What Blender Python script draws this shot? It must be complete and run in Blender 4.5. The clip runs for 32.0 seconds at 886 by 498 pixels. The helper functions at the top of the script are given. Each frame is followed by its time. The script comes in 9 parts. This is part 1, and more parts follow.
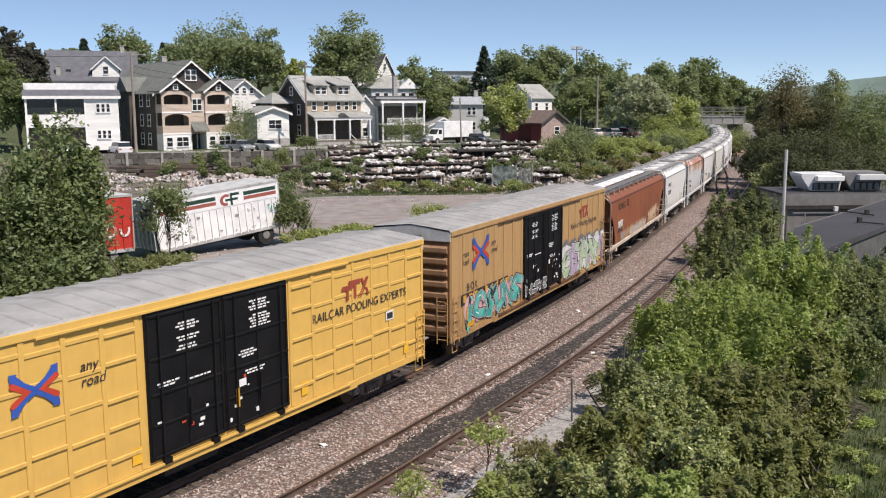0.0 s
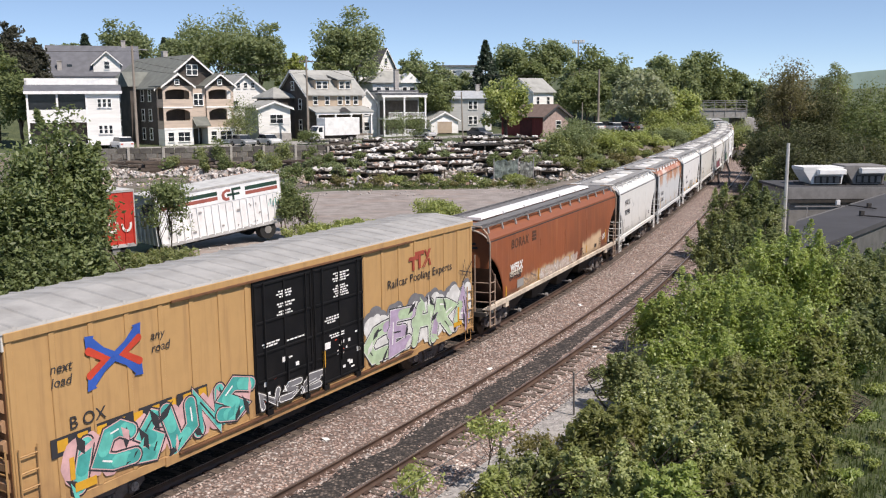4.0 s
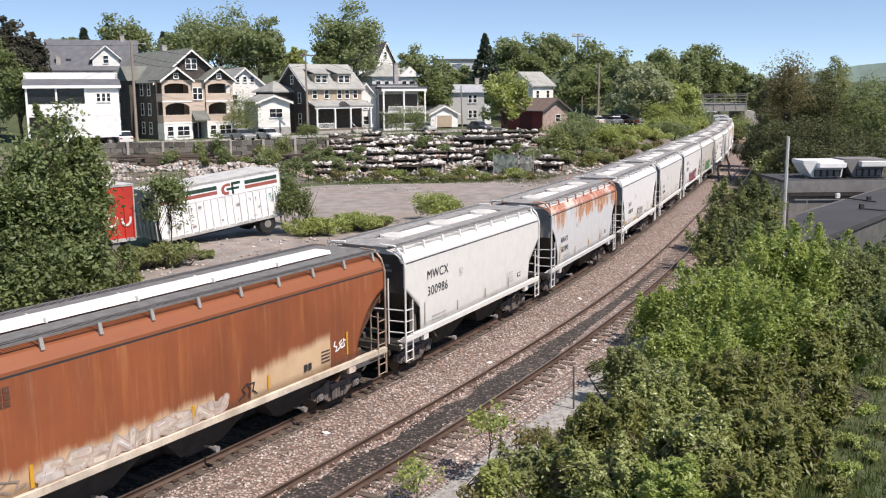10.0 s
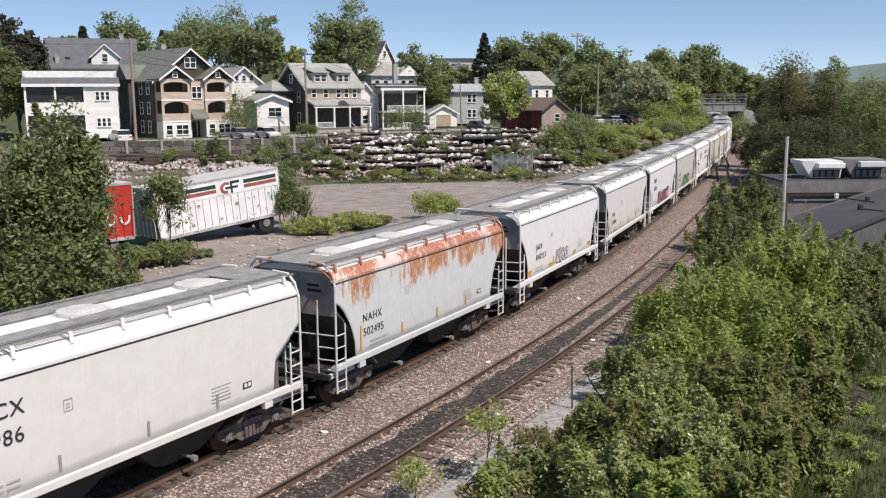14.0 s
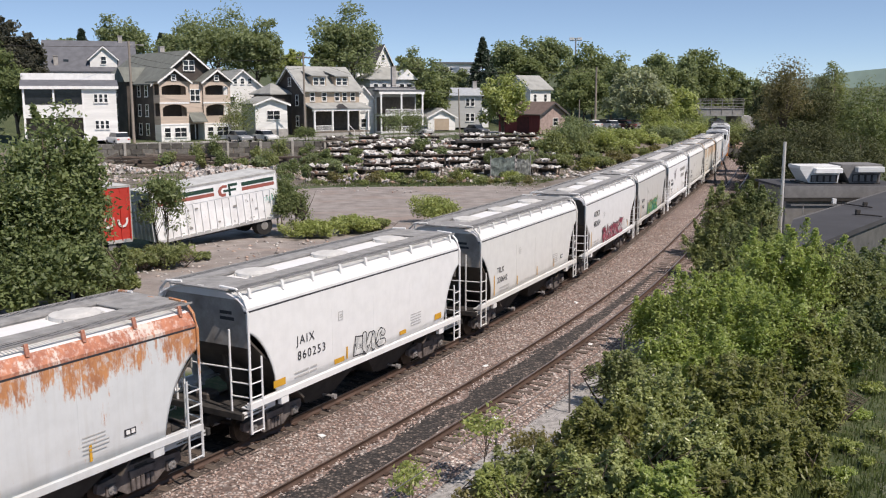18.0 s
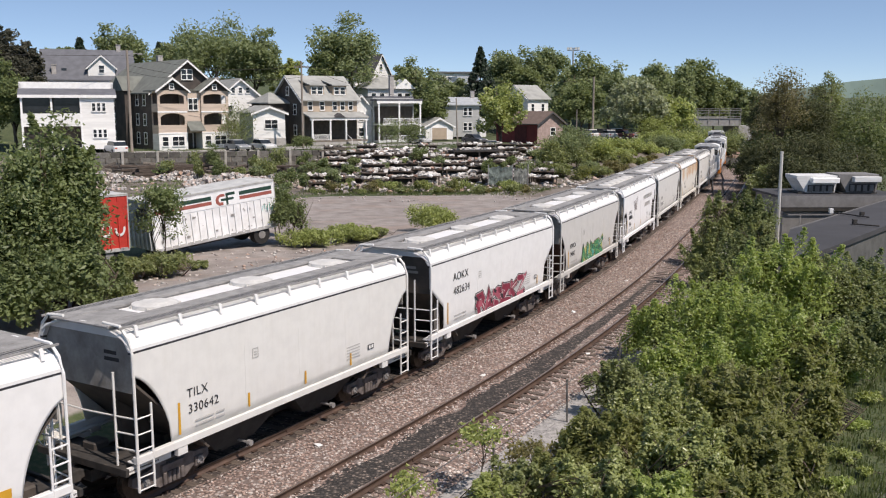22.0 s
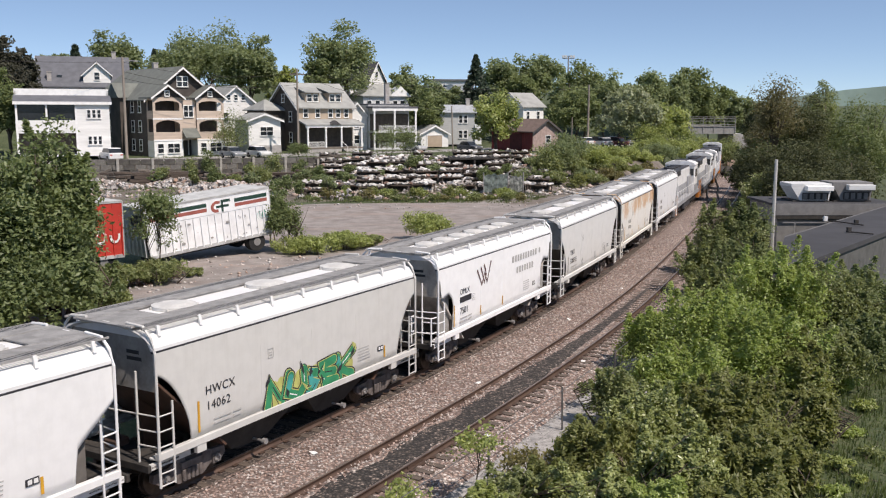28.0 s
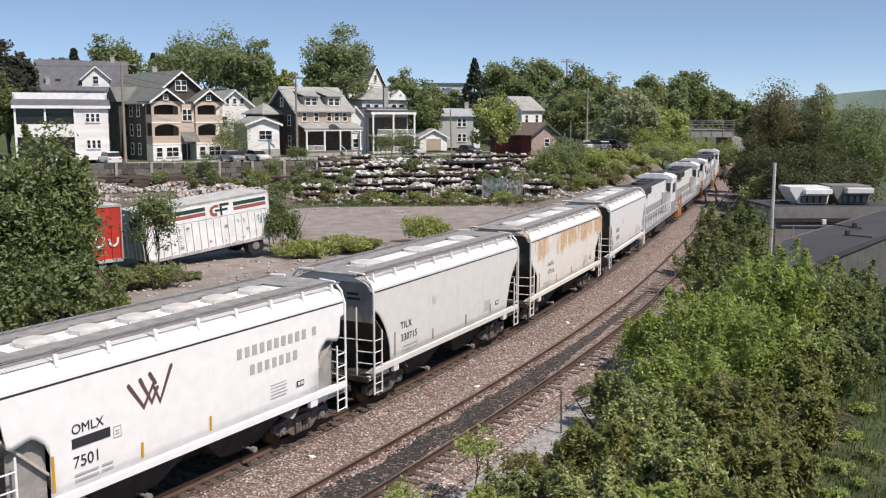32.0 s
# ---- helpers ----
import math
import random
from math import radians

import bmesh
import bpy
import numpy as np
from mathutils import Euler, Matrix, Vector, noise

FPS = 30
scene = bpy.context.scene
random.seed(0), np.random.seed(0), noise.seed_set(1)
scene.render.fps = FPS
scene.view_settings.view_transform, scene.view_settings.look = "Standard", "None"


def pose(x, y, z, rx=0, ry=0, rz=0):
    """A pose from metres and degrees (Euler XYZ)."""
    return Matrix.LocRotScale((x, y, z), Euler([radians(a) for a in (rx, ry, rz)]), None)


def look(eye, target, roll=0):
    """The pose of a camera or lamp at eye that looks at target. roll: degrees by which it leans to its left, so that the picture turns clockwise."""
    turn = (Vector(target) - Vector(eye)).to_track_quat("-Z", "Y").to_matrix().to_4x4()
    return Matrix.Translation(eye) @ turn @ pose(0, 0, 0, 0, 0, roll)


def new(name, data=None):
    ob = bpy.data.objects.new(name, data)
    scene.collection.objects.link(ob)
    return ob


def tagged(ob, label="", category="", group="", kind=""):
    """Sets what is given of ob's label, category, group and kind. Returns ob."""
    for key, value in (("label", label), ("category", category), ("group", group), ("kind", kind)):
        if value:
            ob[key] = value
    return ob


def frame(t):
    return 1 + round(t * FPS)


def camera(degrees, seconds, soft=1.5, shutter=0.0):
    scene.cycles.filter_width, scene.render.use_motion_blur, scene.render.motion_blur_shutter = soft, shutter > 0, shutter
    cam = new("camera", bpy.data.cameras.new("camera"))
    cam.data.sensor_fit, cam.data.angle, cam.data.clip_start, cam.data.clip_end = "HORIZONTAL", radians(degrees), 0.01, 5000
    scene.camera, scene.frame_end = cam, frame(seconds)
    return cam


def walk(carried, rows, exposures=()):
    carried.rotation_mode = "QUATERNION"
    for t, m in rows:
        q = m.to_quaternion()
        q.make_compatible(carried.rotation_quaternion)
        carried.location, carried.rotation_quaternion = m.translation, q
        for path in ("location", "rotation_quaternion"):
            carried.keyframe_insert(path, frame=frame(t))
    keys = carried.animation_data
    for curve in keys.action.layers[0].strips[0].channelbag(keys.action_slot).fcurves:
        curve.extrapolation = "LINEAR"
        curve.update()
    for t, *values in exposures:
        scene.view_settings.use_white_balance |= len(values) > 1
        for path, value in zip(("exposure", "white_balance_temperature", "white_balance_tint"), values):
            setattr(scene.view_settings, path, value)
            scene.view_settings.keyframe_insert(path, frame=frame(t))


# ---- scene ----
# ---------------------------------------------------------------- camera
EYE_Z = 9.55
cam = camera(51.5, 32.0, soft=1.15)
TURNS = [
    (0, 81.05, 0.24, -0.12), (1, 80.98, 0.24, -0.10), (2, 80.94, 0.25, -0.08), (3, 80.84, 0.33, -0.05), (3.5, 80.78, 0.35, -0.04),
    (5.5, 80.51, 0.45, -0.03), (6, 80.52, 0.45, -0.03), (6.5, 80.55, 0.41, -0.02), (7, 80.61, 0.37, -0.01), (7.5, 80.57, 0.38, -0.02),
    (8, 80.48, 0.38, -0.04), (9, 80.39, 0.41, -0.05), (10, 80.32, 0.46, -0.06), (11, 80.34, 0.45, -0.05), (12, 80.33, 0.40, -0.06),
    (13, 80.33, 0.38, -0.07), (14, 80.28, 0.32, -0.11), (14.5, 80.30, 0.33, -0.12), (16.5, 80.32, 0.28, -0.18), (17, 80.39, 0.21, -0.19),
    (17.5, 80.47, 0.13, -0.21), (18, 80.51, 0.10, -0.21), (18.5, 80.59, 0.09, -0.23), (19, 80.69, 0.06, -0.23), (19.5, 80.80, 0.01, -0.26),
    (20, 80.93, -0.03, -0.31), (20.5, 81.01, 0.00, -0.35), (21, 81.03, 0.04, -0.35), (22, 81.08, 0.00, -0.35), (23, 81.18, 0.00, -0.36),
    (24, 81.27, -0.05, -0.38), (24.5, 81.37, -0.11, -0.40), (25, 81.44, -0.15, -0.45), (25.5, 81.45, -0.15, -0.50), (27.5, 81.49, -0.10, -0.62),
    (28, 81.54, -0.11, -0.63), (29, 81.68, -0.16, -0.67), (30, 81.76, -0.16, -0.69), (31, 81.74, -0.09, -0.72), (32, 81.76, -0.07, -0.71)]
walk(cam, [(t, pose(0, 0, EYE_Z, rx, ry, rz)) for t, rx, ry, rz in TURNS], exposures=[(t, e - 0.04, 7000, 17) for t, e in ((0, 0.08), (1, 0.14), (3, 0.14), (5.5, 0.28), (8, 0.27), (9, 0.24), (10, 0.27), (11.5, 0.24), (12.5, 0.14), (13.2, 0.05), (17, 0.01), (20, 0.0), (32, 0.02))])

# ---------------------------------------------------------------- light
SUN_AZ, SUN_EL = math.atan2(0.74, -0.67), radians(55)      # clockwise from +y
world = bpy.data.worlds.new("sky")
scene.world = world
world.use_nodes = True
_n = world.node_tree.nodes
_sky = _n.new("ShaderNodeTexSky")
_sky.sky_type, _sky.sun_disc = "NISHITA", False
_sky.sun_elevation, _sky.sun_rotation = SUN_EL, SUN_AZ
_sky.altitude = 3000
_sky.air_density, _sky.dust_density, _sky.ozone_density = 0.62, 0.0, 0.9
_tint = _n.new("ShaderNodeMix")
_tint.data_type, _tint.blend_type = "RGBA", "MULTIPLY"
_tint.inputs[0].default_value, _tint.inputs[7].default_value = 1.0, (0.92, 1.0, 1.0, 1)
world.node_tree.links.new(_sky.outputs[0], _tint.inputs[6])
_even = _n.new("ShaderNodeMix")
_even.data_type = "RGBA"
_even.inputs[0].default_value, _even.inputs[7].default_value = 0.3, (2.4, 3.9, 6.1, 1)
world.node_tree.links.new(_tint.outputs[2], _even.inputs[6])
world.node_tree.links.new(_even.outputs[2], _n["Background"].inputs[0])
_n["Background"].inputs[1].default_value = 0.13
sun = new("sun", bpy.data.lights.new("sun", "SUN"))
sun.data.energy, sun.data.angle, sun.data.color = 5.0, radians(0.5), (1.0, 0.96, 0.9)
sun.matrix_world = look((60, -8, 80), (60 - math.sin(SUN_AZ) * math.cos(SUN_EL), -8 - math.cos(SUN_AZ) * math.cos(SUN_EL), 80 - math.sin(SUN_EL)))
# ---------------------------------------------------------------- shaders
def _tree(name):
    m = bpy.data.materials.new(name)
    m.use_nodes = True
    t = m.node_tree
    return m, t, t.nodes["Principled BSDF"]


def _mix(t, fac, a, b, mode="MIX"):
    n = t.nodes.new("ShaderNodeMix")
    n.data_type, n.blend_type = "RGBA", mode
    for sock, v in ((n.inputs[0], fac), (n.inputs[6], a), (n.inputs[7], b)):
        if hasattr(v, "is_linked"):
            t.links.new(v, sock)
        elif isinstance(v, (int, float)):
            sock.default_value = v
        else:
            sock.default_value = (*v, 1)
    return n.outputs[2]


def _coords(t, stretch=(1, 1, 1)):
    c = t.nodes.new("ShaderNodeTexCoord")
    m = t.nodes.new("ShaderNodeMapping")
    m.inputs["Scale"].default_value = stretch
    t.links.new(c.outputs["Object"], m.inputs[0])
    return m.outputs[0]


def _noise(t, scale, detail=4, stretch=(1, 1, 1), rough=0.55):
    n = t.nodes.new("ShaderNodeTexNoise")
    n.inputs["Scale"].default_value, n.inputs["Detail"].default_value, n.inputs["Roughness"].default_value = scale, detail, rough
    t.links.new(_coords(t, stretch), n.inputs["Vector"])
    return n.outputs[0]


def _ramp(t, v, lo, hi, a=0.0, b=1.0):
    n = t.nodes.new("ShaderNodeMapRange")
    n.interpolation_type = "SMOOTHSTEP"
    for i, x in zip((1, 2, 3, 4), (lo, hi, a, b)):
        n.inputs[i].default_value = x
    t.links.new(v, n.inputs[0])
    return n.outputs[0]


def _math(t, op, a, b=0.0):
    n = t.nodes.new("ShaderNodeMath")
    n.operation = op
    for sock, v in zip(n.inputs, (a, b)):
        if hasattr(v, "is_linked"):
            t.links.new(v, sock)
        else:
            sock.default_value = v
    return n.outputs[0]


def _bump(t, p, height, strength, dist=0.02):
    b = t.nodes.new("ShaderNodeBump")
    b.inputs["Strength"].default_value, b.inputs["Distance"].default_value = strength, dist
    t.links.new(height, b.inputs["Height"])
    t.links.new(b.outputs[0], p.inputs["Normal"])


def _axis(t, axis):
    c = t.nodes.new("ShaderNodeTexCoord")
    s = t.nodes.new("ShaderNodeSeparateXYZ")
    t.links.new(c.outputs["Object"], s.inputs[0])
    return s.outputs[axis]


def plain(name, col, rough=0.6, metal=0.0, vary=0.25, scale=2.0, grain=14.0, bump=0.1, stretch=(1, 1, 1), dirt=None, dirt_amount=0.5):
    """A worn surface: base colour, a blotchy tone, a finer grain, optional dirt colour."""
    m, t, p = _tree(name)
    big, fine = _noise(t, scale, 5, stretch), _noise(t, grain, 5, stretch)
    c = _mix(t, _ramp(t, big, 0.3, 0.7), [x * (1 - vary) for x in col], [min(1, x * (1 + vary * 0.5)) for x in col])
    c = _mix(t, _ramp(t, fine, 0.35, 0.75, 0, vary), c, [x * 0.6 for x in col])
    if dirt:
        c = _mix(t, _ramp(t, _noise(t, scale * 0.7, 6, stretch, 0.65), 0.48, 0.7, 0, dirt_amount), c, dirt)
    t.links.new(c, p.inputs["Base Color"])
    p.inputs["Roughness"].default_value, p.inputs["Metallic"].default_value = rough, metal
    if bump:
        _bump(t, p, fine, bump)
    return m


def streaked(name, col, dirt, amount=0.35, rough=0.5, lo=0.45, hi=0.75, rust=None, low_amount=None):
    """Car paint with streaks that run down and a dusty lower edge. rust: (colour, from height, to height, amount)."""
    m, t, p = _tree(name)
    runs = _noise(t, 1.0, 6, (5.0, 5.0, 0.35), 0.65)
    spots = _noise(t, 3.0, 5)
    c = _mix(t, _ramp(t, spots, 0.3, 0.75, 0, 0.5), col, [x * 0.86 for x in col])
    c = _mix(t, _ramp(t, runs, lo, hi, 0, amount), c, dirt)
    if low_amount is not None:
        c = _mix(t, _ramp(t, _noise(t, 0.45, 5, (1, 1, 0.5)), 0.4, 0.7, 0, 0.7), c, (col[0] * 0.55, col[1] * 0.6, col[2] * 0.7))
        c = _mix(t, _ramp(t, _noise(t, 0.8, 6, (4, 4, 0.25), 0.7), 0.5, 0.75, 0, 0.6), c, (0.42, 0.16, 0.05))
    if low_amount is None:
        low = _ramp(t, _axis(t, 2), 2.7, 1.4, 0, 1)
        c = _mix(t, _math(t, "MULTIPLY", low, _ramp(t, _noise(t, 1.3, 6), 0.35, 0.7, 0, amount * 1.3)), c, dirt)
    else:
        # two whitewashed panels with hard ends and a worn upper edge
        x = _axis(t, 0)
        first = _math(t, "MULTIPLY", _math(t, "SUBTRACT", _ramp(t, x, -5.9, -5.3), _ramp(t, x, 1.62, 1.65)), 0.62)
        second = _math(t, "MULTIPLY", _math(t, "SUBTRACT", _ramp(t, x, 2.93, 2.96), _ramp(t, x, 6.25, 6.28)), _ramp(t, x, 2.9, 6.3, 0.82, 1.12))
        edge = _math(t, "ADD", _math(t, "ADD", first, second), _ramp(t, _noise(t, 0.9, 6, (2.2, 2.2, 0.12), 0.7), 0.3, 0.75, 1.30, 1.52))
        low = _ramp(t, _math(t, "SUBTRACT", _axis(t, 2), edge), 0.24, -0.1, 0, 1)
        c = _mix(t, _math(t, "MULTIPLY", low, _ramp(t, _noise(t, 0.6, 6, (1, 1, 0.6)), 0.22, 0.6, 0.35, low_amount)), c, dirt)
    if rust:
        rc, z0, z1, ra = rust
        high = _ramp(t, _axis(t, 2), z0, z1, 0, 1)
        blot = _noise(t, 1.0, 10, (2.4, 2.4, 0.85), 0.8)
        patch = _ramp(t, _noise(t, 0.5, 3, (1, 1, 0.01)), 0.36, 0.6, -0.12, 0.09)
        edge = _math(t, "ADD", _math(t, "ADD", blot, patch), _math(t, "MULTIPLY", high, 0.27))
        edge = _math(t, "ADD", edge, _ramp(t, _noise(t, 2.0, 6, (6, 6, 0.5), 0.7), 0.3, 0.7, -0.07, 0.07))
        f = _math(t, "MULTIPLY", _math(t, "MULTIPLY", _ramp(t, edge, 0.67, 0.79), ra), _ramp(t, _noise(t, 9.0, 5, (1, 1, 0.6), 0.7), 0.33, 0.5, 0.35, 1.0))
        tone = _mix(t, _ramp(t, _noise(t, 2.2, 7, (2, 2, 0.7), 0.7), 0.36, 0.64), rc, [rc[0] * 0.62, rc[1] * 0.5, rc[2] * 0.5])
        c = _mix(t, f, c, tone)
    t.links.new(c, p.inputs["Base Color"])
    p.inputs["Roughness"].default_value = rough
    _bump(t, p, _noise(t, 25, 3), 0.05)
    return m


def leafy(name, dark, light, trans=0.35, rough=0.42):
    m, t, p = _tree(name)
    g = t.nodes.new("ShaderNodeNewGeometry")
    o = _noise(t, 0.55, 3)
    c = _mix(t, g.outputs["Random Per Island"], dark, light)
    c = _mix(t, _ramp(t, o, 0.35, 0.7, 0, 0.5), c, [x * 1.25 for x in light])
    t.links.new(c, p.inputs["Base Color"])
    p.inputs["Roughness"].default_value = rough
    p.inputs["Specular IOR Level"].default_value = 0.5 if rough < 0.6 else 0.2
    tr = t.nodes.new("ShaderNodeBsdfTranslucent")
    t.links.new(_mix(t, 0.5, c, [light[0] * 1.5, light[1] * 1.5, light[2] * 0.8]), tr.inputs[0])
    mx = t.nodes.new("ShaderNodeMixShader")
    mx.inputs[0].default_value = trans
    t.links.new(p.outputs[0], mx.inputs[1])
    t.links.new(tr.outputs[0], mx.inputs[2])
    t.links.new(mx.outputs[0], t.nodes["Material Output"].inputs[0])
    return m


# ---------------------------------------------------------------- mesh tools
def box(bm, x0, x1, y0, y1, z0, z1):
    v = [bm.verts.new((x, y, z)) for z in (z0, z1) for y in (y0, y1) for x in (x0, x1)]
    for f in ((0, 2, 3, 1), (4, 5, 7, 6), (0, 1, 5, 4), (2, 6, 7, 3), (0, 4, 6, 2), (1, 3, 7, 5)):
        bm.faces.new([v[i] for i in f])


def tube(bm, pts, r, n=6):
    """A round bar along the points."""
    pts = [Vector(p) for p in pts]
    rings = []
    for i, p in enumerate(pts):
        d = (pts[min(i + 1, len(pts) - 1)] - pts[max(i - 1, 0)]).normalized()
        a = d.cross(Vector((0, 0, 1)) if abs(d.z) < 0.9 else Vector((1, 0, 0))).normalized()
        b = d.cross(a)
        rr = r[i] if isinstance(r, (list, tuple)) else r
        rings.append([bm.verts.new(p + a * math.cos(k * math.tau / n) * rr + b * math.sin(k * math.tau / n) * rr) for k in range(n)])
    for u, w in zip(rings, rings[1:]):
        for k in range(n):
            bm.faces.new((u[k], u[(k + 1) % n], w[(k + 1) % n], w[k]))
    bm.faces.new(rings[0][::-1])
    bm.faces.new(rings[-1])


def prism(bm, pts, axis, a, b):
    """A flat outline in the two other axes, pulled out along one axis from a to b."""
    def at(u, v, w):
        return {"x": (w, u, v), "y": (u, w, v), "z": (u, v, w)}[axis]
    lo, hi = [bm.verts.new(at(u, v, a)) for u, v in pts], [bm.verts.new(at(u, v, b)) for u, v in pts]
    n = len(pts)
    for i in range(n):
        bm.faces.new((lo[i], lo[(i + 1) % n], hi[(i + 1) % n], hi[i]))
    bm.faces.new(lo[::-1])
    bm.faces.new(hi)


def done(bm, material, bevel=0.0, smooth=False, seg=1):
    if bevel:
        bmesh.ops.bevel(bm, geom=bm.edges[:], offset=bevel, segments=seg, affect="EDGES", clamp_overlap=True)
    bmesh.ops.recalc_face_normals(bm, faces=bm.faces[:])
    me = bpy.data.meshes.new("m")
    bm.to_mesh(me)
    bm.free()
    for m in (material if isinstance(material, (list, tuple)) else [material]):
        me.materials.append(m)
    if smooth:
        me.polygons.foreach_set("use_smooth", [True] * len(me.polygons))
    return me


def put(name, me, parent=None, m=None, label=""):
    """Links a mesh as one object, under a thing or part where one is given."""
    ob = new(name, me)
    if parent is not None:
        ob.parent = parent
    if m is not None:
        ob.matrix_basis = m
    if label:
        ob["label"] = label
    return ob


def part(name, bm, material, parent, label="", bevel=0.0, smooth=False, m=None):
    return put(name, done(bm, material, bevel, smooth), parent, m, label)


def boxes(*dims):
    bm = bmesh.new()
    for d in dims:
        box(bm, *d)
    return bm


def fast_mesh(verts, faces, material, smooth=False):
    """A mesh from numpy arrays: verts (n, 3), faces (m, k) all of one size."""
    me = bpy.data.meshes.new("m")
    n, k = faces.shape
    me.vertices.add(len(verts))
    me.vertices.foreach_set("co", np.ascontiguousarray(verts, np.float32).ravel())
    me.loops.add(n * k)
    me.loops.foreach_set("vertex_index", np.ascontiguousarray(faces, np.int32).ravel())
    me.polygons.add(n)
    me.polygons.foreach_set("loop_start", np.arange(0, n * k, k, dtype=np.int32))
    me.polygons.foreach_set("loop_total", np.full(n, k, np.int32))
    if smooth:
        me.polygons.foreach_set("use_smooth", np.ones(n, bool))
    me.update(calc_edges=True)
    for m in (material if isinstance(material, (list, tuple)) else [material]):
        me.materials.append(m)
    return me


def thing(name, label, category, group="", m=None, kind=""):
    ob = tagged(new(name), label, category, group, kind)
    if m is not None:
        ob.matrix_basis = m
    return ob


LETTERS = {}


def letters(text, size, parent, m, material, name="lettering", label="", lean=0.0, wide=1.0, bold=0.0):
    key = (text, size, material.name, lean, wide, bold)
    if key not in LETTERS:
        cu = bpy.data.curves.new("t", "FONT")
        cu.body, cu.size, cu.extrude, cu.shear, cu.space_character, cu.offset = text, size, 0.002, lean, wide, bold
        ob = bpy.data.objects.new("t", cu)
        LETTERS[key] = bpy.data.meshes.new_from_object(ob)
        bpy.data.objects.remove(ob)
        LETTERS[key].materials.append(material)
    return put(name, LETTERS[key], parent, m, label)


# ---------------------------------------------------------------- the line of the rails
BEND = [(0, -11.644), (80, -10.335), (100, -0.613), (120, -4.244), (140, -4.548), (165, 0.003), (190, -0.441), (220, -1.356), (320, -1.356), (420, -1.0)]
_s = np.arange(0, 460, 1.0)
_k = np.interp(_s, [b[0] for b in BEND], [b[1] / 1000 for b in BEND])
_h = 1.571 + np.r_[0, np.cumsum(_k[:-1])]
_x = -96.556 + np.r_[0, np.cumsum(np.sin(_h[:-1]))]
_y = -38.909 + np.r_[0, np.cumsum(np.cos(_h[:-1]))]


def rail_line(s, off=0.0):
    """Place and heading (from +y to +x) of the main track, off metres to its right."""
    s = np.asarray(s, float)
    h = np.interp(s, _s, _h)
    over = np.minimum(s, 0)
    x = np.interp(s, _s, _x) + over * np.sin(h) + off * np.cos(h)
    y = np.interp(s, _s, _y) + over * np.cos(h) - off * np.sin(h)
    return x, y, h


def train_shift(t):
    u = (t - 16) / 16
    return 43.04 - 66.6 * u + 0.23 * u * u - 0.85 * u ** 3


def lateral(x, y):
    """Distance to the right of the main track (left is negative), and the place along it."""
    x, y = np.asarray(x, float), np.asarray(y, float)
    sx, sy, sh = _x[::2], _y[::2], _h[::2]
    shape = x.shape
    x, y = x.ravel(), y.ravel()
    lat, at = np.empty(len(x)), np.empty(len(x))
    for i in range(0, len(x), 4000):
        dx, dy = x[i:i + 4000, None] - sx, y[i:i + 4000, None] - sy
        j = np.argmin(dx * dx + dy * dy, 1)
        r = np.arange(len(j))
        lat[i:i + 4000] = dx[r, j] * np.cos(sh[j]) - dy[r, j] * np.sin(sh[j])
        at[i:i + 4000] = _s[::2][j]
    return lat.reshape(shape), at.reshape(shape)


def step(v, a, b):
    q = np.clip((v - a) / (b - a), 0, 1)
    return q * q * (3 - 2 * q)


def ground_z(x, y):
    x, y = np.asarray(x, float), np.asarray(y, float)
    lat, s = lateral(x, y)
    lot = 2.0 - 0.9 * step(s, 165, 215)
    left_part = 1 - step(x, -16, -9)
    back = lot + (3.45 - lot) * step(y - 0.25 * x, 82 + 34.0 * left_part, 112 + 5.0 * left_part)
    q = (x + 35) * -0.61 + (y - 122) * 0.79
    back = back + 5.0 * step(q, 14, 40) + 9 * step(q, 40, 140)
    left = back * step(-lat, 3.0, 8.5)
    right = -0.12 + 2.6 * step(lat, 26, 60) * step(s, 170, 240)
    z = np.where(lat < 0, left, right)
    z = z - 0.1 * (np.abs(lat - 2.2) < 5.5)
    d = np.hypot(x, y)
    return z + 20 * step(d, 600, 1800)
# ---------------------------------------------------------------- materials
M_YELLOW = streaked("yellow_paint", (0.69, 0.425, 0.105), (0.42, 0.26, 0.08), 0.2)
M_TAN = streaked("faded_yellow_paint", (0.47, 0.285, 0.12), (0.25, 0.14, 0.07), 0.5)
# brown end paint with the shade of the end and rib gaps added
M_TANDARK = streaked("shade_darkened_tan", (0.16, 0.075, 0.035), (0.06, 0.03, 0.02), 0.6)
M_TANRIB = streaked("brown_end_rib", (0.36, 0.215, 0.12), (0.16, 0.08, 0.045), 0.6)
M_BLACK = plain("black_door_paint", (0.006, 0.006, 0.007), 0.62, vary=0.35, dirt=(0.025, 0.022, 0.02), dirt_amount=0.2)
M_BLACK.node_tree.nodes["Principled BSDF"].inputs["Specular IOR Level"].default_value = 0.25
M_ROOF = plain("galvanised_roof", (0.355, 0.35, 0.335), 0.65, 0.0, 0.18, 1.2, 18, 0.08, dirt=(0.26, 0.25, 0.23), dirt_amount=0.6)
M_WALKWAY = plain("grey_grating", (0.29, 0.285, 0.275), 0.75, 0.0, 0.25, 3, 40, 0.3)
M_WHITE = streaked("white_car_paint", (0.77, 0.77, 0.76), (0.55, 0.53, 0.49), 0.12)
M_CREAM = streaked("cream_car_paint", (0.70, 0.695, 0.665), (0.5, 0.46, 0.40), 0.15)
M_PALE = streaked("pale_grey_car_paint", (0.60, 0.59, 0.56), (0.40, 0.38, 0.34), 0.2)
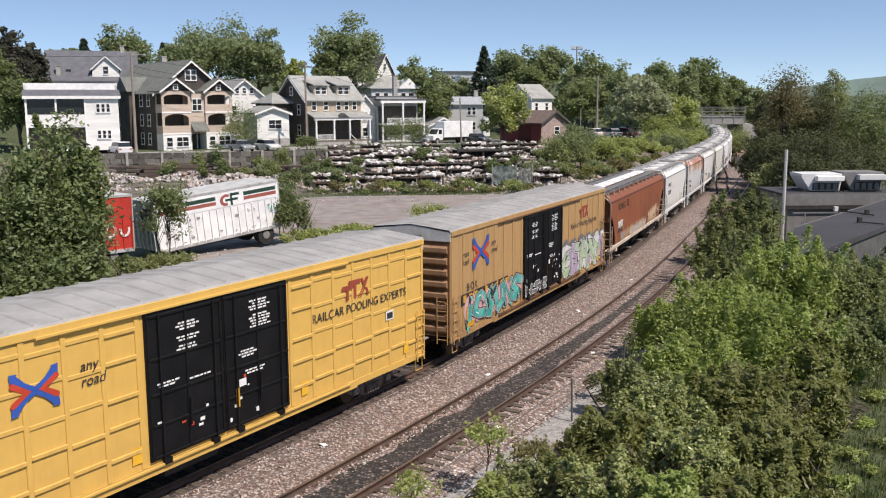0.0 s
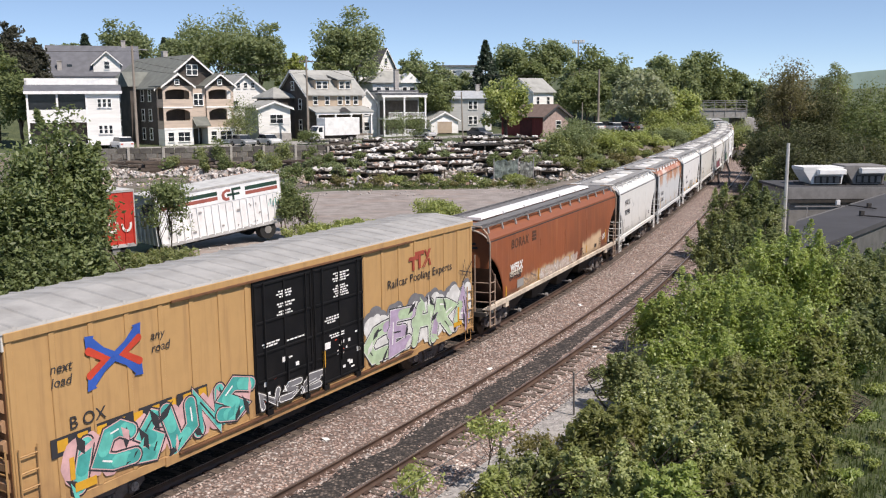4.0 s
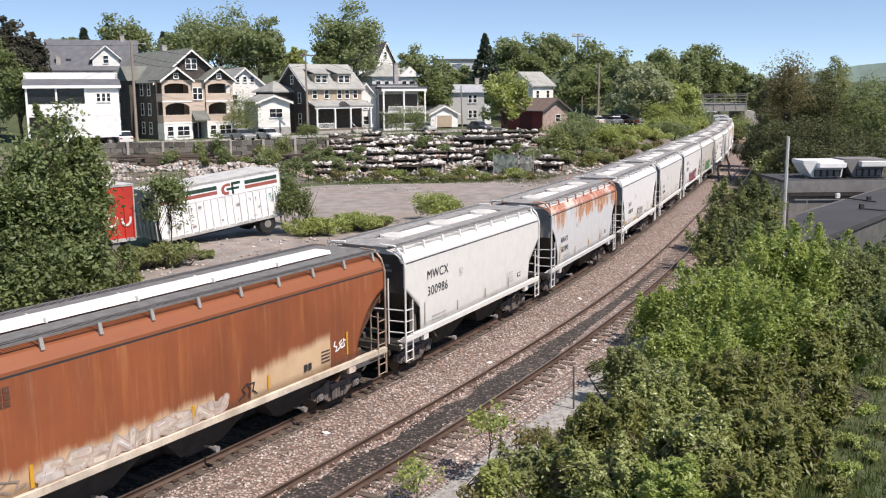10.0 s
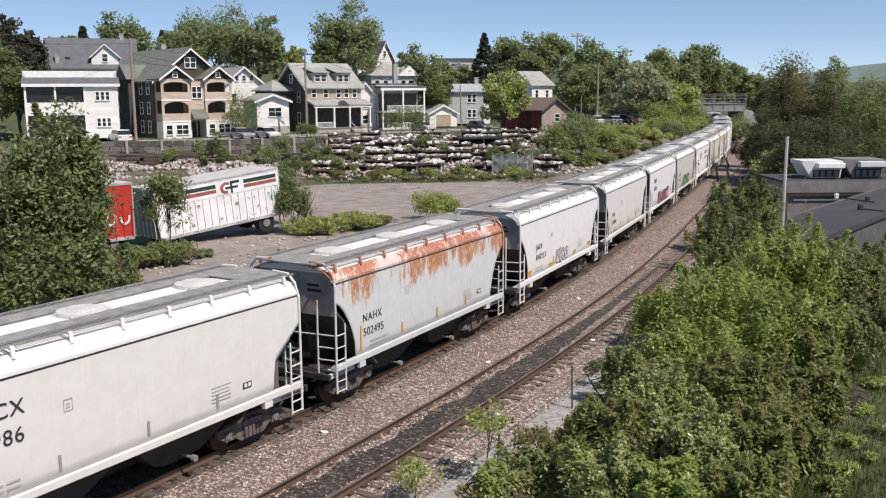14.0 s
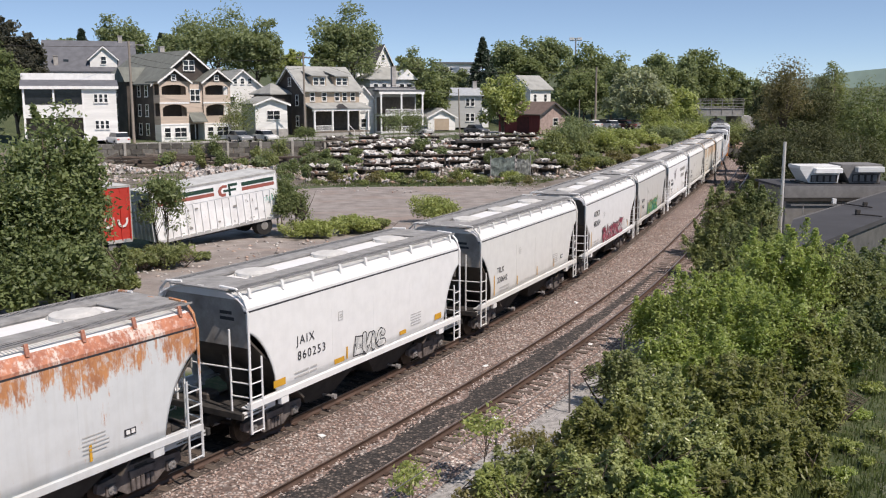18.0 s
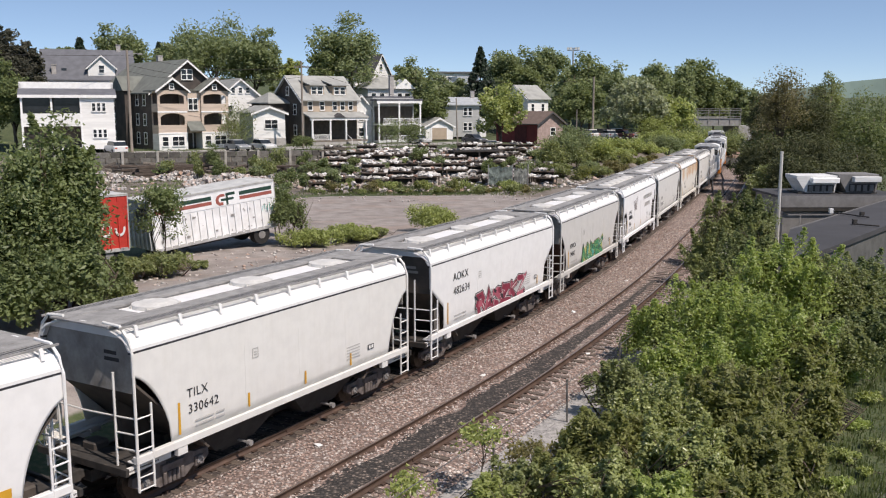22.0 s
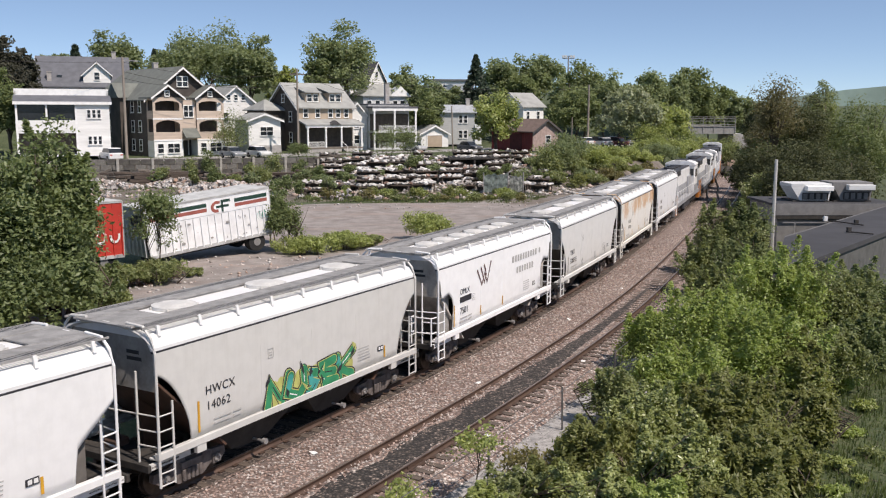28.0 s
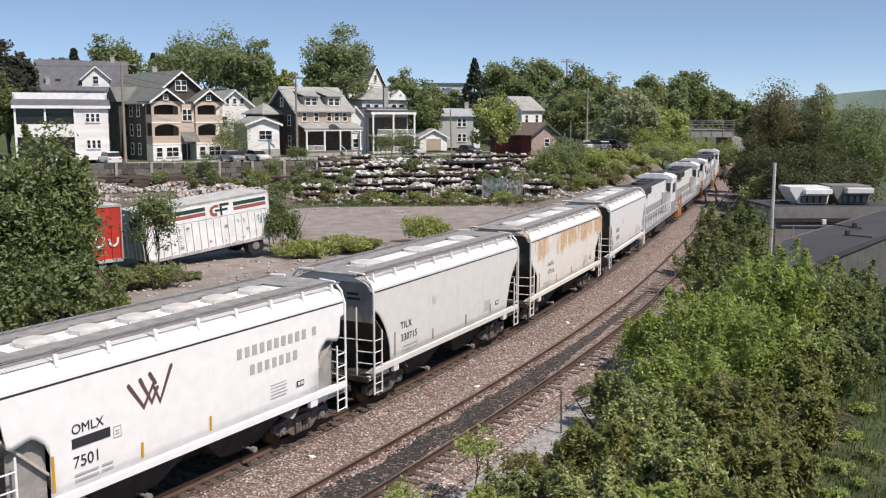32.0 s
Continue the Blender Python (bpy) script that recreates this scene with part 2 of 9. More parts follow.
M_FRESH = streaked("fresh_white_paint", (0.88, 0.88, 0.875), (0.70, 0.69, 0.66), 0.08)
M_RUSTY = streaked("white_paint_with_rust", (0.61, 0.63, 0.635), (0.42, 0.40, 0.36), 0.25, rust=((0.56, 0.23, 0.065), 2.75, 3.85, 0.92))
M_RUSTTOP = streaked("roof_paint_with_rust", (0.66, 0.56, 0.50), (0.42, 0.30, 0.24), 0.3, rust=((0.48, 0.17, 0.08), 1.0, 3.0, 0.92))
M_AMBER = streaked("white_paint_with_yellow_stain", (0.80, 0.78, 0.72), (0.50, 0.45, 0.36), 0.2, rust=((0.72, 0.42, 0.16), 2.5, 3.6, 0.8))
M_BRONZE = streaked("brown_car_paint", (0.29, 0.085, 0.033), (0.60, 0.43, 0.27), 0.34, lo=0.5, hi=0.85, low_amount=1.0)
M_DARKWALK = plain("dark_grey_grating", (0.17, 0.165, 0.16), 0.75, 0.0, 0.25, 3, 40, 0.3)
M_BRONZEDARK = plain("faded_dark_name", (0.12, 0.055, 0.032), 0.7, vary=0.3, bump=0)
M_BRONZEROOF = streaked("brown_roof_paint", (0.26, 0.085, 0.035), (0.20, 0.10, 0.06), 0.3)
M_DIRTYSILL = plain("chalky_sill", (0.60, 0.52, 0.42), 0.7, vary=0.25, dirt=(0.3, 0.2, 0.13))
# sheet paint, darkened further to hold the shade of the car ends
M_SHEET = plain("shade_grey_sheet", (0.085, 0.07, 0.058), 0.7, vary=0.3, dirt=(0.055, 0.048, 0.042), dirt_amount=0.8)
M_SHEETBROWN = plain("shade_brown_sheet", (0.10, 0.052, 0.034), 0.7, vary=0.35, dirt=(0.07, 0.05, 0.04), dirt_amount=0.8)
M_UNDER = plain("grimy_steel", (0.04, 0.036, 0.032), 0.8, 0.0, 0.4, 4, 25, 0.2, dirt=(0.075, 0.058, 0.045))
# bays coloured near-black for the shade beneath the car
M_BAY = plain("hopper_bay_shade", (0.045, 0.042, 0.038), 0.9, vary=0.3, dirt=(0.02, 0.017, 0.015))
M_WHEEL = plain("wheel_steel", (0.09, 0.07, 0.055), 0.5, 0.6, 0.3, 6, 30, 0.1)
M_ENDGREY = plain("grey_end_paint", (0.34, 0.33, 0.31), 0.65, vary=0.25, dirt=(0.16, 0.14, 0.12), dirt_amount=0.6)
# gusset coloured as if the side sheet kept the sun off it
M_GUSSET = plain("shade_gusset_paint", (0.15, 0.135, 0.12), 0.7, vary=0.25, dirt=(0.07, 0.06, 0.05))
M_TRUCK = plain("grey_cast_truck", (0.15, 0.128, 0.118), 0.75, 0.0, 0.4, 4, 25, 0.2, dirt=(0.05, 0.04, 0.034))
M_LADDER = plain("worn_brown_ladder", (0.38, 0.28, 0.21), 0.6, 0.2, vary=0.25)
M_SHEETPALE = plain("pale_slope_sheet", (0.52, 0.48, 0.43), 0.65, vary=0.25, dirt=(0.2, 0.16, 0.13), dirt_amount=0.6)
M_HATCH = plain("dull_hatch_paint", (0.62, 0.61, 0.58), 0.6, vary=0.2, dirt=(0.4, 0.38, 0.35))
M_CAP = plain("bearing_cap", (0.36, 0.35, 0.34), 0.5, 0.4)
M_RAIL = plain("rusty_rail", (0.125, 0.08, 0.06), 0.6, 0.4, 0.3, 1.5, 20, 0.2, dirt=(0.09, 0.06, 0.045))
M_RAILTOP = plain("worn_rail_top", (0.34, 0.27, 0.23), 0.35, 0.8, 0.15)
M_TIE = plain("weathered_tie", (0.11, 0.085, 0.068), 0.9, 0, 0.4, 3, 25, 0.5, (0.4, 3, 3), dirt=(0.05, 0.04, 0.035))
M_INK = plain("black_lettering", (0.03, 0.03, 0.035), 0.6, vary=0.1, bump=0)
M_CHALK = plain("white_lettering", (0.78, 0.78, 0.76), 0.6, vary=0.1, bump=0)
M_FAINT = plain("faded_lettering", (0.30, 0.29, 0.27), 0.6, vary=0.1, bump=0)
M_NAME = plain("pale_grey_lettering", (0.46, 0.45, 0.43), 0.6, vary=0.1, bump=0)
M_RED = plain("red_logo_paint", (0.55, 0.06, 0.03), 0.5, vary=0.15, bump=0)
M_BLUE = plain("blue_logo_paint", (0.03, 0.10, 0.42), 0.5, vary=0.15, bump=0)
M_MAROON = plain("maroon_logo_paint", (0.13, 0.07, 0.07), 0.6, vary=0.2, bump=0)
M_PATCH = plain("yellow_reflector_patch", (0.80, 0.45, 0.04), 0.45, vary=0.1, bump=0)
M_MUSTARD = plain("orange_reflector", (0.62, 0.33, 0.03), 0.45, vary=0.15, bump=0)
M_DULLRED = plain("dull_red_logo_paint", (0.33, 0.06, 0.035), 0.6, vary=0.2, bump=0)
M_BARK = plain("bark", (0.13, 0.10, 0.075), 0.9, 0, 0.4, 2, 18, 0.6, (3, 3, 0.6))
# ---------------------------------------------------------------- ground
def ground_material():
    m, t, p = _tree("ground_cover")
    a = t.nodes.new("ShaderNodeAttribute")
    a.attribute_name = "cover"
    s = t.nodes.new("ShaderNodeSeparateColor")
    t.links.new(a.outputs["Color"], s.inputs[0])
    wob = _noise(t, 0.35, 6)
    fine, mid = _noise(t, 6.0, 5), _noise(t, 0.9, 5)
    grass = _mix(t, _ramp(t, mid, 0.3, 0.7), (0.035, 0.055, 0.02), (0.07, 0.092, 0.036))
    grass = _mix(t, _ramp(t, fine, 0.4, 0.75, 0, 0.7), grass, (0.12, 0.12, 0.065))
    lot = _mix(t, _ramp(t, mid, 0.3, 0.7), (0.21, 0.182, 0.166), (0.32, 0.288, 0.265))
    lot = _mix(t, _ramp(t, _noise(t, 0.22, 6, (1, 2.5, 1)), 0.5, 0.66, 0, 0.6), lot, (0.30, 0.235, 0.20))
    lot = _mix(t, _ramp(t, _noise(t, 9, 4), 0.5, 0.8, 0, 0.5), lot, (0.14, 0.125, 0.11))
    grav = _mix(t, _ramp(t, fine, 0.3, 0.75), (0.24, 0.23, 0.22), (0.42, 0.40, 0.38))
    earth = _mix(t, _ramp(t, mid, 0.3, 0.7), (0.115, 0.095, 0.075), (0.2, 0.172, 0.145))

    def soft(v):
        return _ramp(t, _math(t, "ADD", v, _math(t, "MULTIPLY", _math(t, "SUBTRACT", wob, 0.5), 0.9)), 0.38, 0.62)
    c = _mix(t, soft(s.outputs[0]), grass, lot)
    c = _mix(t, soft(s.outputs[1]), c, grav)
    c = _mix(t, soft(s.outputs[2]), c, earth)
    t.links.new(c, p.inputs["Base Color"])
    p.inputs["Roughness"].default_value = 0.95
    _bump(t, p, _math(t, "ADD", fine, _noise(t, 30, 3)), 0.5, 0.06)
    return m


def build_ground():
    xs = np.r_[-2600, -1800, -1200, -800, -500, -350, -250, -180, -130, np.arange(-100, 100, 1.25), np.arange(100, 160, 5), 180, 230, 300, 420, 600, 900, 1400, 2000, 2600]
    ys = np.r_[-2600, -1800, -1000, -500, -250, -120, np.arange(-60, 10, 5), np.arange(10, 190, 1.25), np.arange(190, 260, 5), 280, 330, 420, 600, 900, 1400, 2000, 2600]
    gx, gy = np.meshgrid(xs, ys)
    z = ground_z(gx, gy)
    rough = np.array([noise.noise((a * 0.21, b * 0.21, 0.0)) for a, b in zip(gx.ravel(), gy.ravel())]).reshape(gx.shape)
    lat, s = lateral(gx, gy)
    z = z + rough * 0.16 * (np.abs(lat - 2.5) > 7)
    v = np.stack([gx, gy, z], -1).reshape(-1, 3)
    ny, nx = gx.shape
    i = np.arange(ny * nx).reshape(ny, nx)
    f = np.stack([i[:-1, :-1], i[:-1, 1:], i[1:, 1:], i[1:, :-1]], -1).reshape(-1, 4)
    me = fast_mesh(v, f, ground_material(), True)
    # cover: the bare lot, loose gravel beside the rails, bare earth of the yard and slope
    edge = gy - 0.25 * gx
    lot = step(-lat, 5.0, 7.5) * (1 - step(edge, 77, 80)) * step(gx + 0.28 * (gy - 46), -15.5, -11.5) * step(gy, 30, 36)
    lot = np.maximum(lot, step(-lat, 4, 6) * (1 - step(-lat, 12, 15)) * step(s, 150, 165) * (1 - step(s, 225, 240)))
    lot = np.maximum(lot, step(-lat, 4, 5.5) * (1 - step(-lat, 12.0, 15.0)) * (1 - step(s, 150, 160)))
    grav = step(lat, 5.6, 6.2) * (1 - step(lat, 9.4, 11.0)) * (1 - step(s, 175, 200))
    grav = np.maximum(grav, 0.42 * step(lat, 12, 13) * (1 - step(gy, 22, 25)) * step(gx, 9.5, 11))
    road = step((gx + 35) * -0.61 + (gy - 122) * 0.79, -5, -4) * (1 - step((gx + 35) * -0.61 + (gy - 122) * 0.79, 2, 3))
    earth = 0.66 * step(edge, 77, 82) * (1 - step(edge, 119, 124)) * (lat < -9)
    earth = np.maximum(earth, 0.6 * step(lat, 5, 7) * step(s, 175, 200) * (1 - step(lat, 14, 18)))
    earth = np.maximum(earth, 0.62 * step(-lat, 4, 6) * (1 - step(-lat, 12, 15)) * step(s, 160, 175) * (1 - step(s, 225, 240)))
    col = np.zeros((ny, nx, 4), np.float32)
    col[..., 0], col[..., 1], col[..., 2], col[..., 3] = lot, np.maximum(grav, 0.62 * road * (gx < 40) * (gx > -80)), earth, 1
    at = me.attributes.new("cover", "FLOAT_COLOR", "POINT")
    at.data.foreach_set("color", col.ravel())
    tagged(put("ground", me), "grassy ground with a bare gravel lot and earth banks", "ground", kind="structure")


build_ground()


def stone_material(name, cols, scale=11.0):
    m, t, p = _tree(name)
    g = t.nodes.new("ShaderNodeNewGeometry")
    r = t.nodes.new("ShaderNodeValToRGB")
    e = r.color_ramp.elements
    e[0].color, e[1].color = (*cols[0], 1), (*cols[-1], 1)
    for i, c in enumerate(cols[1:-1]):
        e.new((i + 1) / (len(cols) - 1)).color = (*c, 1)
    t.links.new(g.outputs["Random Per Island"], r.inputs[0])
    c = _mix(t, _ramp(t, _noise(t, scale, 4), 0.3, 0.75, 0, 0.35), r.outputs[0], [x * 0.55 for x in cols[0]])
    t.links.new(c, p.inputs["Base Color"])
    p.inputs["Roughness"].default_value = 0.9
    _bump(t, p, _noise(t, 40, 3), 0.3)
    return m


def voronoi_ballast(name, cols, scale):
    """Packed stones: each cell a stone of its own tone."""
    m, t, p = _tree(name)
    v = t.nodes.new("ShaderNodeTexVoronoi")
    v.inputs["Scale"].default_value = scale
    t.links.new(_coords(t), v.inputs["Vector"])
    s = t.nodes.new("ShaderNodeSeparateColor")
    t.links.new(v.outputs["Color"], s.inputs[0])
    r = t.nodes.new("ShaderNodeValToRGB")
    e = r.color_ramp.elements
    e[0].color, e[1].color = (*cols[0], 1), (*cols[-1], 1)
    for i, c in enumerate(cols[1:-1]):
        e.new((i + 1) / (len(cols) - 1)).color = (*c, 1)
    t.links.new(s.outputs[0], r.inputs[0])
    c = _mix(t, _ramp(t, v.outputs["Distance"], 0.25, 0.6, 0, 0.75), r.outputs[0], [x * 0.35 for x in cols[0]])
    c = _mix(t, _ramp(t, _noise(t, 0.5, 5), 0.35, 0.7, 0, 0.45), c, [x * 0.8 for x in cols[0]])
    t.links.new(c, p.inputs["Base Color"])
    p.inputs["Roughness"].default_value = 0.92
    _bump(t, p, _math(t, "SUBTRACT", 1.0, v.outputs["Distance"]), 0.9, 0.04)
    return m


BALLAST_COLS = [(0.19, 0.135, 0.115), (0.35, 0.255, 0.21), (0.47, 0.34, 0.285), (0.40, 0.355, 0.325), (0.70, 0.62, 0.56)]
M_BALLAST = voronoi_ballast("pinkish_ballast", BALLAST_COLS, 9.0)
M_STONES = stone_material("ballast_stone", BALLAST_COLS)
# oil on the side track, and painted shade under the train
M_OILSHADE = voronoi_ballast("oil_and_shade_ballast", [(0.03, 0.026, 0.024), (0.06, 0.051, 0.046), (0.10, 0.083, 0.072), (0.30, 0.24, 0.20)], 11.0)
M_SOOTY = voronoi_ballast("sooty_ballast", [(0.06, 0.046, 0.04), (0.12, 0.094, 0.08), (0.19, 0.15, 0.13), (0.40, 0.33, 0.28)], 12.0)
M_GREYSTONES = stone_material("grey_gravel_stone", [(0.25, 0.24, 0.23), (0.40, 0.39, 0.37), (0.52, 0.50, 0.48)])


def strip(profile, s0, s1, ds, material, smooth=False):
    """Sweeps an open or closed outline of (offset, height) along the rails."""
    s = np.arange(s0, s1 + ds, ds)
    x, y, h = rail_line(s)
    o, z = np.array([p[0] for p in profile]), np.array([p[1] for p in profile])
    v = np.stack([x[:, None] + o * np.cos(h)[:, None], y[:, None] - o * np.sin(h)[:, None], np.broadcast_to(z, (len(s), len(z)))], -1)
    k = len(o)
    i = np.arange(len(s) * k).reshape(len(s), k)
    f = np.stack([i[:-1, :-1], i[1:, :-1], i[1:, 1:], i[:-1, 1:]], -1).reshape(-1, 4)
    return fast_mesh(v.reshape(-1, 3), f, material, smooth)


TRACK_B = 4.36          # centre of the side track
tagged(put("ballast", strip([(-3.6, -0.6), (-2.4, -0.03), (-1.4, -0.02), (0, -0.03), (0.85, -0.03), (1.12, -0.025), (1.3, 0.012), (2.1, 0.0), (2.9, 0.012), (3.3, 0.02), (3.5, 0.012), (4.36, -0.02), (5.2, -0.03), (5.9, -0.06), (6.4, -0.16), (6.9, -0.32)], 40, 330, 1.5, M_BALLAST)),
       "pinkish grey crushed stone ballast under the tracks", "ballast", kind="structure")
def oil_stain():
    """A ragged dark band between the side rails, thinner towards its far end."""
    rng = np.random.default_rng(8)
    s = np.arange(60, 147, 0.3)
    n = len(s)
    wob = np.convolve(rng.normal(0, 1, n + 20), np.ones(4) / 4, "same")[10:-10]
    wob2 = np.convolve(rng.normal(0, 1, n + 20), np.ones(9) / 9, "same")[10:-10]
    fade = 1 - 0.75 * step(s, 126, 147)
    lo, hi = TRACK_B - np.clip((0.46 + 0.15 * wob) * fade, 0.05, 0.66), TRACK_B + np.clip((0.46 + 0.17 * wob2) * fade, 0.05, 0.66)
    x, y, h = rail_line(s)
    cols = []
    for q, z in ((0, 0.006), (0.3, 0.035), (0.7, 0.03), (1, 0.004)):
        o = lo + (hi - lo) * q
        cols.append(np.stack([x + o * np.cos(h), y - o * np.sin(h), np.full(n, z)], -1))
    v = np.stack(cols, 1)
    i = np.arange(n * 4).reshape(n, 4)
    f = np.stack([i[:-1, :-1], i[1:, :-1], i[1:, 1:], i[:-1, 1:]], -1).reshape(-1, 4)
    tagged(put("oil_stain", fast_mesh(v.reshape(-1, 3), f, M_OILSHADE)), "oil-blackened ballast between the side track rails", "ballast", kind="structure")


oil_stain()
# dark strip that deepens the shade beneath the passing train
tagged(put("shade_bed", strip([(-0.66, -0.022), (-0.3, -0.012), (0.3, -0.012), (0.66, -0.022)], 40, 330, 1.5, M_OILSHADE)), "ballast between the main rails, darkened as the train's shade", "ballast", kind="structure")
tagged(put("oily_shoulder", strip([(0.84, -0.024), (1.12, -0.018), (1.27, 0.002), (1.4, 0.022)], 40, 330, 1.5, M_SOOTY)), "sooty ballast about the tie ends of the main track", "ballast", kind="structure")
# fines that bury the side track's ties between the rails
tagged(put("track_fines", strip([(TRACK_B - 0.68, 0.0), (TRACK_B - 0.3, 0.012), (TRACK_B + 0.35, 0.008), (TRACK_B + 0.68, -0.012)], 60, 138, 1.5, M_BALLAST)), "fine stone packed between the side rails", "ballast", kind="structure")


def scatter_stones(n, s0, s1, lo, hi, z0, r0, r1, material, seed, skip=()):
    rng = np.random.default_rng(seed)
    s = s0 + (s1 - s0) * rng.random(n) ** 1.6
    o = rng.uniform(lo, hi, n)
    keep = np.ones(n, bool)
    for a, b in skip:
        keep &= ~((o > a) & (o < b))
    s, o = s[keep], o[keep]
    n = len(s)
    x, y, h = rail_line(s)
    x, y = x + o * np.cos(h), y - o * np.sin(h)
    r = rng.uniform(r0, r1, n)
    base = np.array([(1, 0, 0), (-1, 0, 0), (0, 1, 0), (0, -1, 0), (0, 0, 1), (0, 0, -1)], float)
    v = base[None] * rng.uniform(0.6, 1.2, (n, 6, 1)) + rng.normal(0, 0.15, (n, 6, 3))
    a = rng.uniform(0, 6.28, n)
    ca, sa = np.cos(a)[:, None], np.sin(a)[:, None]
    v = np.stack([v[..., 0] * ca - v[..., 1] * sa, v[..., 0] * sa + v[..., 1] * ca, v[..., 2] * 0.7], -1) * r[:, None, None]
    zz = z0(o) if callable(z0) else np.full(n, z0)
    v += np.stack([x, y, zz + r * 0.15], -1)[:, None]
    tri = np.array([(0, 2, 4), (2, 1, 4), (1, 3, 4), (3, 0, 4), (2, 0, 5), (1, 2, 5), (3, 1, 5), (0, 3, 5)])
    f = (np.arange(n)[:, None, None] * 6 + tri).reshape(-1, 3)
    return fast_mesh(v.reshape(-1, 3), f, material)


tagged(put("ballast_stones", scatter_stones(24000, 96, 170, 1.3, 6.3, lambda o: np.interp(o, [0.8, 1.12, 1.3, 2.9, 3.4, 5.1, 5.9, 6.4], [-0.03, -0.025, 0.012, 0.01, 0.02, -0.03, -0.06, -0.16]), 0.025, 0.062, M_STONES, 5, [(TRACK_B - 0.3, TRACK_B + 0.3)])),
       "loose crushed stones of pink and grey", "ballast", kind="stuff")
tagged(put("gravel_stones", scatter_stones(11000, 98, 165, 6.2, 9.6, lambda o: np.interp(o, [6.2, 6.9, 9.6], [-0.14, -0.24, -0.2]), 0.02, 0.055, M_GREYSTONES, 6)),
       "loose grey gravel beside the side track", "gravel", kind="stuff")


# ---------------------------------------------------------------- rails and ties
def rail_outline(o):
    return [(o + a, b) for a, b in ((-0.07, 0), (-0.07, 0.015), (-0.012, 0.035), (-0.012, 0.125), (-0.036, 0.135), (-0.036, 0.165), (-0.028, 0.17), (0.028, 0.17), (0.036, 0.165), (0.036, 0.135), (0.012, 0.125), (0.012, 0.035), (0.07, 0.015), (0.07, 0))]


def build_track(name, centre, label, wobble, seed):
    rng = random.Random(seed)
    tr = thing(name, label, "railway track", kind="structure")
    for side in (-0.7525, 0.7525):
        me = strip(rail_outline(centre + side), 40, 330, 1.0, [M_RAIL, M_RAILTOP])
        k = 13
        idx = np.tile(np.array([1 if j == 6 else 0 for j in range(k)], np.int32), len(me.polygons) // k)
        me.polygons.foreach_set("material_index", idx)
        put("rail", me, tr, label="rusty steel rail with a worn top")
    kinds = []
    for i in range(5):
        bm = boxes((-1.3 + rng.uniform(-wobble, wobble), 1.3 + rng.uniform(-wobble, wobble), -0.115, 0.115, -0.16, 0.0))
        bmesh.ops.subdivide_edges(bm, edges=[e for e in bm.edges if abs(e.verts[0].co.x - e.verts[1].co.x) > 1], cuts=3)
        for v in bm.verts:
            v.co += Vector((0, rng.uniform(-0.012, 0.012), rng.uniform(-0.012, 0.006)))
        kinds.append(done(bm, M_TIE))
    rest = []
    s, n = 96.0, 0
    while s < 330:
        x, y, h = rail_line(s, centre + rng.uniform(-0.05, 0.05))
        m = pose(float(x), float(y), rng.uniform(-0.012, 0.004), 0, 0, -math.degrees(float(h)) + rng.uniform(-1.5, 1.5))
        me = rng.choice(kinds)
        if n < 240:
            put("tie", me, tr, m)
        else:
            rest.append((me, m))
        s, n = s + 0.53, n + 1
    bm = bmesh.new()
    for me, m in rest:
        k = len(bm.verts)
        bm.from_mesh(me)
        bm.verts.ensure_lookup_table()
        bmesh.ops.transform(bm, matrix=m, verts=bm.verts[k:])
    ob = part("far_ties", bm, M_TIE, tr)
    ob["kind"] = "stuff"
    # tie plates and joint bars on the side that shows
    plate = done(boxes((-0.17, 0.17, -0.09, 0.09, 0.0, 0.018)), M_RAIL)
    for k in range(90):
        for side in (-0.7525, 0.7525):
            x, y, h = rail_line(99 + k * 0.53, centre + side)
            put("tie_plate", plate, tr, pose(float(x), float(y), 0.0, 0, 0, -math.degrees(float(h))))
    for k in range(5):
        for side in (-0.7525, 0.7525):
            x, y, h = rail_line(104 + k * 11.9 + side * 4, centre + side)
            bm = boxes((-0.032, -0.014, -0.4, 0.4, 0.04, 0.12), (0.014, 0.032, -0.4, 0.4, 0.04, 0.12))
            part("joint_bar", bm, M_RAIL, tr, m=pose(float(x), float(y), 0, 0, 0, -math.degrees(float(h))))
    return tr


build_track("track_main", 0.0, "main railway track on wooden ties", 0.05, 3)
build_track("track_side", TRACK_B, "rusty side track on decayed wooden ties", 0.14, 4)


def build_litter():
    """Pale scraps that lie about the rails."""
    rng = random.Random(12)
    for s, o in ((113.5, 3.0), (118.2, 2.2), (126.5, 3.1), (131.0, 5.4), (137.5, 2.6), (109.0, 5.6), (122.0, 5.7), (146.0, 3.0)):
        bm = boxes((-0.09, 0.09, -0.06, 0.06, 0, 0.05))
        for v in bm.verts:
            v.co += Vector((rng.uniform(-0.05, 0.05), rng.uniform(-0.04, 0.04), rng.uniform(-0.01, 0.03)))
        x, y, h = rail_line(s, o)
        tagged(part("litter", bm, M_CHALK, None, m=pose(float(x), float(y), 0.0 if o < 5 else -0.05, 0, 0, rng.uniform(0, 180))), "small white scrap lying on the ballast", "litter", "white scraps by the rails")


build_litter()
# ---------------------------------------------------------------- train: shared pieces
NEAR = Matrix.Rotation(radians(90), 4, "X")          # writing on the side that faces the camera


def on_side(x, z, y=-1.615):
    return Matrix.Translation((x, y, z)) @ NEAR


AXLES = []


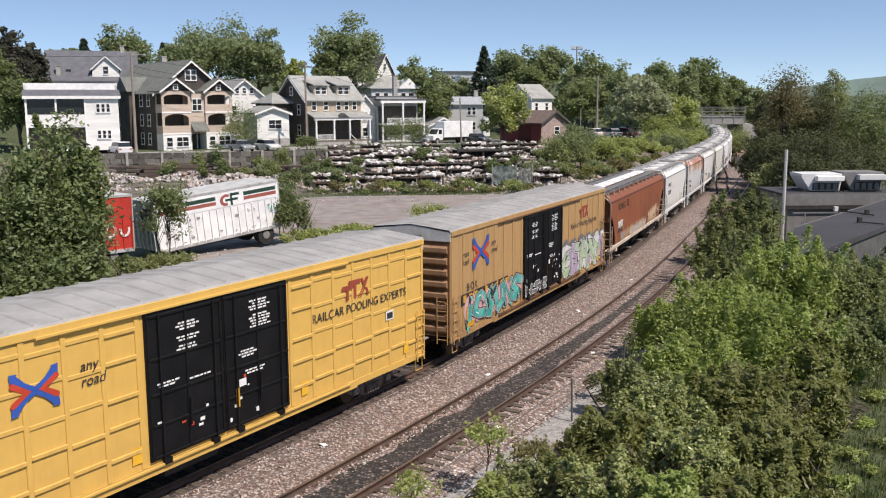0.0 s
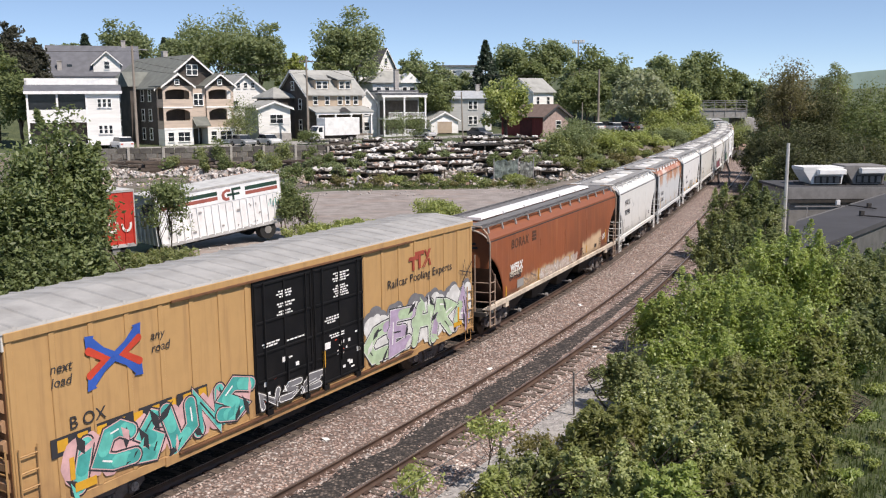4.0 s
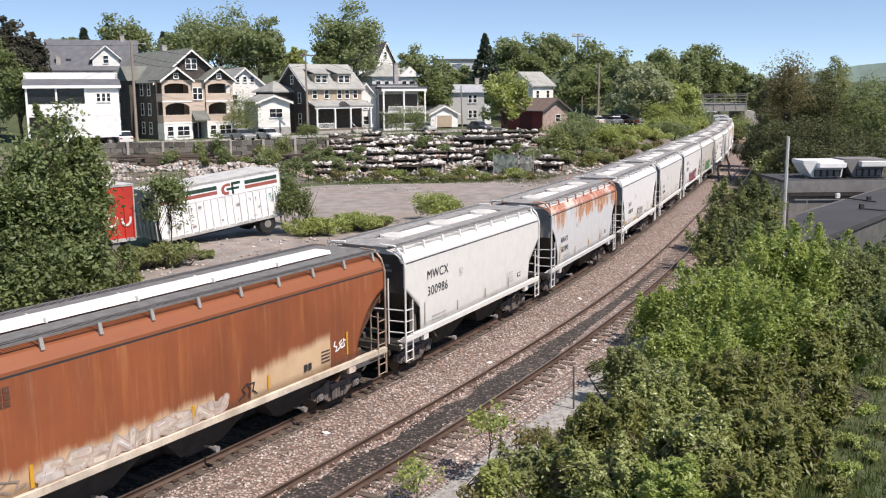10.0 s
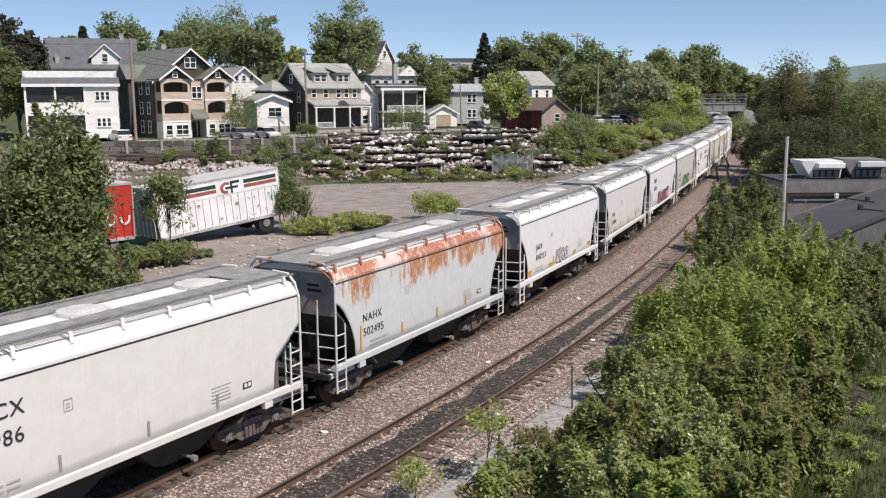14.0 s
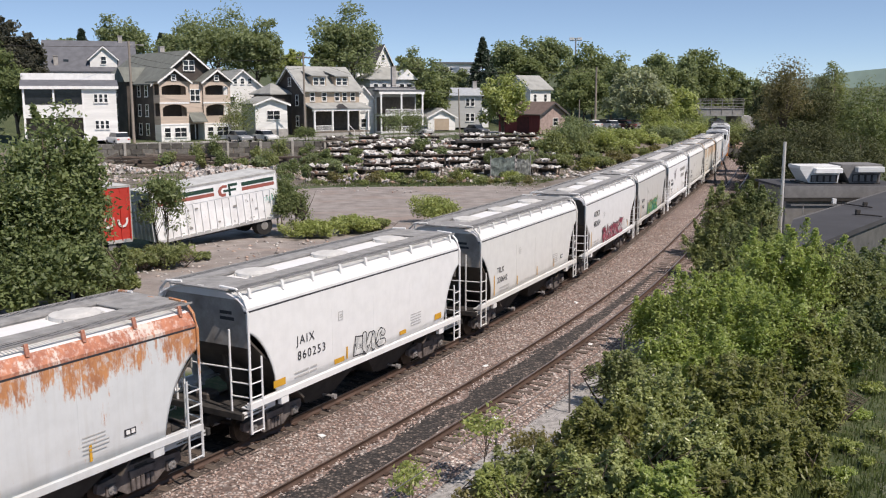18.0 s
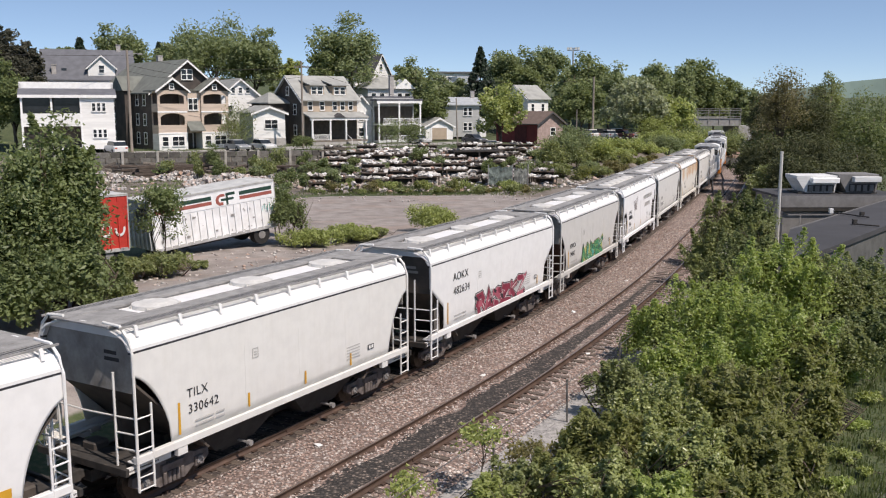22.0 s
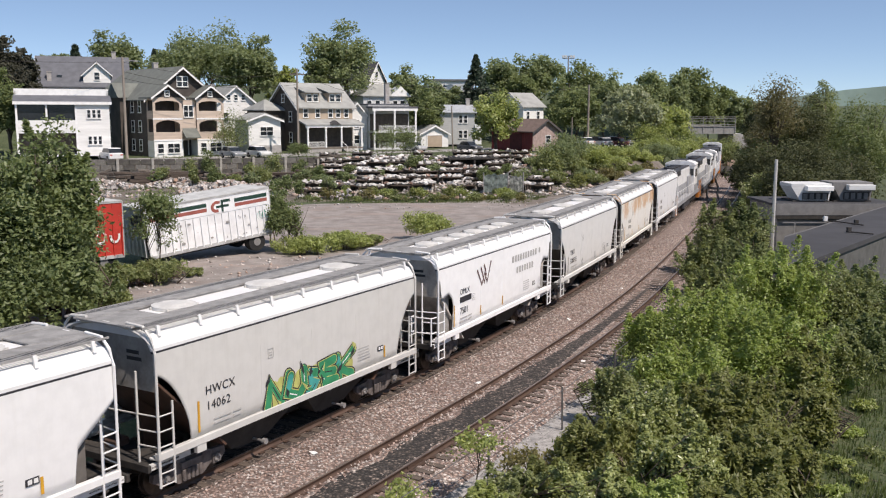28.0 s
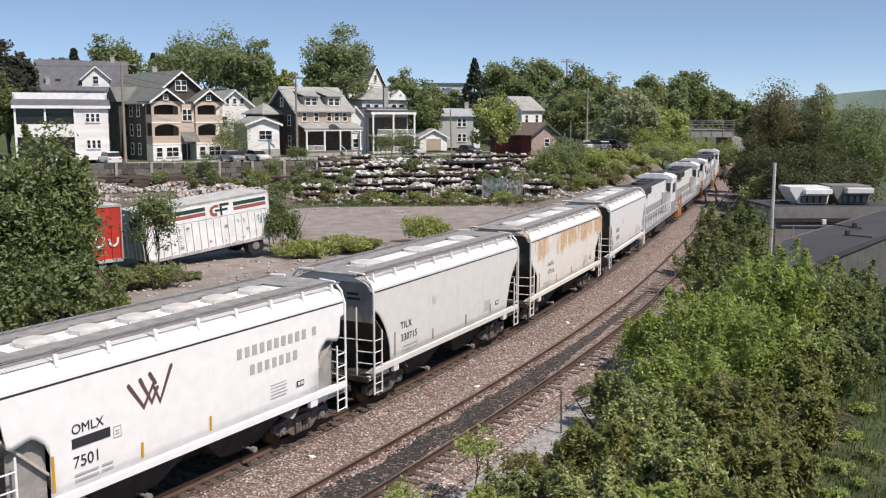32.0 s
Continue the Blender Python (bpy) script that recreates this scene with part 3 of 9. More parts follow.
def wheelset_mesh():
    bm = bmesh.new()
    tube(bm, [(0, -1.05, 0), (0, 1.05, 0)], 0.075, 10)
    for sgn in (-1, 1):
        a, b = sorted((sgn * 0.69, sgn * 0.82))
        bmesh.ops.create_cone(bm, cap_ends=True, segments=24, radius1=0.43, radius2=0.43, depth=b - a, matrix=Matrix.Translation((0, (a + b) / 2, 0)) @ Matrix.Rotation(radians(90), 4, "X"))
        bmesh.ops.create_cone(bm, cap_ends=True, segments=24, radius1=0.465, radius2=0.465, depth=0.03, matrix=Matrix.Translation((0, sgn * 0.68, 0)) @ Matrix.Rotation(radians(90), 4, "X"))
        bmesh.ops.create_cone(bm, cap_ends=True, segments=12, radius1=0.11, radius2=0.11, depth=0.12, matrix=Matrix.Translation((0, sgn * 1.12, 0)) @ Matrix.Rotation(radians(90), 4, "X"))
        for k in range(3):
            a = k * math.tau / 3
            bmesh.ops.create_cube(bm, size=0.045, matrix=Matrix.Translation((0.06 * math.cos(a), sgn * 1.19, 0.06 * math.sin(a))))
    me = done(bm, [M_WHEEL, M_CAP])
    for p in me.polygons:
        if abs(p.center[1]) > 1.1:
            p.material_index = 1
    return me


def side_frame_mesh():
    bm = bmesh.new()
    pts = [(-1.25, 0.62), (-1.22, 0.82), (-0.75, 0.84), (-0.45, 0.98), (0.45, 0.98), (0.75, 0.84), (1.22, 0.82), (1.25, 0.62), (1.08, 0.5), (0.7, 0.52), (0.42, 0.30), (-0.42, 0.30), (-0.7, 0.52), (-1.08, 0.5)]
    prism(bm, pts, "y", -0.075, 0.075)
    for x in (-0.28, -0.14, 0.0, 0.14, 0.28):
        tube(bm, [(x, -0.12, 0.36), (x, -0.12, 0.66)], 0.06, 8)
    box(bm, -0.38, 0.38, -0.16, 0.14, 0.68, 0.86)
    for x in (-0.88, 0.88):
        box(bm, x - 0.15, x + 0.15, -0.13, 0.13, 0.46, 0.72)
    return done(bm, M_TRUCK, 0.012)


TRUCK = {"wheelset": wheelset_mesh(), "side_frame": side_frame_mesh(), "bolster": done(boxes((-0.2, 0.2, -1.1, 1.1, 0.66, 0.95), (-0.12, 0.12, -0.3, 0.3, 0.9, 1.1)), M_UNDER, 0.02)}


def truck(car, x):
    tr = put("truck", TRUCK["bolster"], car, Matrix.Translation((x, 0, 0)), "grimy cast steel truck")
    for y, turn in ((-1.02, 0), (1.02, 180)):
        put("side_frame", TRUCK["side_frame"], tr, pose(0, y, 0, 0, 0, turn))
    for dx in (-0.88, 0.88):
        AXLES.append(put("wheelset", TRUCK["wheelset"], tr, pose(dx, 0, 0.6)))
    return tr


def coupler_mesh():
    bm = boxes((0, 0.75, -0.09, 0.09, 0.86, 1.06), (0.68, 0.98, -0.17, 0.12, 0.82, 1.1))
    tube(bm, [(0.1, -0.35, 0.9), (0.4, -0.34, 0.6), (0.75, -0.3, 0.42), (1.0, -0.25, 0.5)], 0.035, 6)
    tube(bm, [(0.05, -1.3, 1.15), (0.15, -0.8, 1.05), (0.3, -0.3, 1.0)], 0.018, 6)
    return done(bm, M_UNDER, 0.01)


COUPLER = coupler_mesh()


def ladder_mesh(height, width, rungs, material, r=0.018, part_way=1.0):
    bm = bmesh.new()
    for x in (-width / 2, width / 2):
        tube(bm, [(x, 0, 0), (x, 0, height)], r * 1.2, 5)
    for k in range(rungs):
        z = height * part_way * (k + 0.5) / rungs
        tube(bm, [(-width / 2, 0, z), (width / 2, 0, z)], r, 5)
    return done(bm, material)


def bars(parent, name, rows, material, at, label=""):
    """Writing too small to read: rows of (x, z, length, height) as plain bars on the near side."""
    bm = bmesh.new()
    for x, z, w, h in rows:
        box(bm, x, x + w, -0.002, 0.002, z, z + h)
    ob = part(name, bm, material, parent, label, m=Matrix.Translation(at))
    if len(rows) > 1:
        ob["kind"] = "stuff"
    return ob


def blob(cx, cz, rx, rz, rng, n=16, jag=0.22):
    return [(cx + rx * math.cos(k * math.tau / n) * (1 + rng.uniform(-jag, jag)), cz + rz * math.sin(k * math.tau / n) * (1 + rng.uniform(-jag, jag))) for k in range(n)]


def ribbon(bm, pts, w, y):
    """One flat painted stroke with round ends, near the plane y."""
    pts = [Vector(p) for p in pts]
    n = len(pts)
    dirs = [(q - p).normalized() for p, q in zip(pts, pts[1:])]
    rails = []
    for k, p in enumerate(pts):
        a, b = dirs[max(0, k - 1)], dirs[min(k, n - 2)]
        m = Vector((-a.y - b.y, a.x + b.x))
        m = m.normalized() if m.length > 0.2 else Vector((-a.y, a.x))
        m *= w / 2 * min(1.5, 1 / max(0.4, m.dot(Vector((-a.y, a.x)))))
        d = y - 0.0001 * k
        rails.append((bm.verts.new((p.x + m.x, d, p.y + m.y)), bm.verts.new((p.x - m.x, d, p.y - m.y))))
    for (a, b), (c, d) in zip(rails, rails[1:]):
        bm.faces.new((a, b, d, c))
    for (u, v), p, d, q in ((rails[0], pts[0], -dirs[0], 1), (rails[-1], pts[-1], dirs[-1], -1)):
        side = Vector((-dirs[0].y, dirs[0].x)) if q > 0 else Vector((-dirs[-1].y, dirs[-1].x))
        arc = []
        for k in range(1, 6):
            t = math.pi * k / 6
            o = side * math.cos(t) + d * math.sin(t)
            arc.append(bm.verts.new((p.x + o.x * w / 2, u.co.y, p.y + o.y * w / 2)))
        bm.faces.new([u] + arc + [v])


STROKES = (((0.0, 0.1), (0.35, 0.95), (0.45, 0.25), (0.95, 0.75), (1.1, 0.4)), ((0.2, 1.0), (-0.05, 0.6), (0.6, 0.45), (0.3, 0.0), (1.05, 0.2)), ((1.05, 0.95), (0.45, 0.7), (0.75, 0.35), (0.0, 0.05)),
           ((-0.1, 0.5), (0.4, 0.65), (0.2, 0.15), (0.9, 0.3), (0.7, 1.0), (1.1, 0.8)), ((0.1, 0.0), (0.25, 0.6), (-0.1, 0.9), (0.8, 0.85), (0.55, 0.4), (1.05, 0.1)), ((0.0, 0.85), (0.9, 0.6), (0.15, 0.35), (1.0, 0.0)))


GLYPHS = {"c": (((0.95, 0.8), (0.6, 0.97), (0.15, 0.8), (0.05, 0.4), (0.3, 0.08), (0.95, 0.15)),), "e": (((0.95, 0.9), (0.15, 0.95), (0.1, 0.05), (0.95, 0.1)), ((0.12, 0.5), (0.75, 0.52))),
          "h": (((0.1, 1.0), (0.14, 0.0)), ((0.85, 1.0), (0.9, 0.0)), ((0.1, 0.45), (0.85, 0.56))), "r": (((0.12, 0.0), (0.1, 0.95), (0.7, 0.97), (0.88, 0.7), (0.6, 0.48), (0.15, 0.45)), ((0.45, 0.45), (1.0, 0.0))),
          "a": (((0.0, 0.0), (0.45, 1.0), (1.0, 0.0)), ((0.25, 0.36), (0.75, 0.36))), "s": (((0.95, 0.88), (0.4, 1.0), (0.1, 0.72), (0.85, 0.35), (0.55, 0.03), (0.0, 0.12)),),
          "u": (((0.1, 1.0), (0.14, 0.25), (0.5, 0.02), (0.85, 0.25), (0.95, 1.0)),), "i": (((0.5, 1.0), (0.45, 0.0)),), "k": (((0.1, 1.0), (0.1, 0.0)), ((0.95, 1.0), (0.15, 0.5), (1.0, 0.0))),
          "n": (((0.05, 0.0), (0.12, 0.98), (0.85, 0.02), (0.95, 1.0)),), "v": (((0.0, 1.0), (0.45, 0.0), (1.0, 1.0)),), "z": (((0.05, 0.95), (0.95, 0.95), (0.05, 0.05), (1.0, 0.08)),)}


def graffiti(car, x0, x1, z0, z1, fills, outline, word, seed, halo=None, y=-1.622, fat=0.26, puffs=None):
    """Sprayed shapes that overlap: clouds behind, then an outline, a pale inner line and a fill of changing tone for each, and flicks of paint on top."""
    rng = random.Random(seed)
    count = len(word)
    w, h = (x1 - x0) / count, z1 - z0
    if puffs:
        for col, dx, dz, o in ((puffs, -0.07, 0.16, 0.0), (halo, 0.0, 0.0, 0.0009)):
            for i in range(count * 4):
                bm = bmesh.new()
                cx = x0 + (i + 0.5) * w / 4
                r = h * rng.uniform(0.13, 0.21)
                prism(bm, blob(cx + dx, z1 - h * 0.16 + dz * h * 0.7 + h * 0.09 * math.sin(i * 1.7), r * 1.15, r, rng, 18, 0.04), "y", y - 0.0003 - o - 0.0003 * (i % 3), y)
                part("spray_cloud", bm, col, car)
    if halo:
        for i in range(count * 2):
            bm = bmesh.new()
            prism(bm, blob(x0 + (i + 0.5) * w / 2, z0 + h * rng.uniform(0.45, 0.55), w * 0.36, h * 0.42, rng, 18, 0.08), "y", y - 0.002 - 0.0004 * (i % 2), y)
            part("spray_halo", bm, halo, car)
    wide = min(w, h) * fat
    for i, ch in enumerate(word):
        ox, lean = x0 + i * w + rng.uniform(-0.06, 0.02) * w, rng.uniform(0.0, 0.2)
        dz, tall = rng.uniform(-0.02, 0.05) * h, rng.uniform(0.62, 0.76)
        strokes = [[(ox + w * (0.04 + 0.96 * (u + rng.uniform(-0.17, 0.17))) + lean * v * h * 0.4, z0 + 0.14 * h + dz + (v + rng.uniform(-0.12, 0.12)) * h * tall) for u, v in st] for st in GLYPHS[ch]]
        o = y - 0.0035 - 0.004 * (i % 2)
        bm = bmesh.new()
        for k, st in enumerate(strokes):
            ribbon(bm, st, wide + 0.13, o - 0.0002 * k)
        g = part("spray_outline", bm, outline, car)
        bm = bmesh.new()
        for k, st in enumerate(strokes):
            ribbon(bm, st, wide + 0.05, o - 0.0010 - 0.0002 * k)
        part("spray_inline", bm, halo or M_CHALK, g)
        bm = bmesh.new()
        for k, st in enumerate(strokes):
            ribbon(bm, st, wide, o - 0.0018 - 0.0002 * k)
        part("spray_fill", bm, fills[i % len(fills)], g)
        for k, st in enumerate(strokes):
            for j in range(len(st) - 1):
                a, b = Vector(st[j]), Vector(st[j + 1])
                bm = bmesh.new()
                if (j + k) % 2 == 0:
                    ribbon(bm, [a.lerp(b, 0.12), a.lerp(b, 0.6)], wide * 0.9, o - 0.0025 - 0.0001 * (k + j))
                    part("spray_tone", bm, fills[(i + 1 + j) % len(fills)], g)
                else:
                    ribbon(bm, [a.lerp(b, 0.2), a.lerp(b, 0.8)], wide * 0.13, o - 0.0031 - 0.0001 * (k + j))
                    part("spray_flick", bm, M_CHALK if (i + k) % 2 else outline, g)
        for k in range(4):
            cx, cz = rng.choice(rng.choice(strokes))
            t, ln, wd = rng.uniform(0.4, 2.6), wide * rng.uniform(1.0, 2.2), wide * rng.uniform(0.16, 0.34)
            cx, cz = cx + rng.uniform(-0.5, 0.5) * wide, cz + rng.uniform(-0.4, 0.4) * wide
            bm = bmesh.new()
            quad = [(-ln / 2, 0), (0, -wd), (ln / 2, wd * 0.4), (-ln * 0.1, wd)]
            bm.faces.new([bm.verts.new((cx + u * math.cos(t) - v * math.sin(t), o - 0.0036 - 0.0001 * k, cz + u * math.sin(t) + v * math.cos(t))) for u, v in quad])
            part("spray_shard", bm, (outline, halo or M_CHALK, outline, fills[i % len(fills)])[k], g)


def spray(name, col):
    return plain("spray_" + name, col, 0.45, vary=0.2, scale=3, bump=0)


TEAL, PINK, SILVER, LILAC, MINT, GREEN, WINE, GOLD, GREY = (spray(*a) for a in (
    ("teal", (0.10, 0.50, 0.43)), ("pink", (0.62, 0.38, 0.38)), ("silver", (0.52, 0.53, 0.52)), ("lilac", (0.42, 0.33, 0.46)), ("mint", (0.42, 0.55, 0.36)),
    ("green", (0.03, 0.26, 0.12)), ("wine", (0.25, 0.03, 0.06)), ("gold", (0.50, 0.50, 0.16)), ("grey", (0.17, 0.17, 0.18))))
AQUA, ROSE, ASH, DUST, TAUPE, FAWN, PEARL = (spray(*a) for a in (("aqua", (0.05, 0.34, 0.31)), ("rose", (0.42, 0.10, 0.14)), ("ash", (0.54, 0.49, 0.45)), ("dust", (0.50, 0.41, 0.36)), ("taupe", (0.27, 0.22, 0.19)), ("fawn", (0.42, 0.32, 0.25)), ("pearl", (0.66, 0.66, 0.64))))

CARS = []       # (thing, centre along the train, half the distance of its trucks)


def car_thing(name, label, centre, bogies, category="freight car", group="freight cars of the train"):
    ob = thing(name, label, category, group)
    CARS.append((ob, centre, bogies))
    return ob


# ---------------------------------------------------------------- boxcars
def roof_sheet(L, W, ribs):
    """A low ridged roof with narrow raised seams across it."""
    bm = bmesh.new()
    rows = []
    xs = [(-L / 2, 0.0)]
    for k in range(ribs):
        x = -L / 2 + L * (k + 0.5) / ribs
        xs += [(x - 0.06, 0.0), (x - 0.03, 0.035), (x + 0.03, 0.035), (x + 0.06, 0.0)]
    for x, up in xs + [(L / 2, 0.0)]:
        rows.append([bm.verts.new((x, y, z + (up if abs(y) < W / 2 else 0))) for y, z in ((-W / 2, 5.06), (-W / 2 + 0.06, 5.13), (-W / 4, 5.21), (0, 5.29), (W / 4, 5.21), (W / 2 - 0.06, 5.13), (W / 2, 5.06))])
    for a, b in zip(rows, rows[1:]):
        for k in range(6):
            bm.faces.new((a[k], a[k + 1], b[k + 1], b[k]))
    return bm


def boxcar(name, label, centre, paint, gridded, seed):
    rng = random.Random(seed)
    L, W, z0, z1 = 18.9, 3.16, 1.22, 5.06
    car = car_thing(name, label, centre, 7.05)
    h = W / 2
    part("body", boxes((-L / 2, L / 2, -h, h, z0, z1)), paint, car, bevel=0.01)
    part("roof", roof_sheet(L + 0.1, W + 0.06, 28), M_ROOF, car, "ribbed galvanised roof")
    part("underframe", boxes((-L / 2 + 0.1, L / 2 - 0.1, -0.35, 0.35, 0.75, 1.2), (-5, 5, -1.4, 1.4, 1.0, 1.2), (-1.6, 0.2, -1.1, -0.6, 0.55, 0.98)), M_UNDER, car)
    for s in (-1, 1):
        y = s * h
        part("side_sill", boxes((-L / 2, L / 2, *sorted((y - s * 0.06, y + s * 0.02)), 1.0, 1.22), (-5.6, 5.6, *sorted((y - s * 0.03, y + s * 0.05)), 0.96, 1.2)), paint, car, bevel=0.01)
        part("eave_rail", boxes((-L / 2, L / 2, *sorted((y, y + s * 0.055)), 4.9, 5.08)), paint, car, bevel=0.008)
        # posts
        post = done(boxes((-0.065, 0.065, -0.029, 0.0, 1.22, 4.9)), paint, 0.012)
        n = 8
        for end in (-1, 1):
            for k in range(n):
                x = end * (2.62 + (L / 2 - 2.62 - 0.1) * k / (n - 1))
                put("post", post, car, pose(x, y, 0, 0, 0, 0 if s < 0 else 180))
            if gridded:
                pitch = (L / 2 - 2.72) / (n - 1)
                ribs = [done(boxes((-0.43, 0.43, -deep, 0.0, -0.055, 0.055)), paint, 0.018) for deep in (0.05, 0.027)]
                for k in range(n - 1):
                    for j, z in enumerate((1.72, 2.4, 3.1, 3.9, 4.6)):
                        dz, x = 0.03 if (k + j) % 2 else -0.03, end * (2.62 + pitch * (k + 0.5))
                        marked = z > 3 and (3.2 < x < 8.6 or -7.6 < x < -3.4)
                        put("rib", ribs[1 if marked else 0], car, pose(x, y, z + dz, 0, 0, 0 if s < 0 else 180))
        # double plug doors with their rods
        for d in (-1, 1):
            x0, x1 = sorted((d * 0.02, d * 2.44))
            ya, yb = sorted((y + s * 0.005, y + s * 0.06))
            door = part("door", boxes((x0, x1, ya, yb, 1.3, 4.86)), M_BLACK, car, "black plug door", bevel=0.012)
            yc, yd = sorted((y + s * 0.06, y + s * 0.095))
            rows = [(x0 + 0.02, x1 - 0.02, yc, yd, z, z + 0.07) for z in (1.34, 2.1, 2.85, 3.7, 4.72)]
            cols = [(x, x + 0.07, yc, yd, 1.36, 4.8) for x in (x0 + 0.03, (x0 + x1) / 2 - 0.03, x1 - 0.1)]
            for r in rows:
                part("door_rib", boxes(r), M_BLACK, door, bevel=0.01)
            for r in cols:
                part("door_stile", boxes(r), M_BLACK, door, bevel=0.01)
            for x in (x0 + 0.35, x1 - 0.35):
                bm = bmesh.new()
                tube(bm, [(x, y + s * 0.13, 1.2), (x, y + s * 0.13, 4.8)], 0.022, 6)
                part("locking_rod", bm, M_BLACK, door)
            bm = bmesh.new()
            tube(bm, [((x0 + x1) / 2, y + s * 0.14, 1.9), ((x0 + x1) / 2, y + s * 0.16, 2.6)], 0.03, 6)
            part("lever", bm, M_BLACK, door)
            for x in (x0 + 0.35, x1 - 0.5):
                put("door_roller", done(boxes((x, x + 0.22, *sorted((y + s * 0.04, y + s * 0.14)), 1.16, 1.3)), M_BLACK), door)
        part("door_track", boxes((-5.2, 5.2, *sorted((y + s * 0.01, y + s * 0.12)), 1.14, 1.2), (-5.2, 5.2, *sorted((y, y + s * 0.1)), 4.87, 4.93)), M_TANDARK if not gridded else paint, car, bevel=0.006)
    # ends
    for e in (-1, 1):
        bm = bmesh.new()
        for k in range(8):
            z = 1.5 + k * 0.415
            ring = [(-0.0, -0.15), (0.1, -0.07), (0.1, 0.07), (0.0, 0.15)]
            vs = [[bm.verts.new((e * (L / 2 + dx), yy, z + dz)) for dx, dz in ring] for yy in (-h + 0.12, h - 0.12)]
            for i in range(3):
                bm.faces.new((vs[0][i], vs[0][i + 1], vs[1][i + 1], vs[1][i]))
            bm.faces.new(vs[0])
            bm.faces.new(vs[1][::-1])
        part("end_corrugation", bm, paint if gridded else M_TANRIB, car)
        bm = bmesh.new()
        prism(bm, [(-h, 4.72), (h, 4.72), (h, 5.06), (0, 5.26), (-h, 5.06)], "x", *sorted((e * (L / 2 - 0.01), e * (L / 2 + 0.035))))
        part("end_cap", bm, M_HATCH, car, "pale galvanised upper end panel")
        bars(car, "end_stencil", [(0, 0, 0.5, 0.07), (0.6, 0, 0.35, 0.07)], M_FAINT, (0, 0, 0)).matrix_basis = pose(e * (L / 2 + 0.038), e * -0.5, 4.84, 0, 0, 90 if e > 0 else -90)
        if not gridded:
            part("end_plate", boxes((*sorted((e * L / 2, e * (L / 2 + 0.012))), -h + 0.05, h - 0.05, 1.25, 4.72)), M_TANDARK, car, "brown end plate, darkened for the shade between its ribs")
        part("end_platform", boxes((*sorted((e * L / 2, e * (L / 2 + 0.32))), -0.7, 0.9, 1.12, 1.16)), M_WALKWAY, car)
        put("coupler", COUPLER, car, pose(e * (L / 2 - 0.05), 0, 0, 0, 0, 0 if e > 0 else 180))
        lad = ladder_mesh(1.75, 0.42, 5, paint)
        for s in (-1, 1):
            put("ladder", lad, car, pose(e * (L / 2 - 0.3), s * (h + 0.09), 0.95))
            put("end_ladder", lad, car, pose(e * (L / 2 + 0.09), s * (h - 0.3), 0.95, 0, 0, 90))
            bm = bmesh.new()
            x = e * (L / 2 - 0.3)
            tube(bm, [(x - 0.2, s * h, 1.2), (x - 0.2, s * h, 0.62), (x + 0.2, s * h, 0.62), (x + 0.2, s * h, 1.2)], 0.02, 5)
            part("step", bm, paint, car)
    part("brake_wheel", brake_wheel(), M_UNDER, car, m=pose(-L / 2 - 0.16, 0.55, 1.95, 0, 90, 0))
    for x in (-7.05, 7.05):
        truck(car, x)
    return car


def brake_wheel(r=0.28):
    bm = bmesh.new()
    ring = [(r * math.cos(k * math.tau / 16), r * math.sin(k * math.tau / 16), 0) for k in range(17)]
    tube(bm, ring, 0.016, 5)
    for k in range(4):
        a = k * math.tau / 4
        tube(bm, [(0, 0, 0), (r * math.cos(a), r * math.sin(a), 0)], 0.012, 4)
    return bm


def crossed_arrows(car, x, z, size, y):
    """A blue cross of four arrows with a red chevron nested on each side, as plain shapes."""
    q = size / 2
    for sx in (-1, 1):
        for sz in (-1, 1):
            bm = bmesh.new()
            ribbon(bm, [(x, z), (x + sx * q * 0.5, z + sz * q * 0.28), (x + sx * q * 0.95, z + sz * q * 0.72)], size * 0.15, y - 0.002)
            tip = [(x + sx * q * 1.12, z + sz * q * 0.9), (x + sx * q * 0.75, z + sz * q * 0.86), (x + sx * q * 1.08, z + sz * q * 0.45)]
            bm.faces.new([bm.verts.new((u, y - 0.003, v)) for u, v in tip])
            part("blue_arrow", bm, M_BLUE, car)
        bm = bmesh.new()
        ribbon(bm, [(x + sx * q * 1.0, z + q * 0.4), (x + sx * q * 0.36, z), (x + sx * q * 1.0, z - q * 0.4)], size * 0.13, y - 0.0045)
        part("red_chevron", bm, M_RED, car)


def pooled_logo(car, x, z, size, mat, y):
    """A red device: two leaning uprights under stepped bars, and a doubled crossed stroke."""
    bm = bmesh.new()
    shapes = (((0, 0.56), (0.98, 0.56), (0.98, 0.78), (0.05, 0.78)), ((0.36, 0), (0.58, 0), (0.58, 0.56), (0.36, 0.56)), ((0.62, 0.78), (1.62, 0.78), (1.58, 1.0), (0.62, 1.0)), ((1.0, 0.02), (1.24, 0.02), (1.24, 0.78), (1.0, 0.78)),
              ((1.36, 0.02), (1.46, 0.02), (1.9, 0.5), (1.8, 0.5)), ((1.54, 0.02), (1.66, 0.02), (2.06, 0.46), (1.94, 0.46)), ((1.8, 0.5), (2.04, 0.5), (2.34, 1.0), (2.08, 1.0)), ((1.66, 1.0), (1.8, 1.0), (2.0, 0.62), (1.9, 0.52)), ((2.04, 0.44), (2.2, 0.44), (2.36, 0.04), (2.14, 0.04)))
    for k, pts in enumerate(shapes):
        prism(bm, [(x + u * size, z + v * size) for u, v in pts], "y", y - 0.006 - 0.0004 * (k % 3), y)
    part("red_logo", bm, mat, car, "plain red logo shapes")


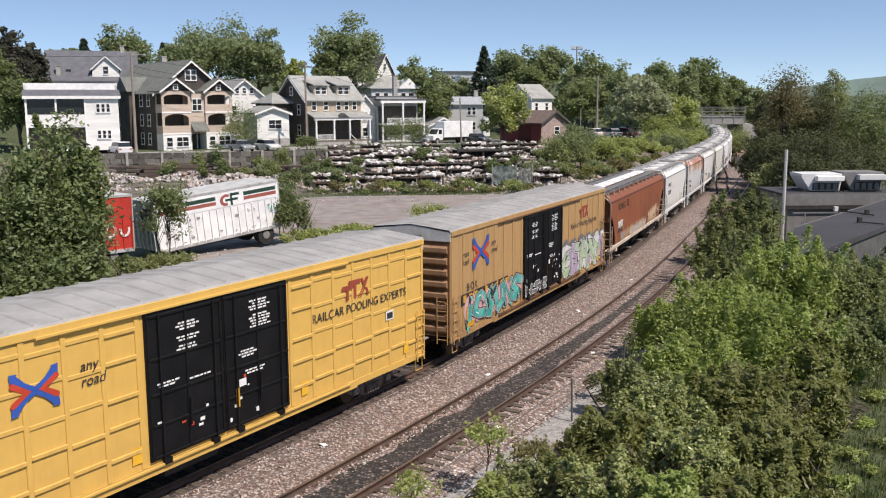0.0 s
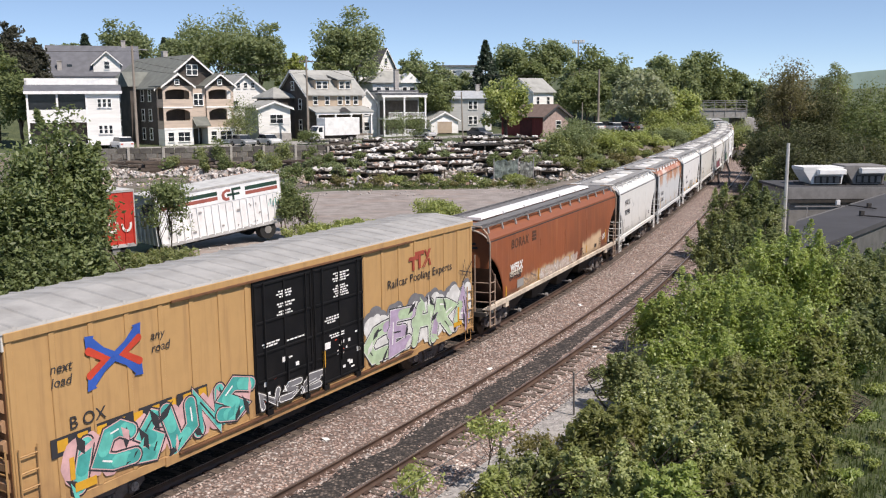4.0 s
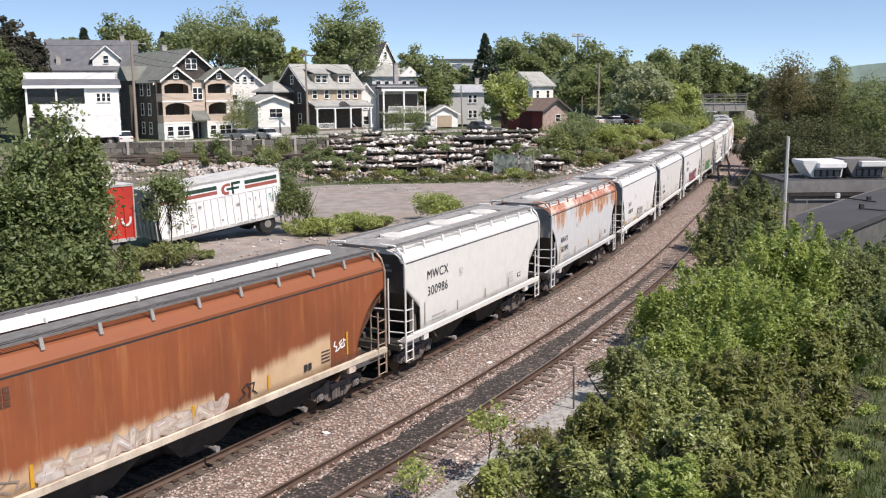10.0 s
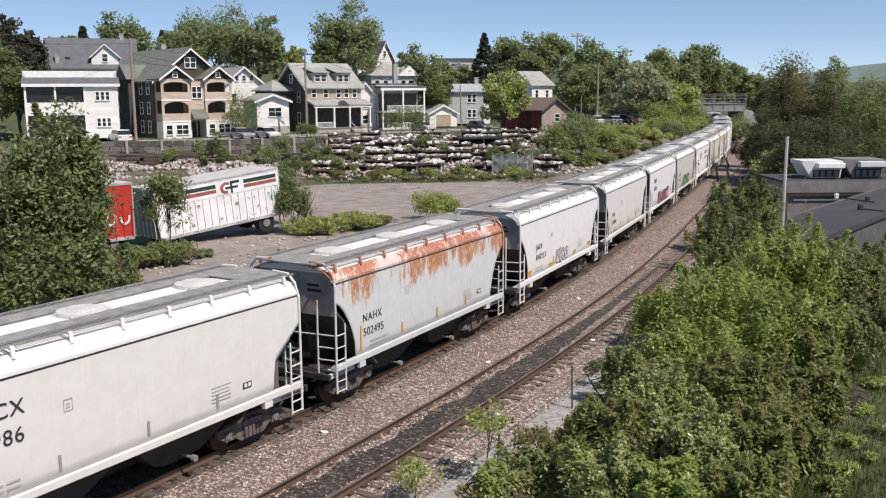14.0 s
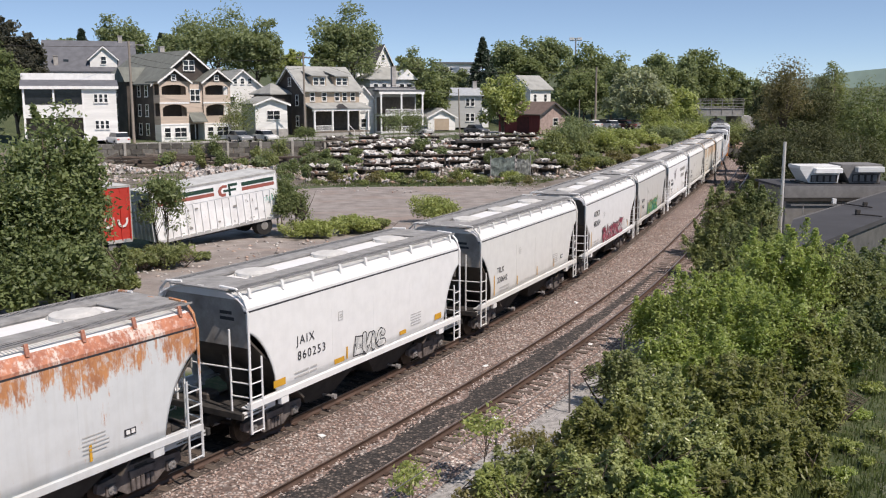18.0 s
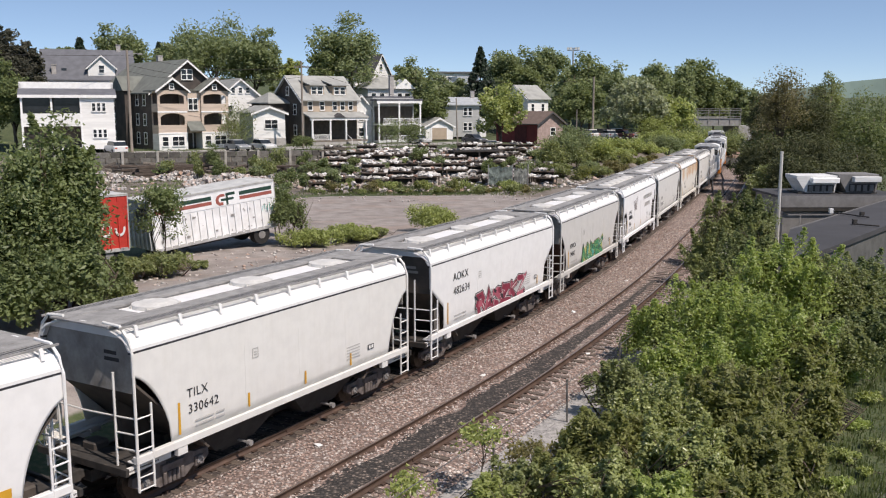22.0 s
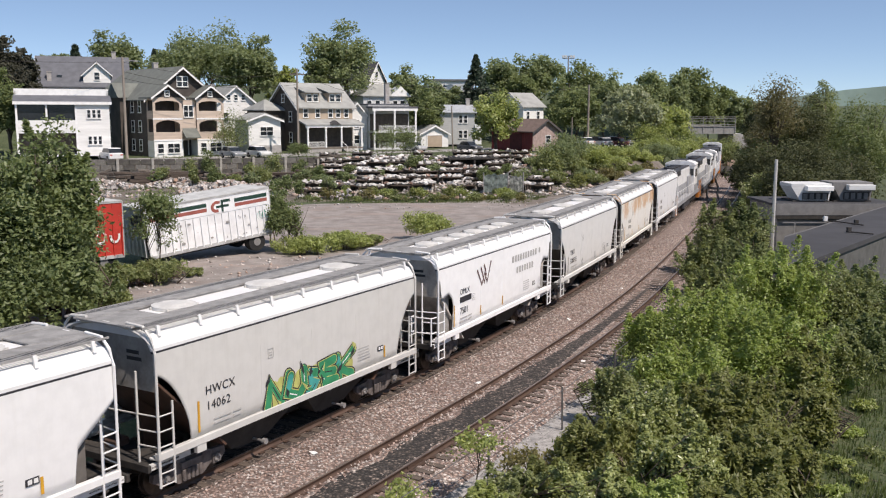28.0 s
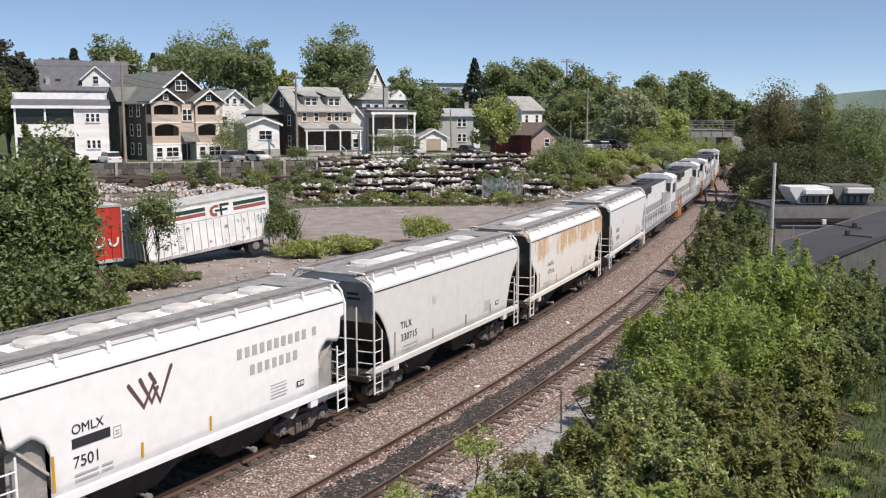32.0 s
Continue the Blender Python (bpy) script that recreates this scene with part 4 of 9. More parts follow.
def door_notes(car, seed, n):
    rng = random.Random(seed)
    y = -1.58 - 0.105
    lines = []
    for x0, z0, rows in ((-1.5, 4.42, 3), (-1.5, 4.08, 2), (-1.5, 3.86, 3), (1.0, 4.5, 4), (1.0, 4.12, 5), (-2.15, 3.1, 2), (-1.1, 3.0, 1), (0.55, 3.25, 3), (0.75, 2.7, 2)):
        for k in range(rows):
            wide, at = (0.42, 0.72, 0.62, 0.5, 0.66)[(k + rows) % 5], x0
            while at < x0 + wide:
                w = rng.uniform(0.06, 0.16)
                lines.append((at + 0.3 - wide / 2, z0 - k * 0.075, w, 0.042))
                at += w + 0.035
    bars(car, "door_notice", lines, M_CHALK, (0, y + 0.035, 0), "white stencilled notices")
    for k in range(n):
        bars(car, "door_sticker", [(rng.uniform(-2.3, 2.1), rng.uniform(1.5, 2.6), rng.uniform(0.05, 0.17), rng.uniform(0.04, 0.15))], M_RED if k % 5 == 0 else M_CHALK, (0, y + 0.035 - 0.0003 * k, 0))
    bars(car, "door_placard", [(0.5, 2.35, 0.26, 0.2)], M_CHALK, (0, y + 0.03, 0), "white placard")
    bars(car, "door_handle_mark", [(0.35, 1.85, 0.12, 0.5)], M_MUSTARD, (0, y - 0.005, 0), "yellow stripe")


def build_boxcars():
    y, over = -1.611, -1.615
    a = boxcar("boxcar", "bright yellow steel boxcar with black plug doors and grey roof", 4.4, M_YELLOW, True, 1)
    crossed_arrows(a, -5.26, 3.84, 1.0, over)
    letters("any\nroad", 0.34, a, on_side(-4.18, 3.94, y), M_INK, lean=0.2)
    letters("next\nload", 0.34, a, on_side(-7.3, 3.94, y), M_INK, lean=0.2)
    pooled_logo(a, 4.93, 3.75, 0.58, M_DULLRED, y)
    letters("RAILCAR POOLING EXPERTS", 0.37, a, on_side(3.53, 3.37, y), M_INK, wide=1.02)
    door_notes(a, 3, 12)
    bars(a, "notice_plate", [(7.2, 2.72, 0.42, 0.3)], M_CHALK, (0, y, 0), "white notice plate")
    bars(a, "notice_plate", [(7.25, 2.76, 0.32, 0.2)], M_INK, (0, y - 0.003, 0))
    bars(a, "reflector", [(x, 1.4, 0.28, 0.4) for x in (-8.6, -2.95, 3.0, 8.2)], M_PATCH, (0, y, 0), "faint yellow reflector patches")
    b = boxcar("boxcar", "weathered yellow boxcar sprayed with graffiti along its side", 25.1, M_TAN, False, 2)
    crossed_arrows(b, -6.86, 4.0, 1.35, over)
    letters("any\nroad", 0.3, b, on_side(-5.84, 4.12, y), M_INK, lean=0.2)
    letters("next\nload", 0.3, b, on_side(-8.5, 4.0, y), M_INK, lean=0.2)
    bars(b, "number_panel", [(-8.6 + 1.15 * k, 2.2, 1.0, 0.42) for k in range(4)], M_INK, (0, y, 0), "dark panels behind the number")
    bars(b, "number_bar", [(-8.45 + 0.5 * k, 2.3, 0.26, 0.26) for k in range(9)], M_MUSTARD, (0, y - 0.003, 0), "orange number bars")
    letters("B OX", 0.4, b, on_side(-8.13, 2.7, y), M_INK)
    pooled_logo(b, 5.1, 3.9, 0.6, M_DULLRED, y)
    letters("Railcar Pooling Experts", 0.4, b, on_side(3.83, 3.53, y), M_INK, wide=1.08)
    door_notes(b, 4, 24)
    graffiti(b, -8.3, -2.75, 1.25, 2.55, (TEAL, AQUA), M_INK, "icsuns", 5, PINK, over, fat=0.36)
    graffiti(b, 2.7, 9.2, 1.15, 2.75, (MINT, LILAC, MINT), M_INK, "cehra", 6, PEARL, over, fat=0.3, puffs=GREY)
    for pts in (((8.55, 3.1), (8.75, 3.75), (8.9, 3.1), (9.05, 3.5), (9.2, 2.95)), ((8.4, 3.4), (9.25, 3.2)), ((8.6, 2.95), (9.3, 3.6))):
        bm = bmesh.new()
        ribbon(bm, pts, 0.04, over - 0.05)
        part("spray_scrawl", bm, M_INK, b, "thin black scrawl")
    graffiti(b, -2.3, 0.3, 1.35, 1.9, (GREY,), M_UNDER, "nse", 7, None, over - 0.06)
    bars(b, "reflector", [(8.3, 1.5, 0.12, 0.55), (-8.2, 1.6, 0.12, 0.5), (8.0, 1.36, 0.6, 0.16), (-8.1, 1.3, 0.55, 0.2)], M_MUSTARD, (0, over - 0.012, 0), "yellow reflector strips")


build_boxcars()
# ---------------------------------------------------------------- covered hoppers
HATCH = None


def hatch_mesh(r=0.6):
    bm = bmesh.new()
    bmesh.ops.create_cone(bm, cap_ends=True, segments=20, radius1=r, radius2=r * 0.97, depth=0.09, matrix=Matrix.Translation((0, 0, 0.045)))
    bmesh.ops.create_cone(bm, cap_ends=True, segments=20, radius1=r * 0.9, radius2=r * 0.55, depth=0.05, matrix=Matrix.Translation((0, 0, 0.115)))
    for k in range(6):
        a = (k + 0.5) * math.tau / 6
        box(bm, r * math.cos(a) - 0.03, r * math.cos(a) + 0.03, r * math.sin(a) - 0.03, r * math.sin(a) + 0.03, 0, 0.07)
    return bm


def cut_height(d, style, reach, z_low, z_high):
    """Lower edge of the side sheet at a distance d from the body's end."""
    if d >= reach:
        return z_low
    q = d / reach
    if style == "round":
        return z_low + (z_high - z_low) * max(0.0, 1 - q ** 1.5) ** (1 / 1.7)
    if style == "corner":
        return float(np.interp(q, (0, 0.18, 0.26, 0.7, 0.97, 1.0), (z_high, z_high - 0.05, 2.85, 3.0, 2.72, 2.5)))
    if q < 0.95:
        return z_high - 0.9 * q / 0.95
    return z_low + (z_high - 0.9 - z_low) * math.sqrt(max(0.0, 1 - ((q - 0.95) / 0.05) ** 2))


def hopper(label, centre, half, paint, roof_paint, sheet, style="bent", sill=None, hatches=3, long_hatch=False, brackets=9, bays=2, tall=0.0, end_paint=None):
    L = half * 2
    axle = 1.9 if long_hatch else 1.5
    walk_paint = M_DARKWALK if long_hatch else M_WALKWAY
    car = car_thing("covered_hopper", label, centre, half - axle)
    z_low, z_seam, z_eave, z_top = 1.5, 3.98 + tall, 4.36 + tall, 4.55 + tall
    z_high = {"round": 3.45, "bent": 3.23, "corner": 3.62}[style]
    reach = {"round": 1.12, "bent": 1.12, "corner": 1.3}[style] + (0.42 if long_hatch else 0.0)
    sill = sill or paint
    lad = M_LADDER if long_hatch else sill
    # side sheets: a lower bellied sheet, and a sloping upper strip above the seam
    for s in (-1, 1):
        bm = bmesh.new()
        xs = [-half + reach * k / 12 for k in range(13)] + [-half + reach + 0.002] + [(-half + reach) + (L - 2 * reach) * k / 14 for k in range(1, 14)]
        xs += [half - reach - 0.002] + [half - reach * k / 12 for k in range(12, -1, -1)]
        outer, inner = [], []
        for x in xs:
            d = half - abs(x)
            zb = cut_height(d, style, reach, z_low, z_high)
            col_o, col_i = [], []
            for k in range(9):
                z = zb + (z_seam - zb) * k / 8
                belly = 1.60 - 0.05 * max(0, (2.0 - z) / 0.7) - 0.015 * max(0, (z - 3.2))
                col_o.append(bm.verts.new((x, s * belly, z)))
                col_i.append(bm.verts.new((x, s * (belly - 0.03), z)))
            outer.append(col_o)
            inner.append(col_i)
        for a, b, c, d in zip(outer, outer[1:], inner, inner[1:]):
            for k in range(8):
                bm.faces.new((a[k], a[k + 1], b[k + 1], b[k]))
                bm.faces.new((c[k], d[k], d[k + 1], c[k + 1]))
            bm.faces.new((a[0], b[0], d[0], c[0]))
        for o, i in ((outer[0], inner[0]), (outer[-1], inner[-1])):
            for k in range(8):
                bm.faces.new((o[k], i[k], i[k + 1], o[k + 1]))
        part("side_sheet", bm, paint, car, smooth=True)
        for q in (-0.36, 0.02, 0.4):
            part("weld_seam", boxes((half * q - 0.012, half * q + 0.012, *sorted((s * 1.55, s * 1.604)), z_low + 0.55, z_seam - 0.6)), paint, car)
        prof = [(1.57, z_seam + 0.045), (1.57, z_seam + 0.12), (1.46, z_eave - 0.1), (1.36, z_eave), (1.30, z_eave), (1.50, z_seam + 0.045)]
        bm = bmesh.new()
        prism(bm, [(s * y, z) for y, z in prof], "x", -half, half)
        part("upper_sheet", bm, roof_paint, car)
        part("seam", boxes((-half, half, *sorted((s * 1.50, s * 1.585)), z_seam - 0.005, z_seam + 0.045)), M_INK, car, "dark seam line")
        part("side_sill", boxes((-half - 0.02, half + 0.02, *sorted((s * 1.50, s * 1.655)), 1.37, 1.56), (-half - 0.02, half + 0.02, *sorted((s * 1.3, s * 1.5)), 1.37, 1.42)), sill, car, bevel=0.015)
        for e in (-1, 1):
            part("end_sill_rail", boxes((*sorted((e * (half + 0.25), e * (half - reach))), *sorted((s * 1.40, s * 1.50)), 1.16, 1.3)), sill, car)
        # running board on brackets
        part("running_board", boxes((-half - 0.1, half + 0.1, *sorted((s * 0.52, s * 1.02)), z_top + 0.0, z_top + 0.04)), walk_paint, car, "grey running board")
        n = int(L / 0.085)
        bm = boxes((-half - 0.1, half + 0.1, *sorted((s * 1.33, s * 1.36)), z_top - 0.01, z_top + 0.04), *[(-half + L * k / n, -half + L * k / n + 0.03, *sorted((s * 1.02, s * 1.33)), z_top, z_top + 0.03) for k in range(n)])
        part("grating", bm, walk_paint, car, "open grating of cross bars")["kind"] = "stuff"
        bm = bmesh.new()
        prism(bm, [(s * 1.40, z_eave - 0.04), (s * 1.46, z_eave - 0.04), (s * 1.40, z_top + 0.02), (s * 1.36, z_top + 0.02)], "x", -0.045, 0.045)
        box(bm, -0.02, 0.02, *sorted((s * 0.95, s * 1.38)), z_top - 0.05, z_top)
        br = done(bm, M_WALKWAY if long_hatch else roof_paint)
        for k in range(brackets):
            put("bracket", br, car, Matrix.Translation((-half + 0.35 + (L - 0.7) * k / (brackets - 1), 0, 0)))
    # roof between the eaves, low ridge
    bm = bmesh.new()
    prism(bm, [(-1.36, z_eave), (-0.85, z_eave + 0.11), (-0.4, z_eave + 0.15), (0.4, z_eave + 0.15), (0.85, z_eave + 0.11), (1.36, z_eave), (1.3, z_eave - 0.06), (-1.3, z_eave - 0.06)], "x", -half + 0.05, half - 0.05)
    part("roof", bm, M_WHITE if roof_paint == M_RUSTTOP else roof_paint, car)
    part("roof_channel", boxes((-half + 0.4, half - 0.4, -0.60, -0.55, z_eave + 0.1, z_eave + 0.24), (-half + 0.4, half - 0.4, 0.55, 0.60, z_eave + 0.1, z_eave + 0.24)), walk_paint, car)
    for e in (-1, 1):
        part("end_board", boxes((*sorted((e * (half - 1.25), e * (half + 0.12))), -1.02, 1.02, z_top - 0.01, z_top + 0.03)), walk_paint, car, "grey grated end board", bevel=0.005)
    if long_hatch:
        n = 6
        for k in range(n):
            x0 = -half + 2.0 + (L - 3.0) * k / n
            bm = bmesh.new()
            prism(bm, [(-0.34, z_top + 0.03), (-0.28, z_top + 0.13), (0.28, z_top + 0.13), (0.34, z_top + 0.03)], "x", x0, x0 + (L - 3.0) / n - 0.06)
            part("hatch_cover", bm, M_WHITE, car, "white trough hatch cover")
            part("hatch_clamp", boxes((x0 - 0.055, x0 - 0.005, -0.4, 0.38, z_top + 0.02, z_top + 0.135)), M_WHITE, car)
    else:
        global HATCH
        HATCH = HATCH or {}
        if (hatches > 3) not in HATCH:
            HATCH[hatches > 3] = done(hatch_mesh(0.46 if hatches > 3 else 0.6), M_HATCH, smooth=False)
        for k in range(hatches):
            x = -half + 2.2 + (L - 4.4) * k / max(1, hatches - 1)
            put("hatch", HATCH[hatches > 3], car, Matrix.Translation((x, 0, z_eave + 0.15)), "round roof hatch")
            put("hatch_hinge", done(boxes((x - 0.06, x + 0.06, 0.38, 0.6, z_eave + 0.15, z_eave + 0.25)), M_WALKWAY), car)
    # ends
    endp = end_paint or sheet
    for e in (-1, 1):
        xe = half - 0.12
        bm = bmesh.new()
        arch = [(1.53 * math.cos(q), z_seam + 0.06 + (z_eave + 0.16 - z_seam - 0.06) * math.sin(q)) for q in (math.pi * k / 12 for k in range(13))]
        prism(bm, [(1.5, 3.0), *arch, (-1.5, 3.0)], "x", *sorted((e * (xe - 0.04), e * xe)))
        end = part("end_sheet", bm, endp, car)
        bm = bmesh.new()
        tube(bm, [(e * (half - 0.02), y, z + 0.03) for y, z in arch], 0.04, 6)
        part("arch_rim", bm, sill, end)
        bars(end, "end_stencil", [(0, 0.16, 0.42, 0.09), (0, 0, 0.5, 0.09)], M_FAINT if endp == M_SHEET else M_INK, (0, 0, 0), "small stencilled figures").matrix_basis = pose(e * (xe + 0.004), -e * 0.75 if e > 0 else -0.55, z_seam - 0.28, 0, 0, 90 if e > 0 else -90)
        bm = bmesh.new()
        a = [(e * xe, -1.5, 3.22), (e * xe, 1.5, 3.22), (e * (half - 2.35), 1.5, 1.0), (e * (half - 2.35), -1.5, 1.0)]
        vs = [bm.verts.new(p) for p in a] + [bm.verts.new((p[0] - e * 0.05, p[1], p[2] + 0.03)) for p in a]
        for f in ((0, 1, 2, 3), (7, 6, 5, 4), (0, 4, 5, 1), (1, 5, 6, 2), (2, 6, 7, 3), (3, 7, 4, 0)):
            bm.faces.new([vs[i] for i in f])
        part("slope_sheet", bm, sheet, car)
        if style != "round":
            for s in (-1, 1):
                bm = bmesh.new()
                xa, xb = half - reach - 0.02, half - reach + (0.9 if style == "corner" else 0.42)
                prism(bm, [(e * xa, 1.4), (e * xb, 1.4), (e * xb, 2.75), (e * xa, 2.95)], "y", *sorted((s * 1.36, s * 1.39)))
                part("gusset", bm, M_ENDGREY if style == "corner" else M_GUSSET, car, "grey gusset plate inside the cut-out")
        # bolster web, end platform
        bm = bmesh.new()
        prism(bm, [(e * (half - 1.9), 1.05), (e * (half - 1.0), 1.05), (e * (half - 0.75), 2.5), (e * (half - 1.9), 1.6)], "y", -0.06, 0.06)
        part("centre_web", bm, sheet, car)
        part("end_platform", boxes((*sorted((e * (half - 0.75), e * (half + 0.28))), -1.5, 1.5, 1.2, 1.26), (*sorted((e * (half + 0.2), e * (half + 0.3))), -1.58, 1.58, 1.16, 1.34)), M_UNDER, car, bevel=0.01)
        part("draft_sill", boxes((*sorted((e * (half - 2.4), e * (half + 0.25))), -0.3, 0.3, 0.78, 1.06)), M_UNDER, car)
        put("coupler", COUPLER, car, pose(e * (half - 0.3), 0, 0, 0, 0, 0 if e > 0 else 180))
        for s in (-1, 1):
            side_x, in_x, out_x = e * (half - 0.02), e * (half - 0.46), e * (half + 0.04)
            bm = bmesh.new()
            tube(bm, [(side_x, s * 1.62, 0.7), (side_x, s * 1.62, z_seam), (side_x, s * 1.5, z_eave - 0.02), (side_x, s * 1.25, z_top + 0.04), (side_x, s * 0.7, z_top + 0.07)], 0.038, 7)
            part("corner_post", bm, lad, car)
            bm = bmesh.new()
            tube(bm, [(in_x, s * 1.64, 0.7), (in_x, s * 1.64, 2.75)], 0.03, 6)
            for z in (0.74, 1.05, 1.7, 2.08, 2.46):
                tube(bm, [(side_x, s * 1.63, z), (in_x, s * 1.65, z)], 0.021, 5)
            part("side_ladder", bm, lad, car)
            bm = bmesh.new()
            tube(bm, [(out_x, s * 1.0, 1.25), (out_x, s * 1.0, 3.5 + tall)], 0.032, 6)
            for z in (1.7, 2.08):
                tube(bm, [(side_x, s * 1.62, z), (out_x, s * 1.0, z)], 0.021, 5)
            tube(bm, [(side_x, s * 1.62, 2.46), (out_x, s * 1.0, 2.46), (out_x + e * 0.03, 0, 2.44)], 0.021, 5)
            part("end_ladder", bm, lad, car)
            part("jacking_pad", boxes((*sorted((e * (half - reach - 0.1), e * (half - reach - 0.42))), *sorted((s * 1.5, s * 1.64)), 1.17, 1.37)), sill, car, bevel=0.01)
    if hatches > 3:
        # brake platform with its guard rails
        bm = bmesh.new()
        for y in (-1.5, -0.7):
            tube(bm, [(-half - 0.3, y, 1.3), (-half - 0.3, y, 2.3)], 0.03, 6)
        for z in (1.75, 2.3):
            tube(bm, [(-half, -1.55, z), (-half - 0.3, -1.5, z), (-half - 0.3, -0.7, z), (-half, -0.7, z)], 0.025, 6)
        part("guard_rail", bm, sill, car)
        part("brake_stand", boxes((-half - 0.22, -half - 0.05, -0.55, -0.3, 1.3, 2.2)), M_UNDER, car, bevel=0.03)
    part("brake_wheel", brake_wheel(), sill, car, m=pose(half + 0.16, -0.5, 2.4, 0, 90, 0))
    part("brake_cylinder", boxes((half - 0.9, half - 0.3, -0.9, -0.2, 1.12, 1.5)), sheet, car, bevel=0.05)
    part("air_reservoir", boxes((-half + 0.3, -half + 0.75, 0.2, 0.7, 1.12, 1.45)), sheet, car, bevel=0.05)
    # hopper bays
    part("centre_sill", boxes((-half + 2, half - 2, -0.32, 0.32, 0.55, 1.2)), M_UNDER, car)
    span = (L - 4.2) / bays
    for k in range(bays):
        xm = -half + 2.1 + span * (k + 0.5)
        bm = bmesh.new()
        top, low = (span * 0.495, 1.32, 1.45), (span * 0.2, 0.9, 0.5)
        a = [bm.verts.new((xm + sx * top[0], sy * top[1], top[2])) for sx, sy in ((-1, -1), (1, -1), (1, 1), (-1, 1))]
        b = [bm.verts.new((xm + sx * low[0], sy * low[1], low[2])) for sx, sy in ((-1, -1), (1, -1), (1, 1), (-1, 1))]
        for i in range(4):
            bm.faces.new((a[i], a[(i + 1) % 4], b[(i + 1) % 4], b[i]))
        bm.faces.new(a[::-1])
        bm.faces.new(b)
        bay = part("hopper_bay", bm, M_BAY, car, "hopper bay with the shade under the car in its colour")
        part("outlet_gate", boxes((xm - 0.5, xm + 0.5, -0.85, 0.85, 0.42, 0.52)), M_UNDER, bay)
        bm = bmesh.new()
        tube(bm, [(xm + 0.1, -1.3, 0.55), (xm + 0.1, 1.3, 0.55)], 0.035, 6)
        tube(bm, [(xm + 0.1, -1.4, 0.55), (xm + 0.1, -1.28, 0.55)], 0.085, 8)
        part("gate_shaft", bm, M_CAP, bay)
    for x in (-half + axle, half - axle):
        truck(car, x)
    return car


def marks(car, top, number, x, z, size, ink=None, wide=1.1):
    ink = ink or M_INK
    letters(top, size, car, on_side(x, z), ink, wide=wide)
    letters(number, size, car, on_side(x + 0.02, z - size * 1.25), ink, wide=wide)


def data_bars(car, half, seed, strips=(0.0, 0.28, 0.55, 0.8), mat=None, block=True, stencil=(3.95, 2.95)):
    """Capacity figures, a boxed stencil and the reflector strips along the sill."""
    rng = random.Random(seed)
    rows = []
    sx, sz = -half + stencil[0], stencil[1]
    for k in range(2):
        rows.append((-half + 1.85, 1.86 - 0.12 * k, 0.62, 0.045))
        rows.append((-half + 2.55, 1.86 - 0.12 * k, 0.3, 0.045))
    for k in range(5):
        rows.append((half - 3.4, 2.25 - 0.09 * k, 0.7 - 0.1 * rng.random(), 0.025))
    bars(car, "capacity_stencil", rows, M_NAME, (0, -1.613, 0), "small grey stencilled figures")
    bars(car, "boxed_stencil", [(sx, sz + 0.25, 0.22, 0.014), (sx, sz, 0.22, 0.014), (sx, sz, 0.014, 0.26), (sx + 0.206, sz, 0.014, 0.26), (sx + 0.06, sz + 0.07, 0.1, 0.03), (sx + 0.06, sz + 0.14, 0.1, 0.03)], M_NAME, (0, -1.613, 0))
    if block:
        bars(car, "notice_plate", [(half - 2.3, 1.95, 0.32, 0.16)], M_INK, (0, -1.613, 0), "black and white notice plate")
        bars(car, "notice_mark", [(half - 2.25, 1.98, 0.1, 0.1), (half - 2.11, 1.98, 0.1, 0.1)], M_CHALK, (0, -1.616, 0))
    x0, x1 = -half + 1.3, half - 1.5
    bars(car, "reflector", [(x0 + (x1 - x0) * f, 1.68, 0.07, 0.8 if f == 0 else 0.38) for f in strips], mat or M_MUSTARD, (0, -1.613, 0), "orange reflector strips")


def nudge(car, dx):
    """Slides the painted marks of a car along its side."""
    for ob in car.children:
        if ob.name.split(".")[0] in ("lettering", "company_name", "monogram_stroke", "painted_out_mark", "spray_halo", "spray_outline", "faint_mark"):
            ob.matrix_basis = Matrix.Translation((dx, 0, 0)) @ ob.matrix_basis


